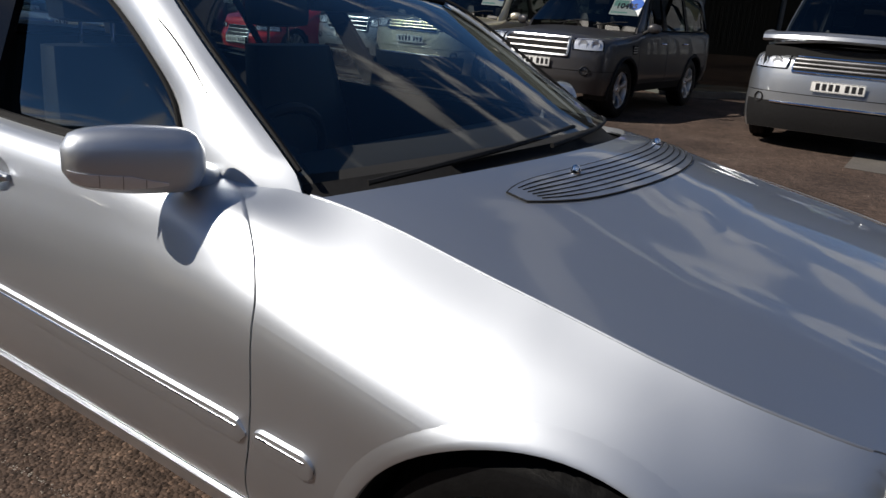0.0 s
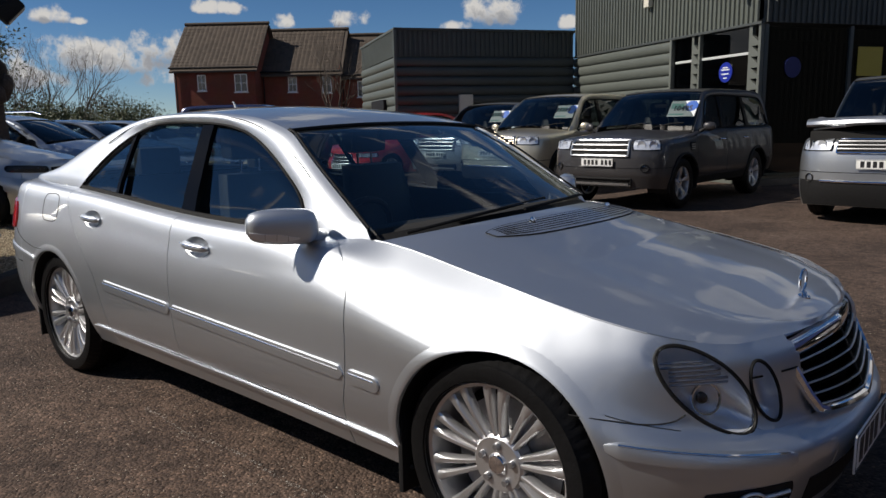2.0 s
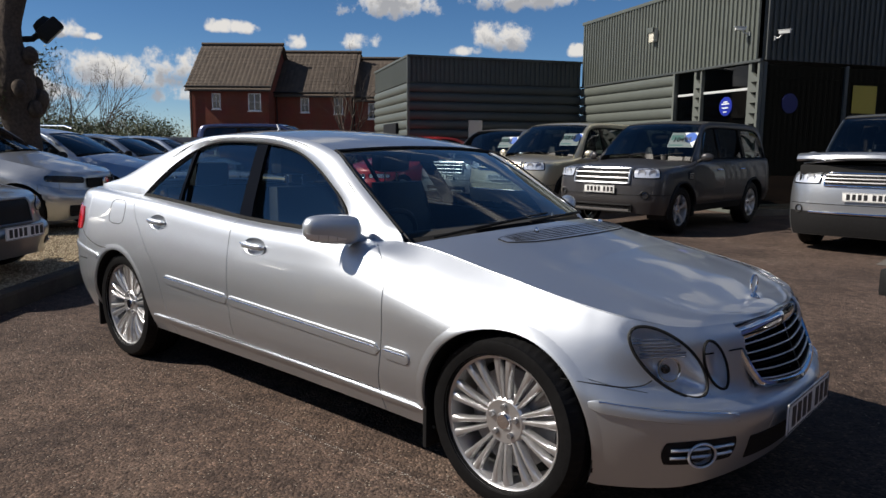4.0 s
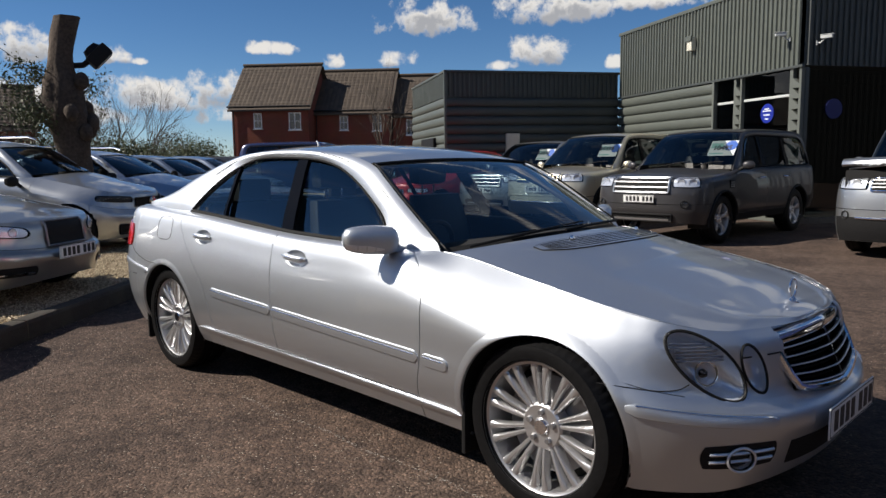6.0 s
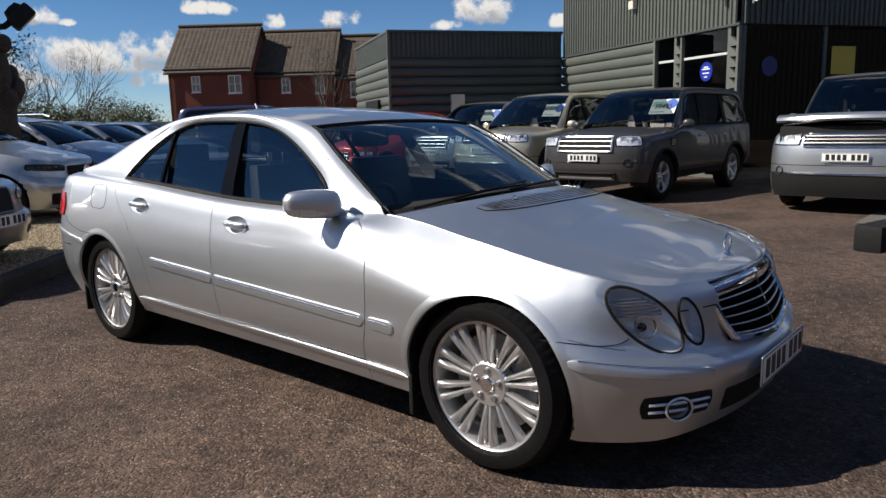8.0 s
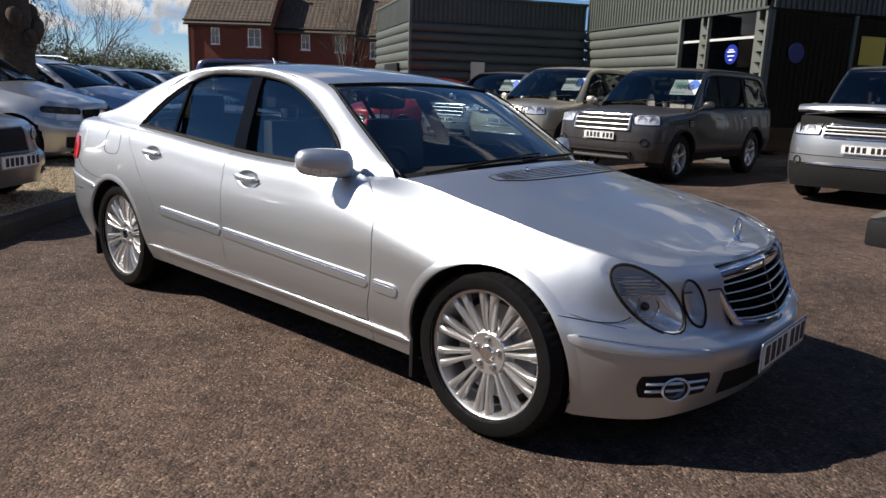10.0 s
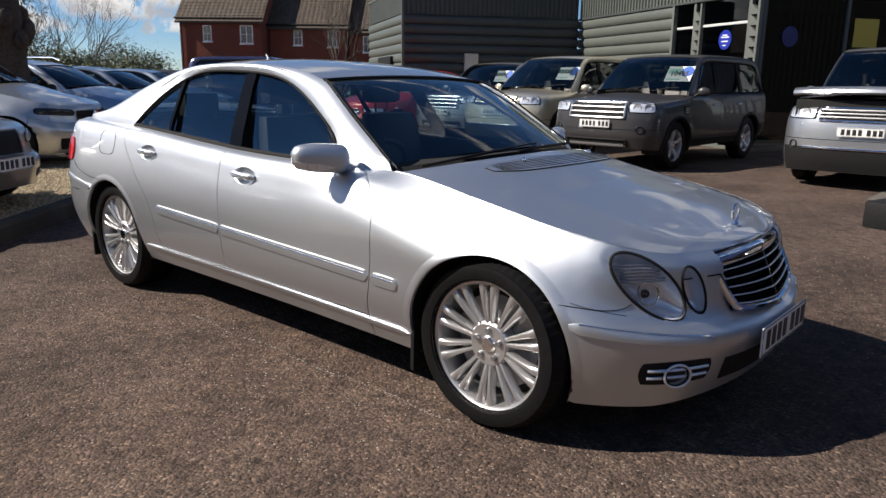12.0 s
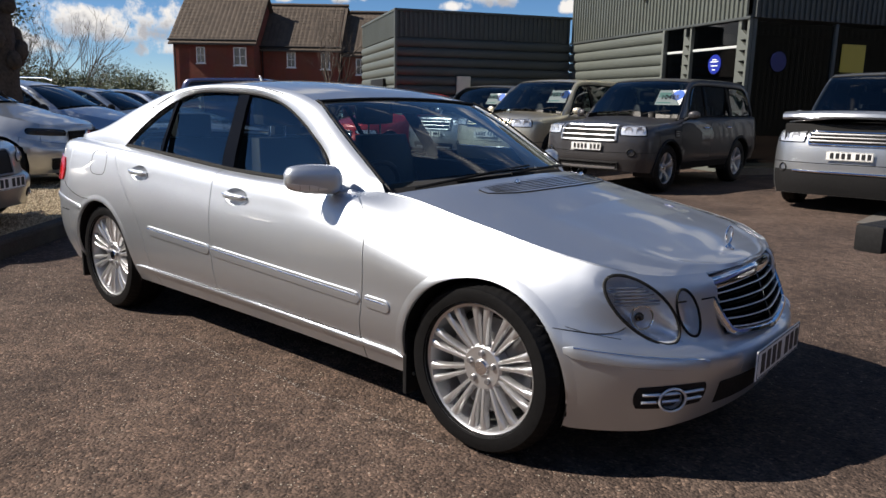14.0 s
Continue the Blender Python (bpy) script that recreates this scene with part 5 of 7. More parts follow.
    part("vent_seam", Geo().tube(np.array(rim) - np.array((0, 0, 0.0015)), 0.0022, 5, True), DARKGAP, vp)
    for y in (-0.27, 0.27):
        part("washer_jet", Geo().lathe([(0.001, 0.014), (0.008, 0.011), (0.012, 0.0), (0.012, -0.004)], "z", 12, (xv(y) - 0.04, y, bz(xv(y) - 0.04, y) + 0.006)), CHROME, vp)
    cw = [[(0.86 + 0.25 * (1 - (y / 0.72) ** 2) + dx, y, 0.905 + 0.055 * (1 - (y / 0.72) ** 2) - 0.03 + dz) for dx, dz in ((0.03, 0.0), (-0.02, 0.0), (-0.08, 0.035))] for y in np.linspace(-0.70, 0.70, 21)]
    part("scuttle", Geo().slab(cw, 0.01), BLACK, e)
    for ya, yb, lift in ((-0.15, 0.52, 0.0), (-0.62, 0.02, 0.0)):
        pts = []
        for y in np.linspace(ya, yb, 12):
            f = (y - ya) / (yb - ya)
            pts.append((1.065 - 0.25 * (y / 0.75) ** 2 - 0.035 * f, y, 0.972 - 0.07 * (y / 0.75) ** 2 + 0.022 * f))
        w = part("wiper", Geo().tube(pts, 0.006, 6), BLACK, e)
        part("blade", Geo().tube([(p[0] - 0.012, p[1] + 0.02, p[2] - 0.004) for p in pts[3:]], 0.009, 5, flat=0.5), BLACK, w)
    # rear plinth of the roof aerial
    part("roof_aerial", Geo().tube([(-0.99, 0, 1.365), (-1.01, 0, 1.405), (-1.028, 0, 1.43)], [0.012, 0.008, 0.005], 8), SILVER_BRIGHT, e, "short stub aerial")


saloon_details(saloon, saloon_shell)

# ---- the other vehicles ----


def headlamps(e, sh, y0, y1, z0, z1, name="headlamp", bulge=0.012, rnd=0.4, skew=0.0, dark=None):
    """A pair of wrap-round lamps: bowl, two round reflectors, lens."""
    for side in (-1, 1):
        k = np.array((1, 1, 1)) if side < 0 else np.array((1, -1, 1))
        s0, s1 = s_front(sh, y0), s_front(sh, y1)
        o = add_patch(e, name, sh, [side], TRIM_BLACK, "clear lens over round reflectors", s0=s0, s1=s1, z0=z0, z1=z1, off=0.003, thick=0.02, round_=rnd, n=12, m=7, skew=skew)[0]
        ds, dz = 0.06 * (s1 - s0), 0.09 * (z1 - z0)
        add_patch(o, "reflector", sh, [side], dark or REFLECTOR, s0=s0 + ds, s1=s1 - ds, z0=z0 + dz, z1=z1 - dz, off=0.006, thick=0.004, round_=rnd, n=12, m=7, skew=skew * 0.9)
        for f in () if dark else (0.30, 0.68):
            s = s0 + (s1 - s0) * f
            zc = (z0 + z1) / 2 + skew * (2 * f - 1)
            p = sh.at(np.array([s]), np.array([sh.v_of_z(s, zc)]))[0]
            nn = np.array((np.interp(s, sh.q, sh.n[:, 0]), np.interp(s, sh.q, sh.n[:, 1]), 0.0))
            r = 0.33 * (z1 - z0)
            u = np.cross(nn, (0, 0, 1))
            ring = [(p + nn * 0.010 + r * (math.cos(t) * u + math.sin(t) * np.array((0, 0, 1)))) * k for t in np.linspace(0, 2 * math.pi, 18, endpoint=False)]
            part("lamp_ring", Geo().tube(ring, 0.004, 5, True), CHROME, o)
            part("bulb_glass", Geo().grid([[(p + nn * (0.008 + h) + r * q * (math.cos(t) * u + math.sin(t) * np.array((0, 0, 1)))) * k for t in np.linspace(0, 2 * math.pi, 14, endpoint=False)] for q, h in ((0.9, 0.0), (0.5, -0.002), (0.02, -0.003))], wrap_b=True), REFLECTOR, o)
        P = patch(sh, s0, s1, z0, z1, 0.012, n=12, m=7, round_=rnd, bulge=bulge, skew=skew)
        l = part("lens", Geo().grid(P * k), LAMP_GLASS, o)
        l.visible_shadow = False


def grille(e, sh, y, z0, z1, bars, frame=CHROME, bar=CHROME, back=DARKGAP, off=0.008, rnd=0.3, name="grille", thick_bar=0.009, fr=0.014):
    """A grille across the nose: dark back, frame, bars."""
    s1 = s_front(sh, y)
    P = patch(sh, 0.0005, s1, z0, z1, off, n=12, m=6)
    full = np.concatenate([(P * np.array((1, -1, 1)))[::-1], P], 0)
    o = part(name, Geo().slab(full, 0.02, flip=True), back, e, "grille with bright bars")
    loop = [full[i, 0] for i in range(len(full))] + [full[-1, j] for j in range(1, 5)] + [full[i, -1] for i in range(len(full) - 1, -1, -1)] + [full[0, j] for j in range(4, 0, -1)]
    part("frame", Geo().tube(np.array(loop) + np.array((0.006, 0, 0)), fr, 6, True), frame, o)
    for i in range(bars):
        w = (i + 1) / (bars + 1) * 5
        j = int(w)
        row = full[:, j] * (1 - w + j) + full[:, min(j + 1, 5)] * (w - j) + np.array((0.008, 0, 0))
        part("bar", Geo().tube(row, thick_bar, 6), bar, o)
    return o


def mirrors(e, sh, x, z, paint, size=1.0):
    for side in (-1, 1):
        y = sh.side_y(x, min(z, float(sh.z_top(x)) - 0.02))
        k = np.array((1, 1, 1)) if side < 0 else np.array((1, -1, 1))
        g = Geo()
        rows = []
        for u in np.linspace(0, 1, 9):
            f = math.sin(math.pi * (0.12 + 0.8 * u)) ** 0.5
            rows.append([(np.array((x + 0.05 * f * math.cos(t) - 0.03 * u, y - 0.05 - 0.2 * size * u, z + 0.08 + 0.085 * size * f * math.copysign(abs(math.sin(t)) ** 0.7, math.sin(t)))) ) * k for t in np.linspace(0, 2 * math.pi, 14, endpoint=False)])
        g.grid(rows, wrap_b=True)
        g.f += [tuple(range(13, -1, -1)), tuple(range(8 * 14, 9 * 14))]
        o = part("door_mirror", g, paint, e)
        part("stalk", Geo().tube(np.array([(x, y + 0.03, z), (x, y - 0.08, z + 0.06)]) * k, 0.025, 8), BLACK, o)


def handles(e, sh, xs, z, mat):
    for side in (-1, 1):
        k = np.array((1, 1, 1)) if side < 0 else np.array((1, -1, 1))
        for x in xs:
            y = sh.side_y(x, z)
            part("door_handle", Geo().tube(np.array([(x + d, y - 0.005 - 0.03 * (1 - (d / 0.11) ** 2), z) for d in np.linspace(-0.11, 0.11, 9)]) * k, 0.013, 8), mat, e)


def suv(m, paint, label, wb, front, rear, half, top, belt, R=0.37, rim=0.24, wheel_kind="suv_five", spokes=5, dark_low=True, style="a", bonnet_z=1.02, roof_black=False, sticker="", open_bonnet=False, tumble=0.30):
    low = {"a": 0.31, "b": 0.19}.get(style, 0.25)
    back = 0.12 if style == "a" else 0.0
    b = bonnet_z
    sh = Shell(front=front, rear=rear, half=half, nose=0.55, tail=0.4, n_nose=3.0, n_tail=3.4,
               z_bot=[(rear, 0.42), (-1.0, 0.33), (1.0, 0.33), (front - 0.5, low), (front, low + 0.03)],
               z_mid=[(rear, 0.62), (front, 0.58)],
               z_top=[(rear, belt + 0.02), (-0.5, belt + 0.01), (0.75, belt - 0.01), (1.05, b + 0.02), (front - 0.5, b - 0.02), (front, b - 0.05)],
               in_top=[(rear, 0.09), (0.7, 0.085), (1.1, 0.10), (front - 0.4, 0.13), (front, 0.13)],
               in_sh=[(rear, 0.02), (front - 0.5, 0.02), (front, 0.035)], in_bot=0.05, sh=[(rear, 0.14), (front - 0.5, 0.14), (front, 0.12)])
    h = top
    out = [(1.02 - back, belt - 0.02 + 0.2 * back), (0.70 - 0.6 * back, belt + 0.26), (0.42, h - 0.16), (0.18, h - 0.05), (-0.25, h - 0.01), (-1.2, h - 0.01), (rear + 0.50, h - 0.03), (rear + 0.24, h - 0.10), (rear + 0.14, h - 0.30), (rear + 0.10, belt + 0.05)]
    dlo = [(0.74 - back, belt), (0.52 - 0.6 * back, belt + 0.24), (0.30, h - 0.22), (0.10, h - 0.135), (-0.3, h - 0.11), (-1.1, h - 0.115), (rear + 0.75, h - 0.125), (rear + 0.44, h - 0.15), (rear + 0.36, h - 0.27), (rear + 0.34, belt + 0.04)]
    spec = dict(wb=wb, R=R, rim=rim, tw=0.245, arch=R + 0.055, floor=0.36, du=0.04, inset_w=0.03, lines=[(0.92, 0.0), (-0.12, 0.0), (-1.0, -0.25)], bump_f=front - 0.52, bump_r=rear + 0.42, vb=0.46, vr=0.42,
                bonnet=(front, 0.98, [(0.9, 0.06), (front - 0.3, 0.05), (front - 0.1, 0.02)], 0.0, 0.16), outline=out, dlo=dlo, tumble=tumble, pillars=[(-0.14, belt, -0.2, h - 0.11, 0.12), (-1.08, belt, -1.12, h - 0.115, 0.12)],
                ws=15, rw=46, bows=(0.16, 0.06, -0.03, -0.05), crowns=(0.045, 0.025, 0.02, 0.02), cab=(-0.1, -0.95), dash=(0.55, belt - 0.02, h - 0.3), seat_h=0.28,
                wheel=dict(kind=wheel_kind, spokes=spokes, width=0.075, dish=0.03, hub_r=0.08, detail=False), glass=GLASS_DARK, roof_mat=BLACK_PAINT if roof_black else paint, no_front_panel=False,
                black=("sill", "rear_wing_foot") if dark_low else ())
    if open_bonnet:
        spec["bonnet_lift"] = 0.20
    e = car("off_road_car", m, sh, paint, label, spec, "off-road cars", "car")
    if open_bonnet:
        # near-black box and strip stand in for shade in the bonnet gap
        part("engine_bay", Geo().box((1.1, -half + 0.16, b - 0.25), (front - 0.16, half - 0.16, b + 0.05), 0.03), DARKGAP, e, "dark gap under the raised bonnet")
        lip = [[(front - 0.03 - 0.16 * (y / half) ** 2 - 0.10 * abs(y / half) ** 6 + dx, y, b + 0.165 - 0.03 * (y / half) ** 2 + dz) for dx, dz in ((-0.14, 0.055), (-0.06, 0.045), (-0.012, 0.018), (0.0, -0.02), (-0.03, -0.045))] for y in np.linspace(-half + 0.10, half - 0.10, 25)]
        part("bonnet_lip", Geo().slab(lip, 0.012), paint, e)
        add_patch(e, "slam_panel", sh, [-1, 1], DARKGAP, s0=0.0, s1=s_front(sh, half * 0.9), z0=b - 0.045, z1=b + 0.005, off=0.004, thick=0.05)
    for side in (-1, 1):
        k = np.array((1, 1, 1)) if side < 0 else np.array((1, -1, 1))
        for cx in (wb / 2, -wb / 2):
            a = np.linspace(-0.25, math.pi + 0.25, 30)
            r = R + 0.055
            part("arch_trim", Geo().tube([np.array((cx + r * math.cos(t), sh.side_y(cx + r * math.cos(t), max(0.36, R + r * math.sin(t))) - 0.004, R + r * math.sin(t))) * k for t in a], 0.022, 6), BLACK if dark_low else paint, e)
    headlamps(e, sh, half * 0.94, half * 0.54, b - 0.195, b - 0.03, rnd=0.25)
    if style == "a":
        grille(e, sh, half * 0.50, b - 0.265, b - 0.04, 2, frame=SILVER_BRIGHT, bar=STEEL, fr=0.018, thick_bar=0.014)
        grille(e, sh, half * 0.55, 0.36, 0.46, 0, frame=BLACK, back=BLACK, name="lower_intake")
        add_patch(e, "skid_plate", sh, [-1, 1], ALLOY, "silver skid panel", s0=0.0, s1=s_front(sh, half * 0.5), z0=0.345, z1=0.39, off=0.02, thick=0.03)
        for side in (-1, 1):
            lamp_unit(e, sh, *fog_place(sh, half * 0.74, 0.62), 0.055, 0.05, name="fog_lamp", depth=0.03, dome=0.015, inside="", side=side)
        number_plate(e, Matrix.Translation((front + 0.022, 0, b - 0.36)) @ Matrix.Rotation(math.pi / 2, 4, "Z"))
    else:
        grille(e, sh, half * 0.50, b - 0.205, b - 0.03, 3, frame=CHROME, bar=STEEL if style == "b" else GOLD, fr=0.012, thick_bar=0.012)
        add_patch(e, "bumper_band", sh, [-1, 1], BLACK, "black lower bumper", s0=0.0, s1=s_front(sh, half * 0.93), z0=low + 0.01, z1=0.52, off=0.008, thick=0.02)
        o = part("bumper_blade", Geo().tube([p for p in np.concatenate([(bumper_line(sh, half * 0.66, 0.515) * np.array((1, -1, 1)))[::-1], bumper_line(sh, half * 0.66, 0.515)])], 0.014, 6), CHROME, e)
        for side in (-1, 1):
            lamp_unit(e, sh, *fog_place(sh, half * 0.80, 0.545), 0.05, 0.05, name="fog_lamp", depth=0.03, dome=0.015, inside="", side=side)
        number_plate(e, Matrix.Translation((front + 0.022, 0, b - 0.335)) @ Matrix.Rotation(math.pi / 2, 4, "Z"))
    mirrors(e, sh, 0.78, belt - 0.04, paint, 0.8)
    handles(e, sh, (0.05, -0.85), belt - 0.16, CHROME if style == "a" else paint)
    for side in (-1, 1):
        k = np.array((1, 1, 1)) if side < 0 else np.array((1, -1, 1))
        y = sh.side_y(1.15, b - 0.16)
        v = part("wing_vent", Geo().box(np.array((1.02, y - 0.012, b - 0.22)) * k, np.array((1.16, y + 0.02, b - 0.1)) * k, 0.012), BLACK, e)
        for i in range(3):
            part("louvre", Geo().box(np.array((1.03, y - 0.018, b - 0.2 + 0.032 * i)) * k, np.array((1.15, y - 0.008, b - 0.185 + 0.032 * i)) * k, 0.003), SILVER_BRIGHT, v)
    for y in (-0.25, 0.3):
        part("wiper", Geo().tube([(1.13, y, belt + 0.035), (1.02, y + 0.25, belt + 0.09), (0.97, y + 0.42, belt + 0.10)], 0.008, 5), BLACK, e)
    if sticker:
        price_card(e, sticker, belt)
    return e, sh


def fog_place(sh, y, z):
    s = s_front(sh, y)
    p = sh.at(np.array([s]), np.array([sh.v_of_z(s, z)]))[0]
    nn = np.array((np.interp(s, sh.q, sh.n[:, 0]), np.interp(s, sh.q, sh.n[:, 1]), 0.0))
    return p + nn * 0.006, np.cross(nn, (0, 0, 1)), (0, 0, 1), nn


def bumper_line(sh, y, z):
    out = []
    for q in np.linspace(0, y, 14):
        s = s_front(sh, q)
        p = sh.at(np.array([s]), np.array([sh.v_of_z(s, z)]))[0]
        nn = np.array((np.interp(s, sh.q, sh.n[:, 0]), np.interp(s, sh.q, sh.n[:, 1]), 0.0))
        out.append(p + nn * 0.012)
    return np.array(out)


CARD = material("card_white", (0.74, 0.76, 0.76), 0.4, vary=0.03, scale=20)
CARD_BLUE = material("card_blue", (0.02, 0.10, 0.42), 0.4)
CARD_TEAL = material("card_teal", (0.25, 0.5, 0.45), 0.4)


def price_card(e, text, belt):
    """A price card behind the windscreen, on its slope."""
    up = Vector((-0.62, 0, 0.78)).normalized()
    side = Vector((0, 1, 0))
    out = side.cross(up)
    m = Matrix.Translation((0.62, 0.53, belt + 0.31)) @ Matrix((side, up, out)).transposed().to_4x4()
    c = part("price_card", Geo().box((-0.22, -0.15, -0.004), (0.22, 0.15, 0.0), 0.002), CARD, e, "white windscreen price card with a blue roundel")
    c.matrix_local = m
    d = part("roundel", Geo().lathe([(0.001, 0.003), (0.10, 0.003), (0.10, 0.0)], "z", 28, (0.125, 0.045, 0.0)), CARD_BLUE, c)
    part("band", Geo().box((-0.20, 0.0, 0.0), (0.0, 0.10, 0.002)), CARD_TEAL, c)
    part("band", Geo().box((-0.2, -0.12, 0.0), (0.04, -0.095, 0.002)), CARD_TEAL, c)
    if text.isdigit():
        written(text, 0.125, INK, Matrix.Translation((0.0, 0.0, 0.0045)), c, "price", bold=0.004)
    else:
        for i in range(5):
            part("bar", Geo().box((-0.22 + i * 0.065, 0.0, 0.003), (-0.175 + i * 0.065, 0.09, 0.0045)), INK, c)


def saloon_front(e, sh, style):
    if style == "mesh":
        grille(e, sh, 0.27, 0.49, 0.71, 0, frame=STEEL, back=BLACK, rnd=0.5, fr=0.010)
        headlamps(e, sh, 0.82, 0.42, 0.585, 0.69, skew=-0.028, rnd=0.7)
        add_patch(e, "corner_intake", sh, [-1, 1], BLACK, "black intake with a bright blade", s0=s_front(sh, 0.78), s1=s_front(sh, 0.42), z0=0.265, z1=0.345, off=0.004, thick=0.02, round_=0.3)
        for sd in (-1, 1):
            pts = [(p[0], p[1] * (1 if sd < 0 else -1), p[2]) for p in bumper_line(sh, 0.74, 0.29)[8:]]
            part("blade", Geo().tube(pts, 0.01, 5), CHROME, e)
    elif style == "smoked":
        grille(e, sh, 0.34, 0.60, 0.71, 1, frame=BLACK, back=BLACK, bar=BLACK, fr=0.01)
        part("badge", Geo().lathe([(0.001, 0.016), (0.06, 0.014), (0.065, 0.0)], "x", 24, (sh.front - 0.03, 0, 0.67)), CHROME, e, "plain oval badge")
        headlamps(e, sh, 0.80, 0.38, 0.665, 0.755, skew=-0.016, rnd=0.4, dark=BLACK)
        grille(e, sh, 0.62, 0.24, 0.36, 1, frame=BLACK, back=BLACK, bar=BLACK, name="lower_intake")
    else:
        grille(e, sh, 0.30, 0.33, 0.66, 4, frame=CHROME, back=BLACK, bar=STEEL, fr=0.011, thick_bar=0.007)
        headlamps(e, sh, 0.80, 0.40, 0.59, 0.685, rnd=0.3)
    number_plate(e, Matrix.Translation((sh.front + 0.02, 0, 0.40 if style != "mesh" else 0.43)) @ Matrix.Rotation(math.pi / 2, 4, "Z"))
    mirrors(e, sh, 0.72, 0.89, e.children[0].data.materials[0], 0.85)
    handles(e, sh, (-0.02, -0.95), 0.83, e.children[0].data.materials[0])


def parked_saloon(m, paint, label, style, kx=1.0, ky=1.0, kz=1.0, rails=False, n_nose=2.45, nose=0.92, group="cars on the gravel"):
    sh = saloon_shape(kx, ky, kz, nose, n_nose)
    e = car("saloon_car", m, sh, paint, label, saloon_table(kx, kz, du=0.04), group)
    saloon_front(e, sh, style)
    if rails:
        for sd in (-1, 1):
            part("roof_rail", Geo().tube([(0.0, sd * 0.56, 1.40 * kz), (-0.15, sd * 0.57, 1.44 * kz), (-0.9, sd * 0.57, 1.44 * kz), (-1.1, sd * 0.56, 1.37 * kz)], 0.014, 6), CHROME, e)
    return e


def at(x, y, heading, z=0.0):
    return pose(x, y, z, 0, 0, heading)


# along the showroom
suv(at(-2.52, 9.22, -93), GREY_PAINT, "dark grey off-road car with silver grille and price card", 2.66, 2.16, -2.3, 0.945, 1.76, 1.13, sticker="10495", style="a", bonnet_z=1.05)
suv(at(-5.28, 10.30, -91), GOLD, "champagne gold off-road car with a price card", 2.745, 2.25, -2.5, 0.955, 1.81, 1.15, R=0.385, rim=0.255, style="c", bonnet_z=1.08, sticker="price")
suv(at(-7.35, 11.0, -90), SILVER_BRIGHT, "silver off-road car half hidden beside the gold one", 2.66, 2.16, -2.3, 0.945, 1.72, 1.10, style="a", sticker="price")
suv(at(0.92, 9.65, -90), SILVER_BRIGHT, "silver luxury off-road car with its bonnet ajar", 2.88, 2.42, -2.55, 0.985, 1.84, 1.17, R=0.39, rim=0.255, style="b", bonnet_z=1.06, sticker="price", wheel_kind="suv_six", spokes=6, open_bonnet=True, tumble=0.14)
# on the gravel
parked_saloon(at(-5.63, -1.97, 38, 0.12), SILVER_WARM, "warm silver saloon with mesh grille, nose over the kerb", "mesh", 1.02, 1.03, 1.0)
parked_saloon(at(-8.95, 0.35, 38, 0.12), SILVER_BRIGHT, "pale silver hatchback with smoked headlamps on gravel", "smoked", 0.97, 0.98, 1.12, rails=True)
parked_saloon(at(-11.2, 2.5, 38, 0.12), PALE_BLUE, "pale blue-grey estate car with bright roof rails on gravel", "barred", 0.98, 0.99, 1.05, rails=True)
parked_saloon(at(-13.3, 4.6, 38, 0.12), BLUE_GREY, "blue-grey saloon with a tall grille on gravel", "barred", 0.98, 0.98, 1.0)
parked_saloon(at(-15.3, 6.7, 38, 0.12), PALE_BLUE, "pale blue saloon near the end of the row", "barred", 0.98, 0.98, 1.0)
parked_saloon(at(-4.3, -3.6, 38, 0.12), BLACK_PAINT, "dark saloon on gravel beyond the warm silver one", "barred", 1.0, 1.0, 1.0)
suv(at(-15.7, 10.8, 38, 0.05), DARK_BLUE, "dark blue off-road car ending the gravel row", 2.745, 2.25, -2.5, 0.955, 1.88, 1.2, style="c", bonnet_z=1.1)
parked_saloon(at(-9.55, 10.3, -90), RED_PAINT, "bright red saloon beside the silver off-road car", "barred", 0.95, 0.98, 1.12, group="cars by the annexe")
# an old work truck just beyond the saloon's nose
truck, tsh = suv(at(4.483, 2.167, 165), DARK_BLUE, "dark blue off-road truck with a heavy black bumper", 2.36, 1.64, -1.9, 0.85, 1.95, 1.22, R=0.40, rim=0.22, style="c", bonnet_z=1.15)
bmp = part("bumper", Geo().box((2.107, -0.84, 0.47), (2.227, 0.84, 0.64), 0.02).box((1.5, -0.5, 0.49), (2.12, -0.4, 0.60), 0.01).box((1.5, 0.4, 0.49), (2.12, 0.5, 0.60), 0.01), BLACK, truck, "heavy black steel bumper with end caps")
for sd in (-1, 1):
    part("end_cap", Geo().box((2.087, sd * 0.78, 0.475), (2.247, sd * 0.92, 0.635), 0.03), BLACK, bmp)

# ---- ground, kerb, gravel ----


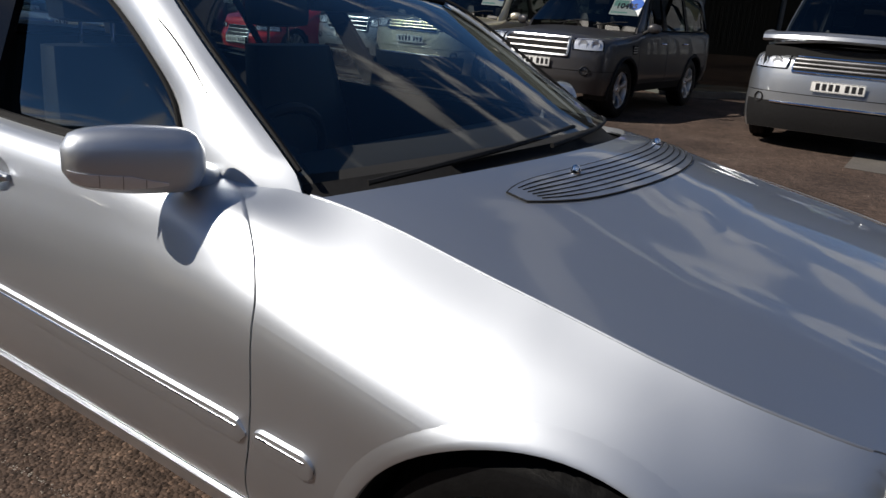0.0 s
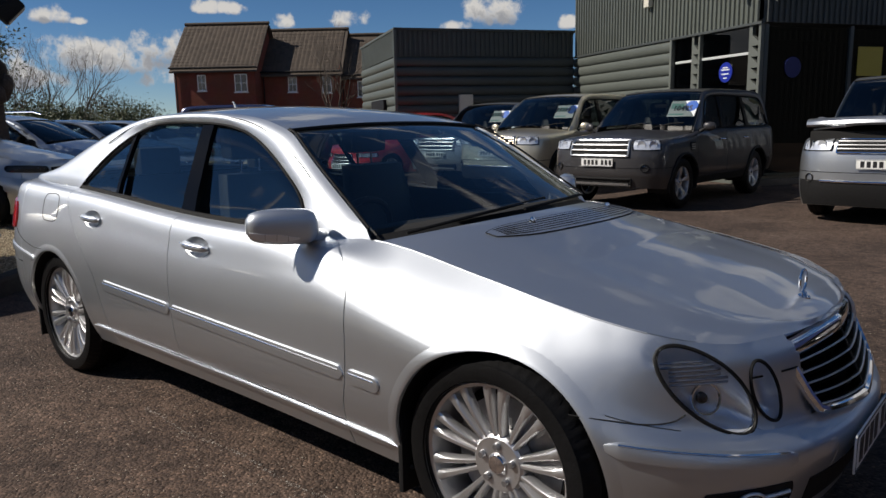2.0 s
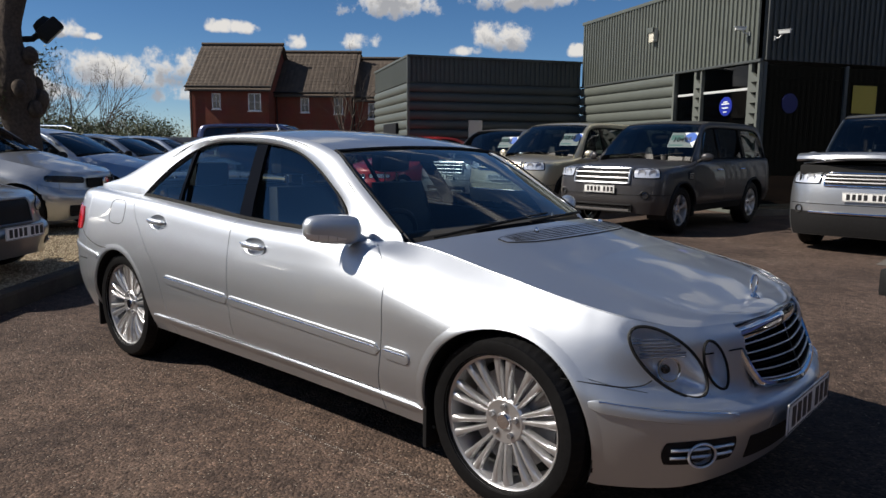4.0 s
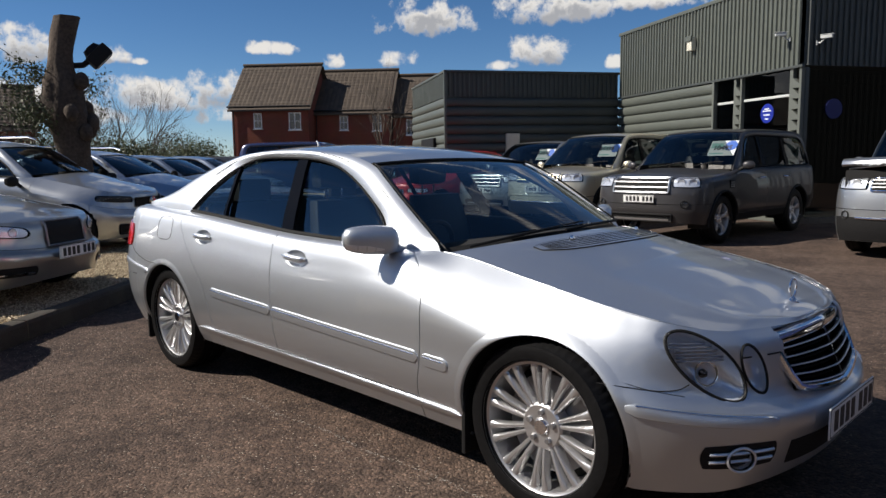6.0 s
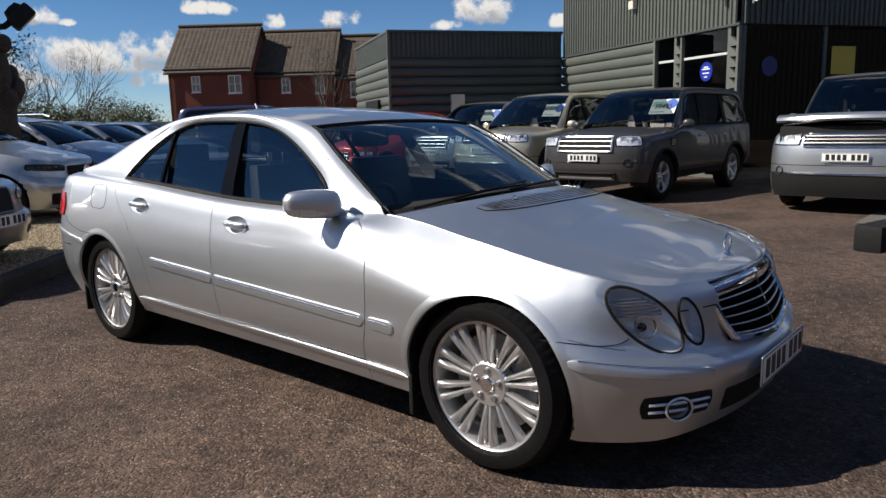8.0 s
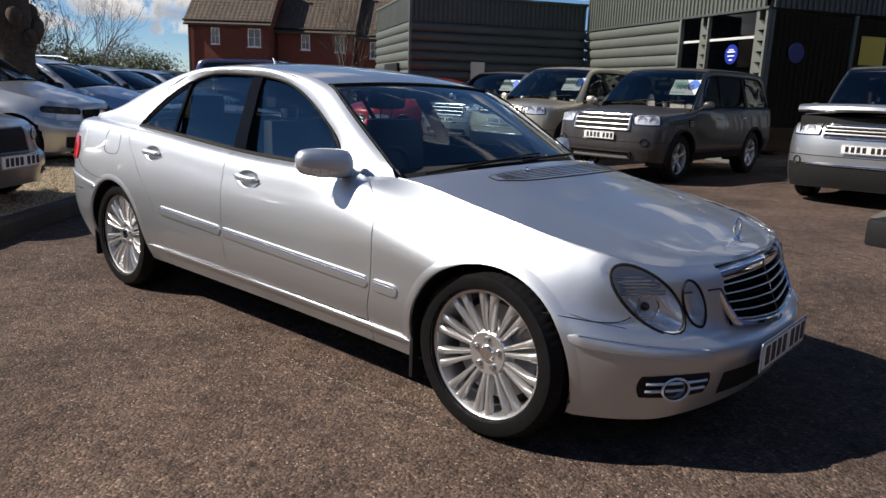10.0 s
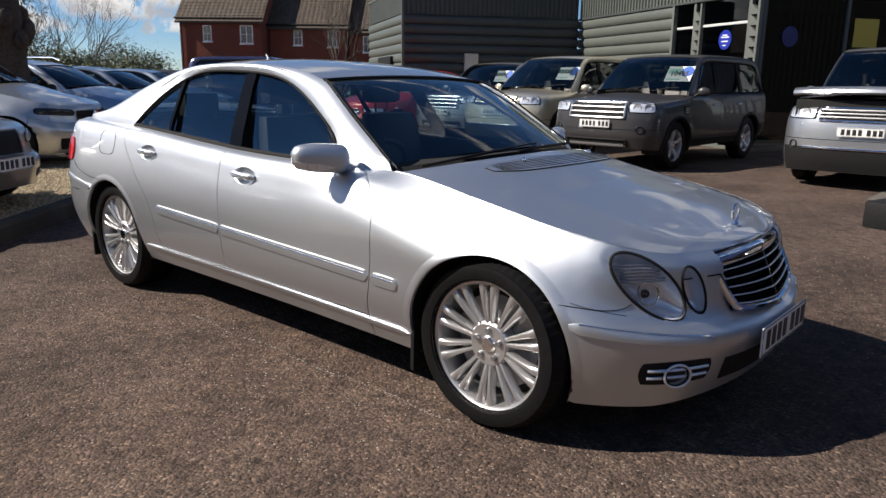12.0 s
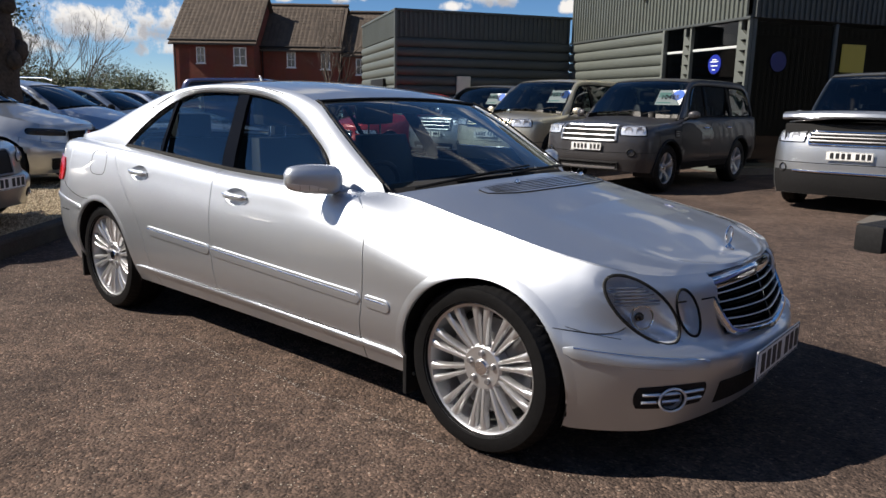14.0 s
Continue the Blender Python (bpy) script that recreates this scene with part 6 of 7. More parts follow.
def tarmac():
    """Old tarmac: brown-grey binder, pale and dark chippings, worn patches and fine cracks."""
    mt = material("tarmac", (0.15, 0.125, 0.105), 0.92, spec=0.25)
    n, l = mt.node_tree.nodes, mt.node_tree.links
    b, co = n["Principled BSDF"], n.new("ShaderNodeTexCoord")
    def noise_(sc, det=4, rough=0.55):
        k = n.new("ShaderNodeTexNoise")
        k.inputs["Scale"].default_value, k.inputs["Detail"].default_value, k.inputs["Roughness"].default_value = sc, det, rough
        l.new(co.outputs["Object"], k.inputs["Vector"])
        return k.outputs["Fac"]
    def ramp(src, stops):
        r = n.new("ShaderNodeValToRGB")
        els = r.color_ramp.elements
        while len(els) < len(stops):
            els.new(0.5)
        for k, (p, c) in zip(els, stops):
            k.position, k.color = p, (*c, 1)
        l.new(src, r.inputs[0])
        return r.outputs[0]
    def mix(kind, f, a, c):
        k = n.new("ShaderNodeMix")
        k.data_type, k.blend_type = "RGBA", kind
        k.inputs["Factor"].default_value = f
        l.new(a, k.inputs["A"])
        l.new(c, k.inputs["B"])
        return k.outputs["Result"]
    vo = n.new("ShaderNodeTexVoronoi")
    vo.inputs["Scale"].default_value = 88
    l.new(co.outputs["Object"], vo.inputs["Vector"])
    chips = n.new("ShaderNodeSeparateColor")
    l.new(vo.outputs["Color"], chips.inputs[0])
    base = ramp(noise_(1.3, 6), [(0.3, (0.058, 0.041, 0.034)), (0.52, (0.092, 0.065, 0.053)), (0.72, (0.124, 0.091, 0.074))])
    grit = ramp(chips.outputs[0], [(0.0, (0.42, 0.42, 0.43)), (0.45, (0.84, 0.84, 0.83)), (0.88, (1.12, 1.10, 1.08)), (0.985, (1.9, 1.85, 1.75))])
    patch_ = ramp(noise_(0.22, 4), [(0.36, (0.62, 0.61, 0.62)), (0.5, (1.0, 1.0, 1.0)), (0.66, (1.16, 1.11, 1.05))])
    col = mix("MULTIPLY", 1.0, mix("MULTIPLY", 1.0, base, grit), patch_)
    l.new(mix("MULTIPLY", 0.75, col, ramp(noise_(11, 6, 0.65), [(0.36, (0.45, 0.45, 0.46)), (0.5, (0.95, 0.95, 0.95)), (0.64, (1.25, 1.24, 1.22))])), b.inputs["Base Color"])
    bp = n.new("ShaderNodeBump")
    bp.inputs["Strength"].default_value, bp.inputs["Distance"].default_value = 0.9, 0.006
    l.new(vo.outputs["Distance"], bp.inputs["Height"])
    bp.invert = True
    bp2 = n.new("ShaderNodeBump")
    bp2.inputs["Strength"].default_value, bp2.inputs["Distance"].default_value = 0.5, 0.02
    l.new(noise_(30, 5), bp2.inputs["Height"])
    l.new(bp.outputs[0], bp2.inputs["Normal"])
    l.new(bp2.outputs[0], b.inputs["Normal"])
    return mt


TARMAC = tarmac()
CONCRETE = material("concrete", (0.105, 0.095, 0.085), 0.9, vary=0.18, grain=0.15, scale=30, bump=0.3, bump_scale=120)
KERB = material("kerb_concrete", (0.038, 0.032, 0.026), 0.92, vary=0.25, grain=0.2, scale=40, bump=0.4, bump_scale=140, dirt=(0.055, 0.05, 0.038))
GRAVEL_BED = material("gravel_bed", (0.22, 0.17, 0.10), 0.95, vary=0.2, grain=0.5, scale=120, bump=1.0, bump_scale=160)
PEBBLE = material("gravel_stones", (0.42, 0.33, 0.20), 0.8, vary=0.2, grain=0.2, scale=200)
nn_ = PEBBLE.node_tree.nodes
_r = nn_.new("ShaderNodeNewGeometry")
_m = nn_.new("ShaderNodeValToRGB")
_m.color_ramp.elements[0].color, _m.color_ramp.elements[1].color = (0.16, 0.11, 0.06, 1), (0.62, 0.52, 0.36, 1)
PEBBLE.node_tree.links.new(_r.outputs["Random Per Island"], _m.inputs[0])
PEBBLE.node_tree.links.new(_m.outputs[0], nn_["Principled BSDF"].inputs["Base Color"])

xs = np.r_[-3000, -300, -60, np.linspace(-30, 12, 43), 60, 300, 3000]
g = Geo().grid([[(x, y, 0.0) for y in np.r_[-3000, -300, -60, np.linspace(-14, 30, 45), 60, 300, 3000]] for x in xs])
tagged(part("ground", g, TARMAC), "worn brown-grey tarmac with loose grit", "ground", kind="structure")

# kerb runs along KD from KA; the gravel lies to its left
KA, KD = np.array((-1.74, -2.62)), np.array((math.cos(radians(132)), math.sin(radians(132))))
KN = np.array((-KD[1], KD[0]))
rs = random.Random(3)
kerb_parent = thing("kerb", Matrix.Identity(4), "row of weathered concrete kerb stones at the gravel's edge", "kerb", kind="structure")
km = None
for i in range(-8, 26):
    a = KA + KD * (i * 0.915)
    if km is None:
        prof = [(0.0, 0.0), (0.0, 0.095), (0.012, 0.115), (0.03, 0.12), (0.125, 0.12), (0.125, 0.0)]
        rows = [[(l, -q, z) for q, z in prof] for l in (0.0, 0.003, 0.902, 0.905)]
        km = Geo().grid(rows)
        km.f += [(0, 1, 2, 3, 4, 5), (18, 19, 20, 21, 22, 23)]
        km = km.mesh("kerb_stone", KERB, angle=30)
    o = part("kerb_stone", km, None, kerb_parent)
    o.matrix_world = Matrix.Translation((*a, rs.uniform(-0.004, 0.004))) @ Matrix.Rotation(radians(132) + rs.uniform(-0.006, 0.006), 4, "Z") @ Matrix.Diagonal((1, -1, 1.25, 1))
bed = [[(*(KA + KD * t + KN * (0.12 + w)), 0.118 + 0.006 * math.sin(3 * t + 5 * w)) for w in np.linspace(0, 9, 12)] for t in np.linspace(-8, 26, 40)]
tagged(part("gravel_bed", Geo().grid(bed), GRAVEL_BED), "golden gravel bed under the parked cars", "gravel", kind="structure")


def stones(n, spot, size, z):
    """Many small angular pebbles, joined."""
    r = np.random.RandomState(5)
    base = np.array([(1, 0, 0), (0, 1, 0), (-1, 0, 0), (0, -1, 0), (0, 0, 1), (0, 0, -1)], float)
    tri = [(0, 1, 4), (1, 2, 4), (2, 3, 4), (3, 0, 4), (1, 0, 5), (2, 1, 5), (3, 2, 5), (0, 3, 5)]
    V, F = [], []
    for i in range(n):
        p = spot(r)
        s = size * r.uniform(0.5, 1.3) * np.array((1, r.uniform(0.6, 1), r.uniform(0.4, 0.8)))
        a = r.uniform(0, 6.28)
        q = base * s * r.uniform(0.75, 1.2, (6, 1))
        c, d = math.cos(a), math.sin(a)
        q = np.stack([q[:, 0] * c - q[:, 1] * d + p[0], q[:, 0] * d + q[:, 1] * c + p[1], q[:, 2] + z], 1)
        k = len(V)
        V.extend(map(tuple, q))
        F.extend(tuple(k + j for j in t) for t in tri)
    me = bpy.data.meshes.new("stones")
    me.from_pydata(V, [], F)
    return me


def on_bed(r):
    t, w = r.uniform(0.2, 7.0), 0.14 + 1.9 * r.uniform() ** 1.3
    return KA + KD * t + KN * w


me = stones(26000, on_bed, 0.011, 0.128)
me.materials.append(PEBBLE)
tagged(new("gravel", me), "loose golden and brown pebbles beside the kerb", "gravel", kind="stuff")


def on_lot(r):
    u = r.uniform()
    if u < 0.75:
        return np.array((r.uniform(-3.5, 3.2), r.uniform(-2.4, -0.7)))
    return np.array((r.uniform(1.5, 5), r.uniform(0.5, 6)))


GRIT = material("loose_grit", (0.30, 0.26, 0.21), 0.9, vary=0.3, scale=200)
me = stones(5200, on_lot, 0.0042, 0.001)
me.materials.append(GRIT)
tagged(new("loose_grit", me), "scattered small stones on the tarmac", "grit", kind="stuff")

def on_line(r):
    x = r.uniform(-0.6, 1.35)
    return np.array((x, -0.885 + 0.012 * math.sin(9 * x) + r.normal() * 0.006))


OLD_PAINT = material("worn_line_paint", (0.30, 0.28, 0.25), 0.9, vary=0.25, scale=160)
me = stones(520, on_line, 0.0045, -0.001)
me.materials.append(OLD_PAINT)
tagged(new("worn_line", me), "faint worn-away painted line on the tarmac", "road marking", kind="stuff")

# smoother concrete apron before the showroom
apron = [[(x, y + 0.25 * math.sin(1.3 * x), 0.005) for y in np.linspace(6.35, 7.7, 4)] for x in np.linspace(1.2, 9, 18)]
tagged(part("apron", Geo().slab(apron, 0.004), CONCRETE), "smooth pale grey concrete strip let into the tarmac", "pavement", kind="structure")

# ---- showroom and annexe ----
# one cladding in two tones: the darker one has shade painted in
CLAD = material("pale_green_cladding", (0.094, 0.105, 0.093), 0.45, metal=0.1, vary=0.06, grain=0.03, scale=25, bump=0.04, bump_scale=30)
CLAD_SHADE_TONE = material("green_cladding_shade_tone", (0.05, 0.058, 0.058), 0.5, metal=0.1, vary=0.08, grain=0.04, scale=25, bump=0.04, bump_scale=30)
STEELWORK = material("grey_steelwork", (0.11, 0.12, 0.108), 0.45, vary=0.05, scale=20)
# dark grey for floor, walls and ceiling: the room's dimness is in the colour
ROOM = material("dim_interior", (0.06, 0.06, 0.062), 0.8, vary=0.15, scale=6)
SHOP_GLASS = glass("shop_glass", tint=(0.6, 0.68, 0.7), clear=0.5)
WHITE_BAR = material("white_glazing_bar", (0.50, 0.52, 0.52), 0.4, vary=0.03, scale=20)
SIGN_BLUE = material("blue_sign", (0.010, 0.025, 0.28), 0.35, vary=0.05, scale=20)
# same blue sign with the flank's dimness behind glass put into the colour
SIGN_DIM = material("shaded_blue_sign", (0.008, 0.014, 0.11), 0.4, vary=0.05, scale=20)
SIGN_YELLOW = material("yellow_poster", (0.45, 0.36, 0.05), 0.5, vary=0.05, scale=20)


def wall_frame(a, deg):
    """A pose whose x runs along a wall, y into the building, z up."""
    return Matrix.Translation((*a, 0)) @ Matrix.Rotation(radians(deg), 4, "Z")


def ribs(length, z0, z1, step, depth):
    """Upright trapezoid ribs, as one pressed sheet. y is negative outwards."""
    pts = []
    n = int(length / step)
    for i in range(n):
        x = i * step
        pts += [(x, 0.0), (x + 0.45 * step, 0.0), (x + 0.55 * step, -depth), (x + 0.9 * step, -depth)]
    pts.append((n * step, 0.0))
    return Geo().grid([[(x, y, z) for z in (z0, z1)] for x, y in pts])


def plank_wall(parent, mat, length, z0, z1, h=0.245, x0=0.0):
    """Horizontal rounded cladding boards, each a piece of its own on one mesh."""
    prof = [(0.0, 0.0), (-0.012, 0.006), (-0.042, 0.05), (-0.05, 0.11), (-0.045, 0.17), (-0.02, 0.225), (0.0, 0.235)]
    me = Geo().grid([[(x, y, z * h / 0.245) for y, z in prof] for x in (x0, x0 + length)]).mesh("cladding_board", mat, angle=50)
    n = int(round((z1 - z0) / h))
    for i in range(n):
        o = part("cladding_board", me, None, parent)
        o.location = (0, 0, z1 - (i + 1) * h)


def castellated(x, z0, z1, w=0.25):
    """A steel post with a row of triangular holes."""
    g = Geo()
    step, zz = 0.20, z0
    g.box((x, -0.02, z0), (x + w * 0.28, 0.06, z1)).box((x + w * 0.8, -0.02, z0), (x + w, 0.06, z1))
    while zz < z1 - step:
        a, b = x + w * 0.28, x + w * 0.8
        g.box((a, -0.02, zz), (b, 0.06, zz + 0.07))
        g.add([(a, -0.02, zz + 0.07), (b, -0.02, zz + 0.07), (a, -0.02, zz + 0.19), (a, 0.06, zz + 0.07), (b, 0.06, zz + 0.07), (a, 0.06, zz + 0.19)], [(0, 1, 2), (3, 5, 4), (1, 4, 5, 2)])
        zz += step
    return g


show = thing("showroom", wall_frame((-8.07, 15.54), -31), "grey-green metal-clad showroom with glazed corner and steel posts", "building", kind="structure")
part("upper_cladding", ribs(7.13, 3.0, 4.70, 0.13, 0.035), CLAD, show, "upright ribbed cladding", smooth=False)
part("eaves_flashing", Geo().box((0, -0.05, 4.68), (7.15, 0.02, 4.76), 0.01), CLAD, show)
part("band_flashing", Geo().box((0, -0.055, 2.965), (7.15, 0.01, 3.015), 0.008), CLAD_SHADE_TONE, show)
plank_wall(show, CLAD, 4.40, 0.3, 2.965)
part("plinth", Geo().box((0, -0.03, 0), (4.46, 0.05, 0.3), 0.01), CONCRETE, show)
part("end_trim", Geo().box((4.39, -0.06, 0.0), (4.46, 0.03, 2.97), 0.006), STEELWORK, show)
for x in (5.11, 6.80):
    part("post", castellated(x, 0.0, 2.97, 0.26 if x < 6 else 0.31), STEELWORK, show, smooth=False)
part("transom", Geo().box((4.46, 0.04, 2.455), (6.9, 0.09, 2.505), 0.005), WHITE_BAR, show)
for x0, x1 in ((4.47, 5.11), (5.37, 6.8)):
    for z0, z1 in ((0.15, 2.45), (2.51, 2.97)):
        w = part("pane", Geo().box((x0, 0.06, z0), (x1, 0.07, z1)), SHOP_GLASS, show)
        w.visible_shadow = False
part("glazing_sill", Geo().box((4.46, 0.0, 0.0), (7.1, 0.12, 0.15), 0.008), STEELWORK, show)
sg = part("round_sign", Geo().lathe([(0.001, -0.012), (0.19, -0.012), (0.195, -0.006), (0.195, 0.0)], "y", 36, (6.11, 0.05, 2.17)), SIGN_BLUE, show, "round blue window sign")
for i, (w, z) in enumerate(((0.14, 2.26), (0.24, 2.22), (0.20, 2.14), (0.10, 2.06))):
    part("bar", Geo().box((6.11 - w / 2, 0.034, z - 0.012), (6.11 + w / 2, 0.037, z + 0.012)), CARD, sg)
# flank: shade painted into the fascia's darker tone, over glass
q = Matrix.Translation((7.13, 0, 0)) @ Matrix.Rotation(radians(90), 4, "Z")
fl = part("flank_fascia", ribs(18, 3.0, 4.70, 0.13, 0.035), CLAD_SHADE_TONE, show, "shaded dark ribbed fascia", smooth=False)
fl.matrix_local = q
for i in range(9):
    o = part("flank_pane", Geo().box((0.15 + i * 2.0, 0.04, 0.12), (2.07 + i * 2.0, 0.05, 2.93)), SHOP_GLASS, show)
    o.matrix_local = q
    o.visible_shadow = False
    o = part("mullion", Geo().box((0.06 + i * 2.0, 0.0, 0), (0.14 + i * 2.0, 0.1, 2.97), 0.006), CLAD_SHADE_TONE, show)
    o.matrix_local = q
o = part("flank_sill", Geo().box((0, -0.02, 0), (18, 0.12, 0.12), 0.008), CONCRETE, show)
o.matrix_local = q
for nm, x, z, w, h, mt in (("poster", 2.3, 2.32, 0.62, 0.55, SIGN_YELLOW),):
    o = part(nm, Geo().box((x, 0.02, z - h / 2), (x + w, 0.028, z + h / 2)), mt, show, "yellow poster in the window")
    o.matrix_local = q
o = part("window_roundel", Geo().lathe([(0.001, -0.01), (0.19, -0.01), (0.19, 0.0)], "y", 32, (0.75, 0.03, 2.2)), SIGN_DIM, show, "round blue window sign")
o.matrix_local = q
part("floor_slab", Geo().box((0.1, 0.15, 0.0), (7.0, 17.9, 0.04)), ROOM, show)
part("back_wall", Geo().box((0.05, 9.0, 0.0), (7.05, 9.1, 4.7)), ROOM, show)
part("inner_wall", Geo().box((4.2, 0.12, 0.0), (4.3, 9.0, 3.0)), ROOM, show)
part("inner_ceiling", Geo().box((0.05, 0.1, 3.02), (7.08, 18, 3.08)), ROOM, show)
part("flat_roof", Geo().box((-0.0, 0.0, 4.66), (7.13, 18, 4.70)), CLAD_SHADE_TONE, show)
part("rear_wall", Geo().box((0.0, 17.9, 0), (7.13, 18.0, 4.7)), CLAD_SHADE_TONE, show)
part("far_wall", Geo().box((0.0, 0.06, 0), (0.1, 18.0, 4.7)), CLAD_SHADE_TONE, show)

LAMPBOX = material("lamp_housing_cream", (0.55, 0.53, 0.45), 0.5, vary=0.08, scale=30)


def wall_camera(m, label):
    e = thing("security_camera", m, label, "camera")
    part("housing", Geo().box((-0.06, -0.46, -0.05), (0.06, -0.12, 0.06), 0.02), WHITE_BAR, e)
    part("sunshield", Geo().box((-0.075, -0.50, 0.06), (0.075, -0.10, 0.075), 0.006), WHITE_BAR, e)
    part("bracket", Geo().tube([(0, 0.0, -0.16), (0, -0.12, -0.16), (0, -0.24, -0.05)], 0.022, 8), WHITE_BAR, e)
    part("base", Geo().box((-0.05, -0.02, -0.23), (0.05, 0.0, -0.09), 0.008), WHITE_BAR, e)


ms = wall_frame((-8.07, 15.54), -31)
wall_camera(ms @ Matrix.Translation((6.80, -0.05, 3.62)) @ Matrix.Scale(0.6, 4) @ Matrix.Rotation(radians(-25), 4, "Z"), "white wall camera on the ribbed cladding")
wall_camera(ms @ q @ Matrix.Translation((0.22, -0.05, 3.50)) @ Matrix.Scale(0.6, 4) @ Matrix.Rotation(radians(30), 4, "Z"), "white wall camera on the shaded flank")
e = thing("bulkhead_light", ms @ Matrix.Translation((3.59, -0.04, 3.93)), "cream bulkhead light on the cladding", "light")
part("housing", Geo().box((-0.10, -0.12, -0.16), (0.10, 0.0, 0.16), 0.03), LAMPBOX, e)
part("visor", Geo().box((-0.11, -0.15, 0.05), (0.11, -0.1, 0.17), 0.015), CLAD, e)

ann = thing("annexe", wall_frame((-10.8, 11.33), 57), "low flat-roofed annexe clad in dark grey-green boards", "building", kind="structure")
# front boards take the shade tone; the sunlit side below stays paler
part("upper_band", ribs(4.97, 3.0, 3.66, 0.13, 0.03), CLAD_SHADE_TONE, ann, "ribbed fascia band", smooth=False)
plank_wall(ann, CLAD_SHADE_TONE, 4.97, 0.05, 2.99)
part("capping", Geo().box((-0.06, -0.06, 3.64), (5.0, 0.05, 3.70), 0.008), CLAD_SHADE_TONE, ann)
part("corner_post", Geo().box((-0.07, -0.06, 0), (0.0, 0.01, 3.66), 0.006), CLAD, ann)
part("meter_box", Geo().box((1.64, -0.13, 1.30), (2.02, -0.045, 2.02), 0.012), LAMPBOX, ann, "pale meter cabinet")
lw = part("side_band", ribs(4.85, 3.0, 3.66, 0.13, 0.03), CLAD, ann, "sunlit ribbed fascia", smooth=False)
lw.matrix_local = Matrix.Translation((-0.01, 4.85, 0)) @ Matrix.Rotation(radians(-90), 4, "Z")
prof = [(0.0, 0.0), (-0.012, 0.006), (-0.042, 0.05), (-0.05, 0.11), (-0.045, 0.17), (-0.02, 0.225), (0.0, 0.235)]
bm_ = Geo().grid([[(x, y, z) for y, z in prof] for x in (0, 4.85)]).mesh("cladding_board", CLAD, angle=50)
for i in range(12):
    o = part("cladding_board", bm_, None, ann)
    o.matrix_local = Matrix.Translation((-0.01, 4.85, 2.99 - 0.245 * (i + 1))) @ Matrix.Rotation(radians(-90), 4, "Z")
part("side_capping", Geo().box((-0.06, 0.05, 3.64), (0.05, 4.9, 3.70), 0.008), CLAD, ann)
part("vent_box", Geo().box((-0.14, 1.1, 1.45), (-0.05, 2.9, 1.95), 0.02), BLACK, ann, "dark louvred vent")
part("flat_roof", Geo().box((0, 0.0, 3.60), (4.97, 4.85, 3.64)), CLAD_SHADE_TONE, ann)
part("core", Geo().box((0.03, 0.03, 0), (4.97, 4.82, 3.6)), CLAD_SHADE_TONE, ann)

# ---- houses ----
BRICKWORK = material("brick", (0.27, 0.085, 0.05), 0.88)


def brickwork(mt):
    n, l = mt.node_tree.nodes, mt.node_tree.links
    b, co, br = n["Principled BSDF"], n.new("ShaderNodeTexCoord"), n.new("ShaderNodeTexBrick")
    mp = n.new("ShaderNodeMapping")
    mp.inputs["Rotation"].default_value = (radians(90), 0, 0)
    l.new(co.outputs["Object"], mp.inputs[0])
    l.new(mp.outputs[0], br.inputs["Vector"])
    br.inputs["Scale"].default_value = 4.4
    br.inputs["Color1"].default_value, br.inputs["Color2"].default_value, br.inputs["Mortar"].default_value = (0.26, 0.062, 0.034, 1), (0.20, 0.050, 0.029, 1), (0.22, 0.12, 0.09, 1)
    br.inputs["Mortar Size"].default_value = 0.012
    nz, mx = n.new("ShaderNodeTexNoise"), n.new("ShaderNodeMix")
    nz.inputs["Scale"].default_value = 1.2
    l.new(co.outputs["Object"], nz.inputs["Vector"])
    mx.data_type, mx.blend_type = "RGBA", "MULTIPLY"
    mx.inputs["Factor"].default_value = 0.5
    l.new(br.outputs[0], mx.inputs["A"])
    l.new(nz.outputs["Color"], mx.inputs["B"])
    l.new(mx.outputs["Result"], b.inputs["Base Color"])


brickwork(BRICKWORK)
TILE = material("concrete_roof_tile", (0.17, 0.125, 0.085), 0.85)
n_, l_ = TILE.node_tree.nodes, TILE.node_tree.links
_i, _c = n_.new("ShaderNodeNewGeometry"), n_.new("ShaderNodeValToRGB")
_c.color_ramp.elements[0].color, _c.color_ramp.elements[1].color = (0.060, 0.045, 0.034, 1), (0.090, 0.069, 0.052, 1)
l_.new(_i.outputs["Random Per Island"], _c.inputs[0])
l_.new(_c.outputs[0], n_["Principled BSDF"].inputs["Base Color"])
UPVC = material("white_window_frame", (0.78, 0.78, 0.76), 0.35, vary=0.02, scale=20)
PANE = material("house_window_glass", (0.03, 0.035, 0.04), 0.05, coat=1.0, vary=0.1, scale=3)


def tiles_slope(w, run, rise, overhang=0.25):
    """Rows of roll tiles on one slope; x along the eaves, y up the slope's run."""
    g = Geo()
    L = math.hypot(run, rise)
    n, m = int(L / 0.30), int((w + 2 * overhang) / 0.28)
    d, up = np.array((0, run / L, rise / L)), np.array((0, -rise / L, run / L))
    for i in range(n):
        for j in range(m):
            x0 = -overhang + j * 0.28
            p = np.array((x0, 0, 0)) + d * (i * 0.30 - 0.12)
            pts = []
            for x, z in ((0.0, 0.03), (0.08, 0.05), (0.16, 0.03), (0.275, 0.02)):
                pts.append((x, z))
            V = [p + np.array((x, 0, 0)) + up * z for x, z in pts] + [p + np.array((x, 0, 0)) + d * 0.33 + up * (z - 0.03) for x, z in pts]
            g.add(V, [(0, 1, 5, 4), (1, 2, 6, 5), (2, 3, 7, 6)])
    return g


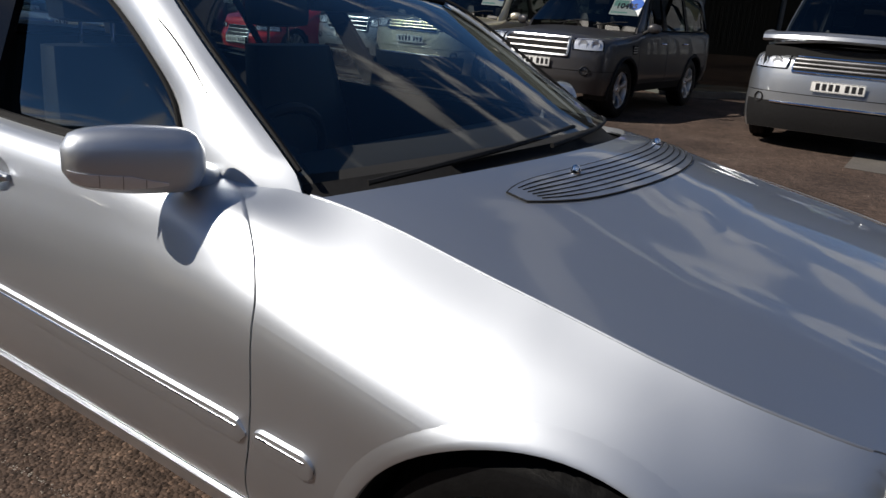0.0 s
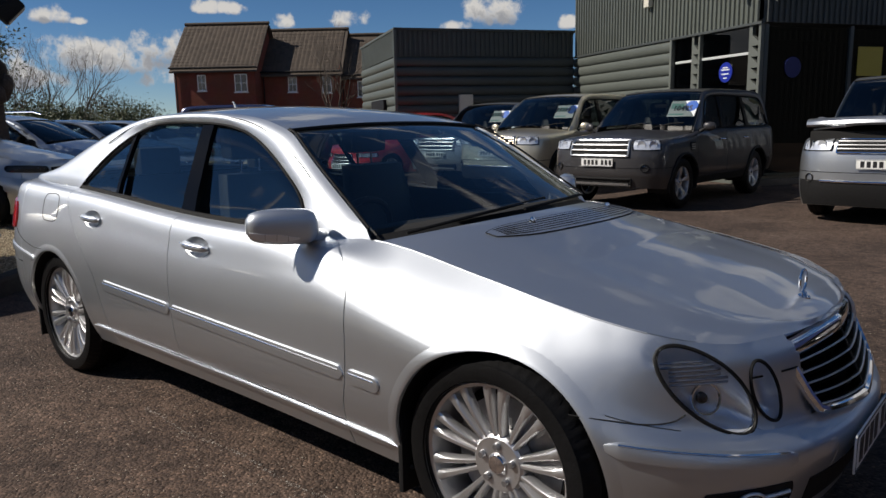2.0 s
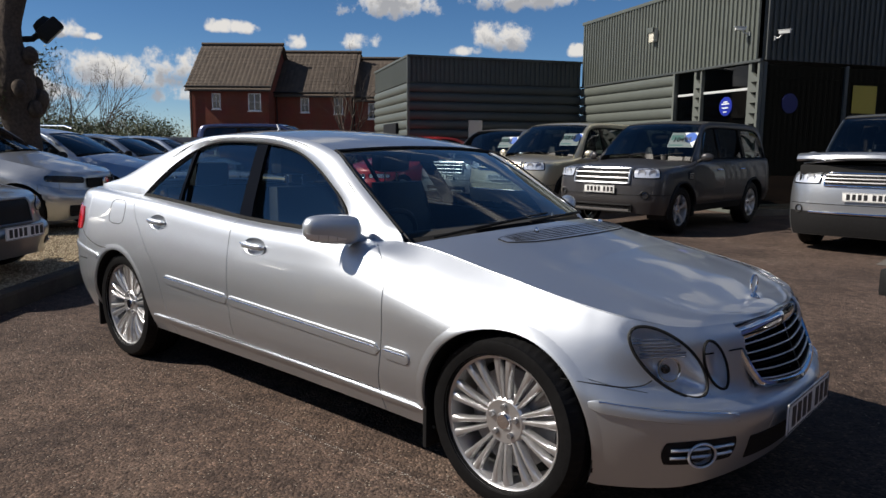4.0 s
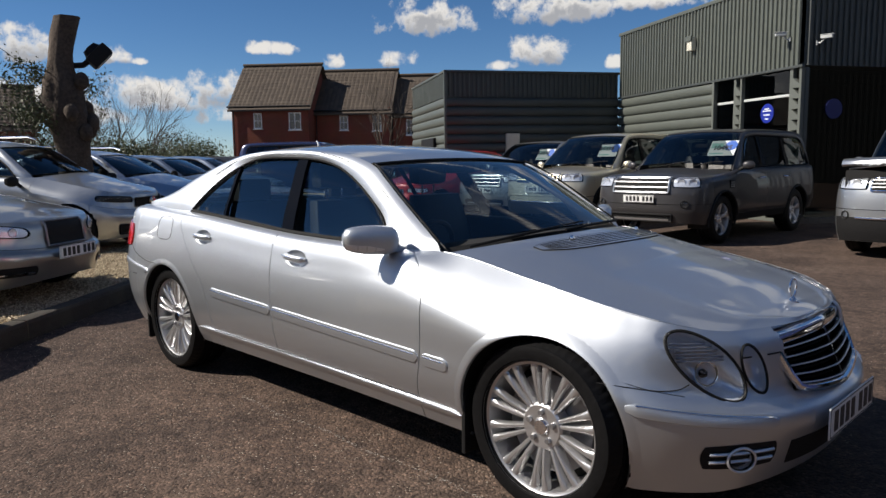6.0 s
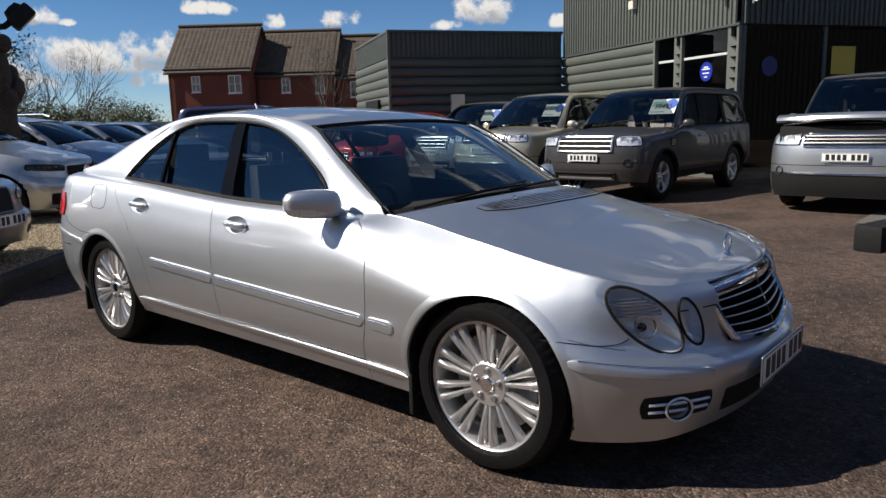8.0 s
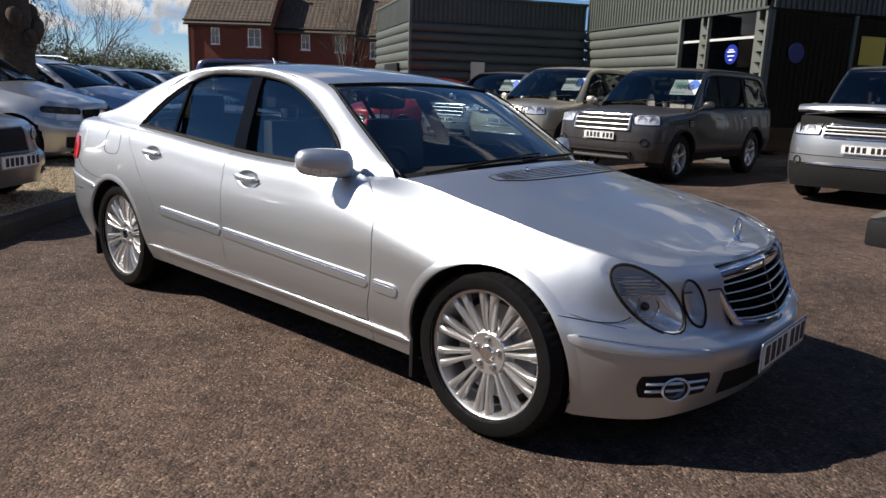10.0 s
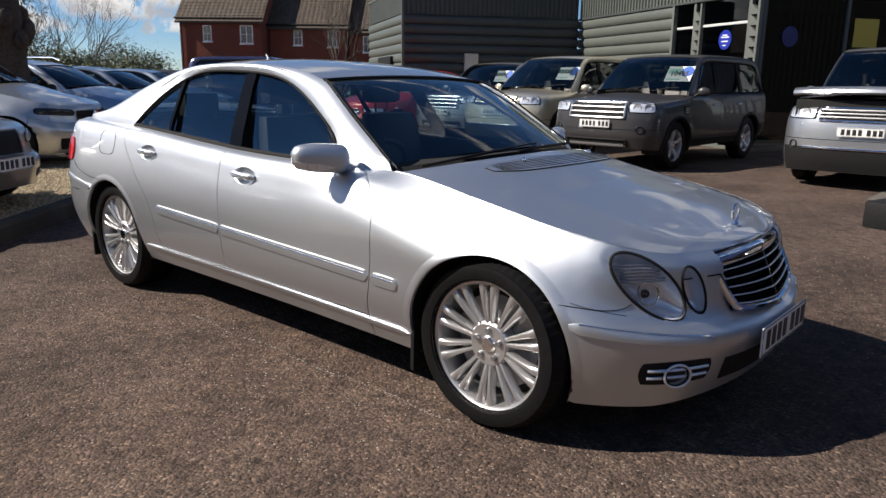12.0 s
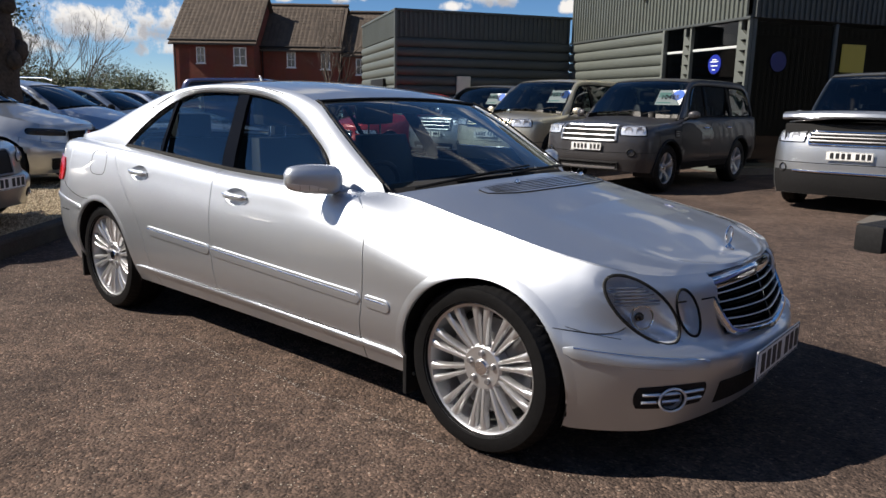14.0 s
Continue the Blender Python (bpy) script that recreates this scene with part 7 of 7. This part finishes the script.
def house(m, w, depth, eave, ridge, wins, label):
    """A brick house: walls, two tiled slopes, gables, windows with frames and panes."""
    e = thing("house", m, label, "house", "brick houses")
    part("wall", Geo().box((0, 0, 0), (w, depth, eave)), BRICKWORK, e, smooth=False)
    gab = Geo()
    gab.add([(0, 0, eave), (0, depth, eave), (0, depth / 2, ridge - 0.05), (0.25, 0, eave), (0.25, depth, eave), (0.25, depth / 2, ridge - 0.05)], [(0, 1, 2), (3, 5, 4), (0, 2, 5, 3), (1, 4, 5, 2), (0, 3, 4, 1)])
    part("gable", gab, BRICKWORK, e, smooth=False)
    gb = Geo().add([(x + w - 0.25, y, z) for x, y, z in gab.v], gab.f)
    part("gable", gb, BRICKWORK, e, smooth=False)
    for k in (0, 1):
        o = part("roof", tiles_slope(w, depth / 2, ridge - eave), TILE, e, "brown concrete tiles", angle=50)
        o["kind"] = "stuff"
        o.matrix_local = Matrix.Translation((0, 0, eave)) if k == 0 else Matrix.Translation((w, depth, eave)) @ Matrix.Rotation(math.pi, 4, "Z")
        u = Geo().add([(-0.2, -0.25, eave - 0.26), (w + 0.2, -0.25, eave - 0.26), (w + 0.2, depth / 2, ridge - 0.04), (-0.2, depth / 2, ridge - 0.04), (-0.2, -0.25, eave - 0.34), (w + 0.2, -0.25, eave - 0.34), (w + 0.2, depth / 2, ridge - 0.12), (-0.2, depth / 2, ridge - 0.12)], [(0, 1, 2, 3), (4, 7, 6, 5), (0, 4, 5, 1), (1, 5, 6, 2), (3, 7, 4, 0)])
        o = part("roof_deck", u, TILE, e, smooth=False)
        if k:
            o.matrix_local = Matrix.Translation((w, depth, 0)) @ Matrix.Rotation(math.pi, 4, "Z")
    part("ridge", Geo().tube([(-0.25, depth / 2, ridge + 0.05), (w + 0.25, depth / 2, ridge + 0.05)], 0.1, 8), TILE, e)
    part("gutter", Geo().tube([(-0.2, -0.28, eave - 0.05), (w + 0.2, -0.28, eave - 0.05)], 0.055, 8), BLACK, e)
    part("downpipe", Geo().tube([(0.12, -0.06, 0), (0.12, -0.06, eave - 0.1)], 0.035, 6), BLACK, e)
    for x, z, ww, hh, lights in wins:
        o = part("window", Geo().box((x, -0.03, z), (x + ww, 0.02, z + 0.06)).box((x, -0.03, z + hh - 0.06), (x + ww, 0.02, z + hh)).box((x, -0.03, z), (x + 0.06, 0.02, z + hh)).box((x + ww - 0.06, -0.03, z), (x + ww, 0.02, z + hh)), UPVC, e, "white framed window", smooth=False)
        for i in range(lights):
            a, b = x + 0.05 + i * (ww - 0.1) / lights, x + 0.05 + (i + 1) * (ww - 0.1) / lights
            part("pane", Geo().box((a, -0.012, z + 0.05), (b, -0.005, z + hh - 0.05)), PANE, o)
            if i:
                part("mullion", Geo().box((a - 0.03, -0.028, z), (a + 0.03, 0.0, z + hh)), UPVC, o)
            part("glazing_bar", Geo().box((a, -0.022, z + hh * 0.5 - 0.012), (b, -0.012, z + hh * 0.5 + 0.012)), UPVC, o)
            if lights == 1:
                part("glazing_bar", Geo().box(((a + b) / 2 - 0.012, -0.022, z), ((a + b) / 2 + 0.012, -0.012, z + hh)), UPVC, o)
        part("sill", Geo().box((x - 0.05, -0.09, z - 0.06), (x + ww + 0.05, 0.0, z), 0.01), UPVC, o)
    return e


HD = 39.5
hx, hy = np.array((math.cos(radians(HD)), math.sin(radians(HD)))), np.array((-math.sin(radians(HD)), math.cos(radians(HD))))
h0 = np.array((-38.76, 20.92))
house(wall_frame(h0, HD), 4.87, 6.34, 4.85, 7.70, [(1.39, 3.46, 0.53, 0.95, 1), (3.63, 3.36, 0.78, 1.06, 2)], "red brick end house with a brown tiled roof")
house(wall_frame(h0 + 4.89 * hx + 1.5 * hy, HD), 4.80, 6.34, 4.62, 7.42, [(1.61, 3.36, 0.55, 0.93, 1), (3.73, 3.27, 0.57, 1.03, 2)], "red brick middle house set back under a brown roof")
house(wall_frame(h0 + 9.71 * hx + 2.1 * hy, HD), 5.5, 6.34, 4.40, 7.10, [(1.0, 3.0, 0.6, 1.0, 1)], "red brick house under a brown tiled roof, partly hidden")

# ---- trees, hedge, fence ----
BARK = material("bark", (0.075, 0.055, 0.042), 0.95, vary=0.3, grain=0.35, scale=22, bump=0.9, bump_scale=30)
TWIG = material("bare_twigs", (0.085, 0.07, 0.056), 0.9, vary=0.2, scale=30)
LEAF = material("leaves", (0.07, 0.10, 0.035), 0.6)
_n, _l = LEAF.node_tree.nodes, LEAF.node_tree.links
_g, _k = _n.new("ShaderNodeNewGeometry"), _n.new("ShaderNodeValToRGB")
_k.color_ramp.elements[0].color, _k.color_ramp.elements[1].color = (0.022, 0.034, 0.012, 1), (0.075, 0.095, 0.032, 1)
_l.new(_g.outputs["Random Per Island"], _k.inputs[0])
_l.new(_k.outputs[0], _n["Principled BSDF"].inputs["Base Color"])
DRY = material("dry_leaves", (0.12, 0.09, 0.05), 0.8)
_n, _l = DRY.node_tree.nodes, DRY.node_tree.links
_g, _k = _n.new("ShaderNodeNewGeometry"), _n.new("ShaderNodeValToRGB")
_k.color_ramp.elements[0].color, _k.color_ramp.elements[1].color = (0.035, 0.028, 0.016, 1), (0.09, 0.072, 0.042, 1)
_l.new(_g.outputs["Random Per Island"], _k.inputs[0])
_l.new(_k.outputs[0], _n["Principled BSDF"].inputs["Base Color"])


def leaves(r, clumps, n, size):
    """Small leaf blades scattered through lumpy clumps (x, y, z, radius, flatten)."""
    V, F = [], []
    for cx, cy, cz, rad, fl in clumps:
        for _ in range(int(2.0 * n * rad * rad)):
            d = r.normal(size=3)
            d /= np.linalg.norm(d)
            p = np.array((cx, cy, cz)) + d * rad * r.uniform(0.35, 1.0) ** 0.6 * np.array((1, 1, fl)) * (1 + 0.25 * r.normal())
            if p[2] < 0.05:
                continue
            u = r.normal(size=3)
            u /= np.linalg.norm(u)
            w = np.cross(u, d) + 0.3 * r.normal(size=3)
            w /= np.linalg.norm(w) + 1e-9
            s = size * r.uniform(0.4, 0.9)
            k = len(V)
            V += [tuple(p - u * s), tuple(p + w * s * 0.45), tuple(p + u * s), tuple(p - w * s * 0.45)]
            F.append((k, k + 1, k + 2, k + 3))
    me = bpy.data.meshes.new("leaves")
    me.from_pydata(V, [], F)
    return me


def branches(g, r, p, d, length, rad, depth, spread=0.55, up=0.12):
    """A limb that forks, tapering to twigs."""
    n = 5
    pts = [np.array(p, float)]
    d = np.array(d, float)
    for _ in range(n):
        d = d + r.normal(size=3) * 0.10 + np.array((0, 0, up * 0.3))
        d /= np.linalg.norm(d)
        pts.append(pts[-1] + d * length / n)
    g.tube(pts, np.linspace(rad, rad * 0.55, n + 1), 5 if depth < 2 else 7)
    if depth <= 0:
        return
    for _ in range(3 if depth > 1 else 4):
        k = r.randint(2, n + 1)
        q = d + r.normal(size=3) * spread
        q[2] = abs(q[2]) * 0.7 + up
        q /= np.linalg.norm(q)
        branches(g, r, pts[k], q, length * r.uniform(0.5, 0.75), rad * 0.5, depth - 1, spread, up)


def bare_tree(x, y, h, seed, label="bare leafless tree with fine upright twigs"):
    r = np.random.RandomState(seed)
    e = thing("tree", pose(x, y, 0), label, "tree", "bare trees")
    part("trunk", Geo().tube([(0, 0, 0), (0.03, 0.02, h * 0.15), (0.02, 0.05, h * 0.35)], [h * 0.022, h * 0.017, h * 0.013], 8), BARK, e)
    g = Geo()
    for i in range(6):
        a = r.uniform(0, 6.28)
        branches(g, r, (0.02, 0.03, h * r.uniform(0.2, 0.35)), (0.5 * math.cos(a), 0.5 * math.sin(a), 1.0), h * r.uniform(0.38, 0.52), h * 0.006, 3, 0.5, 0.25)
    part("crown", g.mesh("crown", TWIG, angle=80), None, e)
    return e


def along(px_dir, dist):
    return np.array((2.95, -2.88)) + dist * np.array((math.cos(radians(px_dir)), math.sin(radians(px_dir))))


# bearings from the middle of the yard towards the boundary
for b, d, h, sd in ((168.5, 27, 4.6, 1), (165.5, 30, 4.4, 2), (164.0, 28, 4.9, 3), (160.5, 26, 4.3, 4), (158.8, 29, 4.6, 5), (156.5, 27, 4.2, 6), (171.5, 26, 4.2, 7), (167.0, 33, 4.9, 8), (162.3, 32, 4.3, 9), (174.0, 28, 4.6, 12)):
    bare_tree(*along(b, d), h * 0.82, sd)
bare_tree(*along(138.8, 27), 4.3, 21, "bare multi-stemmed tree before the brick houses")


def hedge(name, bear, dist, top, n, mat, seed, label):
    r = np.random.RandomState(seed)
    clumps = []
    for t in np.linspace(0, 1, n):
        p = along(bear[0] + (bear[1] - bear[0]) * t, dist + r.uniform(-0.8, 0.8))
        h = top * r.uniform(0.75, 1.1)
        for z in np.arange(0.35, h, 0.6):
            clumps.append((p[0] + r.uniform(-0.3, 0.3), p[1] + r.uniform(-0.3, 0.3), z, r.uniform(0.45, 0.75), 0.9))
    me = leaves(r, clumps, 1000, 0.055)
    me.materials.append(mat)
    tagged(new(name, me), label, "hedge", kind="stuff")


hedge("hedge", (181, 152), 25.0, 1.75, 56, LEAF, 1, "rough dark green boundary hedge")
hedge("scrub", (181, 152), 28.0, 2.15, 48, DRY, 2, "brown winter scrub behind the hedge")
hedge("bush", (160.5, 156.0), 22.0, 1.75, 8, LEAF, 3, "bright green bush at the fence")


def stump():
    """A pollarded trunk with knuckles, ivy shoots and a floodlight on a bracket."""
    x, y = along(161.25, 14.0)
    e = thing("pollarded_tree", pose(x, y, 0), "pollarded bare trunk with ivy shoots", "tree")
    r = np.random.RandomState(4)
    path = np.array([(0.04, 0.10, 0.0), (0.02, 0.06, 0.8), (0.01, 0.04, 1.6), (-0.01, -0.03, 2.2), (-0.02, -0.07, 2.8), (-0.01, -0.03, 3.25), (0.03, 0.08, 3.76)])
    rad = pchip([(0, 0.34), (0.8, 0.30), (1.4, 0.30), (1.9, 0.35), (2.3, 0.40), (2.6, 0.35), (2.95, 0.24), (3.3, 0.22), (3.76, 0.235)])
    q = spline(path, 48)
    rows = []
    for p in q:
        k = 0.86 * float(rad(p[2]))
        ring = []
        for t in np.linspace(0, 2 * math.pi, 26, endpoint=False):
            w = Vector((math.cos(t) * 2.2, math.sin(t) * 2.2, p[2] * 2.4))
            f = 1 + 0.16 * noise.noise(w) + 0.07 * noise.noise(w * 3)
            ring.append((p[0] + k * f * math.cos(t), p[1] + k * f * math.sin(t), p[2]))
        rows.append(ring)
    g = Geo().grid(rows, wrap_b=True)
    g.f.append(tuple(range(47 * 26, 48 * 26)))
    part("trunk", g, BARK, e, angle=70)
    for i in range(9):
        t, z = r.uniform(0, 6.28), r.uniform(1.5, 2.7)
        k = float(rad(z))
        c = np.array((k * math.cos(t), k * math.sin(t), z))
        rg = []
        for a in np.linspace(-1.5, 1.5, 7):
            rg.append([(c[0] + 0.11 * math.cos(a) * math.cos(b) * r.uniform(0.85, 1.15), c[1] + 0.11 * math.cos(a) * math.sin(b) * r.uniform(0.85, 1.15), c[2] + 0.15 * math.sin(a)) for b in np.linspace(0, 6.283, 12, endpoint=False)])
        part("knuckle", Geo().grid(rg, wrap_b=True), BARK, e, angle=70)
    sh = Geo()
    tips = []
    for i in range(26):
        t = r.uniform(2.0, 5.5)
        z = r.uniform(1.5, 2.9)
        c = np.array((0.25 * math.cos(t), 0.25 * math.sin(t), z))
        d = np.array((math.cos(t) * 0.8, math.sin(t) * 0.8, r.uniform(0.2, 1.0)))
        pts = [c + d * s * r.uniform(0.6, 0.9) + np.array((0, 0, -0.15 * s * s)) for s in np.linspace(0, 1.2, 5)]
        sh.tube(pts, np.linspace(0.012, 0.004, 5), 4)
        tips += [(p[0], p[1], p[2], 0.2, 0.8) for p in pts[1:]]
    part("ivy_stem", sh, TWIG, e)["kind"] = "stuff"
    me = leaves(r, tips, 420, 0.045)
    me.materials.append(LEAF)
    part("ivy", me, None, e, "green ivy leaves")["kind"] = "stuff"
    # lamp to the side that the yard sees on its right
    side = Vector((math.cos(radians(71.9)), math.sin(radians(71.9)), 0))
    f = thing("floodlight", Matrix.Translation((x, y, 0)) @ Matrix((side, Vector((-side.y, side.x, 0)), Vector((0, 0, 1)))).transposed().to_4x4(), "black floodlight bracketed to the pollarded trunk", "light")
    part("bracket", Geo().tube([(0.10, 0, 2.96), (0.28, 0, 2.98), (0.40, 0, 3.08)], 0.05, 8), BLACK, f)
    h = Geo().box((-0.24, -0.19, -0.13), (0.16, 0.19, 0.10), 0.05)
    o = part("housing", h, BLACK, f)
    o.matrix_local = pose(0.55, 0, 3.18, 0, -46, 0)
    part("cooling_back", Geo().lathe([(0.001, 0.12), (0.12, 0.10), (0.17, 0.0)], "z", 20, (-0.05, 0, 0.09)), BLACK, o)
    part("front_glass", Geo().box((-0.21, -0.16, -0.142), (0.13, 0.16, -0.131), 0.004), LAMPBOX, o, "pale dusty glass")


stump()

FENCE = material("weathered_rail", (0.33, 0.32, 0.30), 0.8, vary=0.15, grain=0.15, scale=20, bump=0.2, bump_scale=60)
f = thing("fence", Matrix.Identity(4), "low grey rail fence at the boundary", "fence")
a, b = along(158.6, 21), along(148.5, 21)
for i in range(9):
    p = a + (b - a) * i / 8
    part("post", Geo().box((p[0] - 0.05, p[1] - 0.05, 0), (p[0] + 0.05, p[1] + 0.05, 1.45), 0.01), FENCE, f)
d = np.array((*(b - a), 0.0))
nrm = np.array((-d[1], d[0], 0)) / np.linalg.norm(d)
for z in (0.75, 0.98, 1.21, 1.42):
    c = np.array([[np.array((*a, z)) + d * t - nrm * (0.06 + y) + np.array((0, 0, h)) for y, h in ((0.0, -0.07), (0.03, -0.07), (0.03, 0.07), (0.0, 0.07))] for t in (0.0, 1.0)])
    part("rail", Geo().grid(c, wrap_b=True), FENCE, f, smooth=False)
house(wall_frame(along(172.5, 44), 75), 7.0, 6.0, 3.4, 5.6, [], "brick house glimpsed through the bare trees")


# unseen added walls close the yard; near-black to darken reflections in paint and glass
UNSEEN_BLACK = material("unseen_wall_black", (0.010, 0.011, 0.010), 0.6, vary=0.1, scale=4)
side_screen = thing("workshop", wall_frame((22, 34), -90), "dark clad workshop closing the yard's far side", "building", kind="structure")
part("wall", ribs(50, 0.0, 6.0, 0.25, 0.04), UNSEEN_BLACK, side_screen, smooth=False)
part("roof", Geo().box((0, 0.0, 6.0), (50, 10, 6.15), 0.02), CLAD_SHADE_TONE, side_screen)
part("back", Geo().box((0, 9.9, 0.0), (50, 10, 6.0)), CLAD_SHADE_TONE, side_screen)
back_screen = thing("store_hall", wall_frame((22, -16), 180), "plain dark clad store hall closing the yard", "building", kind="structure")
part("wall", ribs(62, 0.0, 5.2, 0.25, 0.04), UNSEEN_BLACK, back_screen, smooth=False)
part("roof", Geo().box((0, 0.0, 5.2), (62, 8, 5.35), 0.02), CLAD_SHADE_TONE, back_screen)
part("back", Geo().box((0, 7.9, 0.0), (62, 8, 5.2)), CLAD_SHADE_TONE, back_screen)
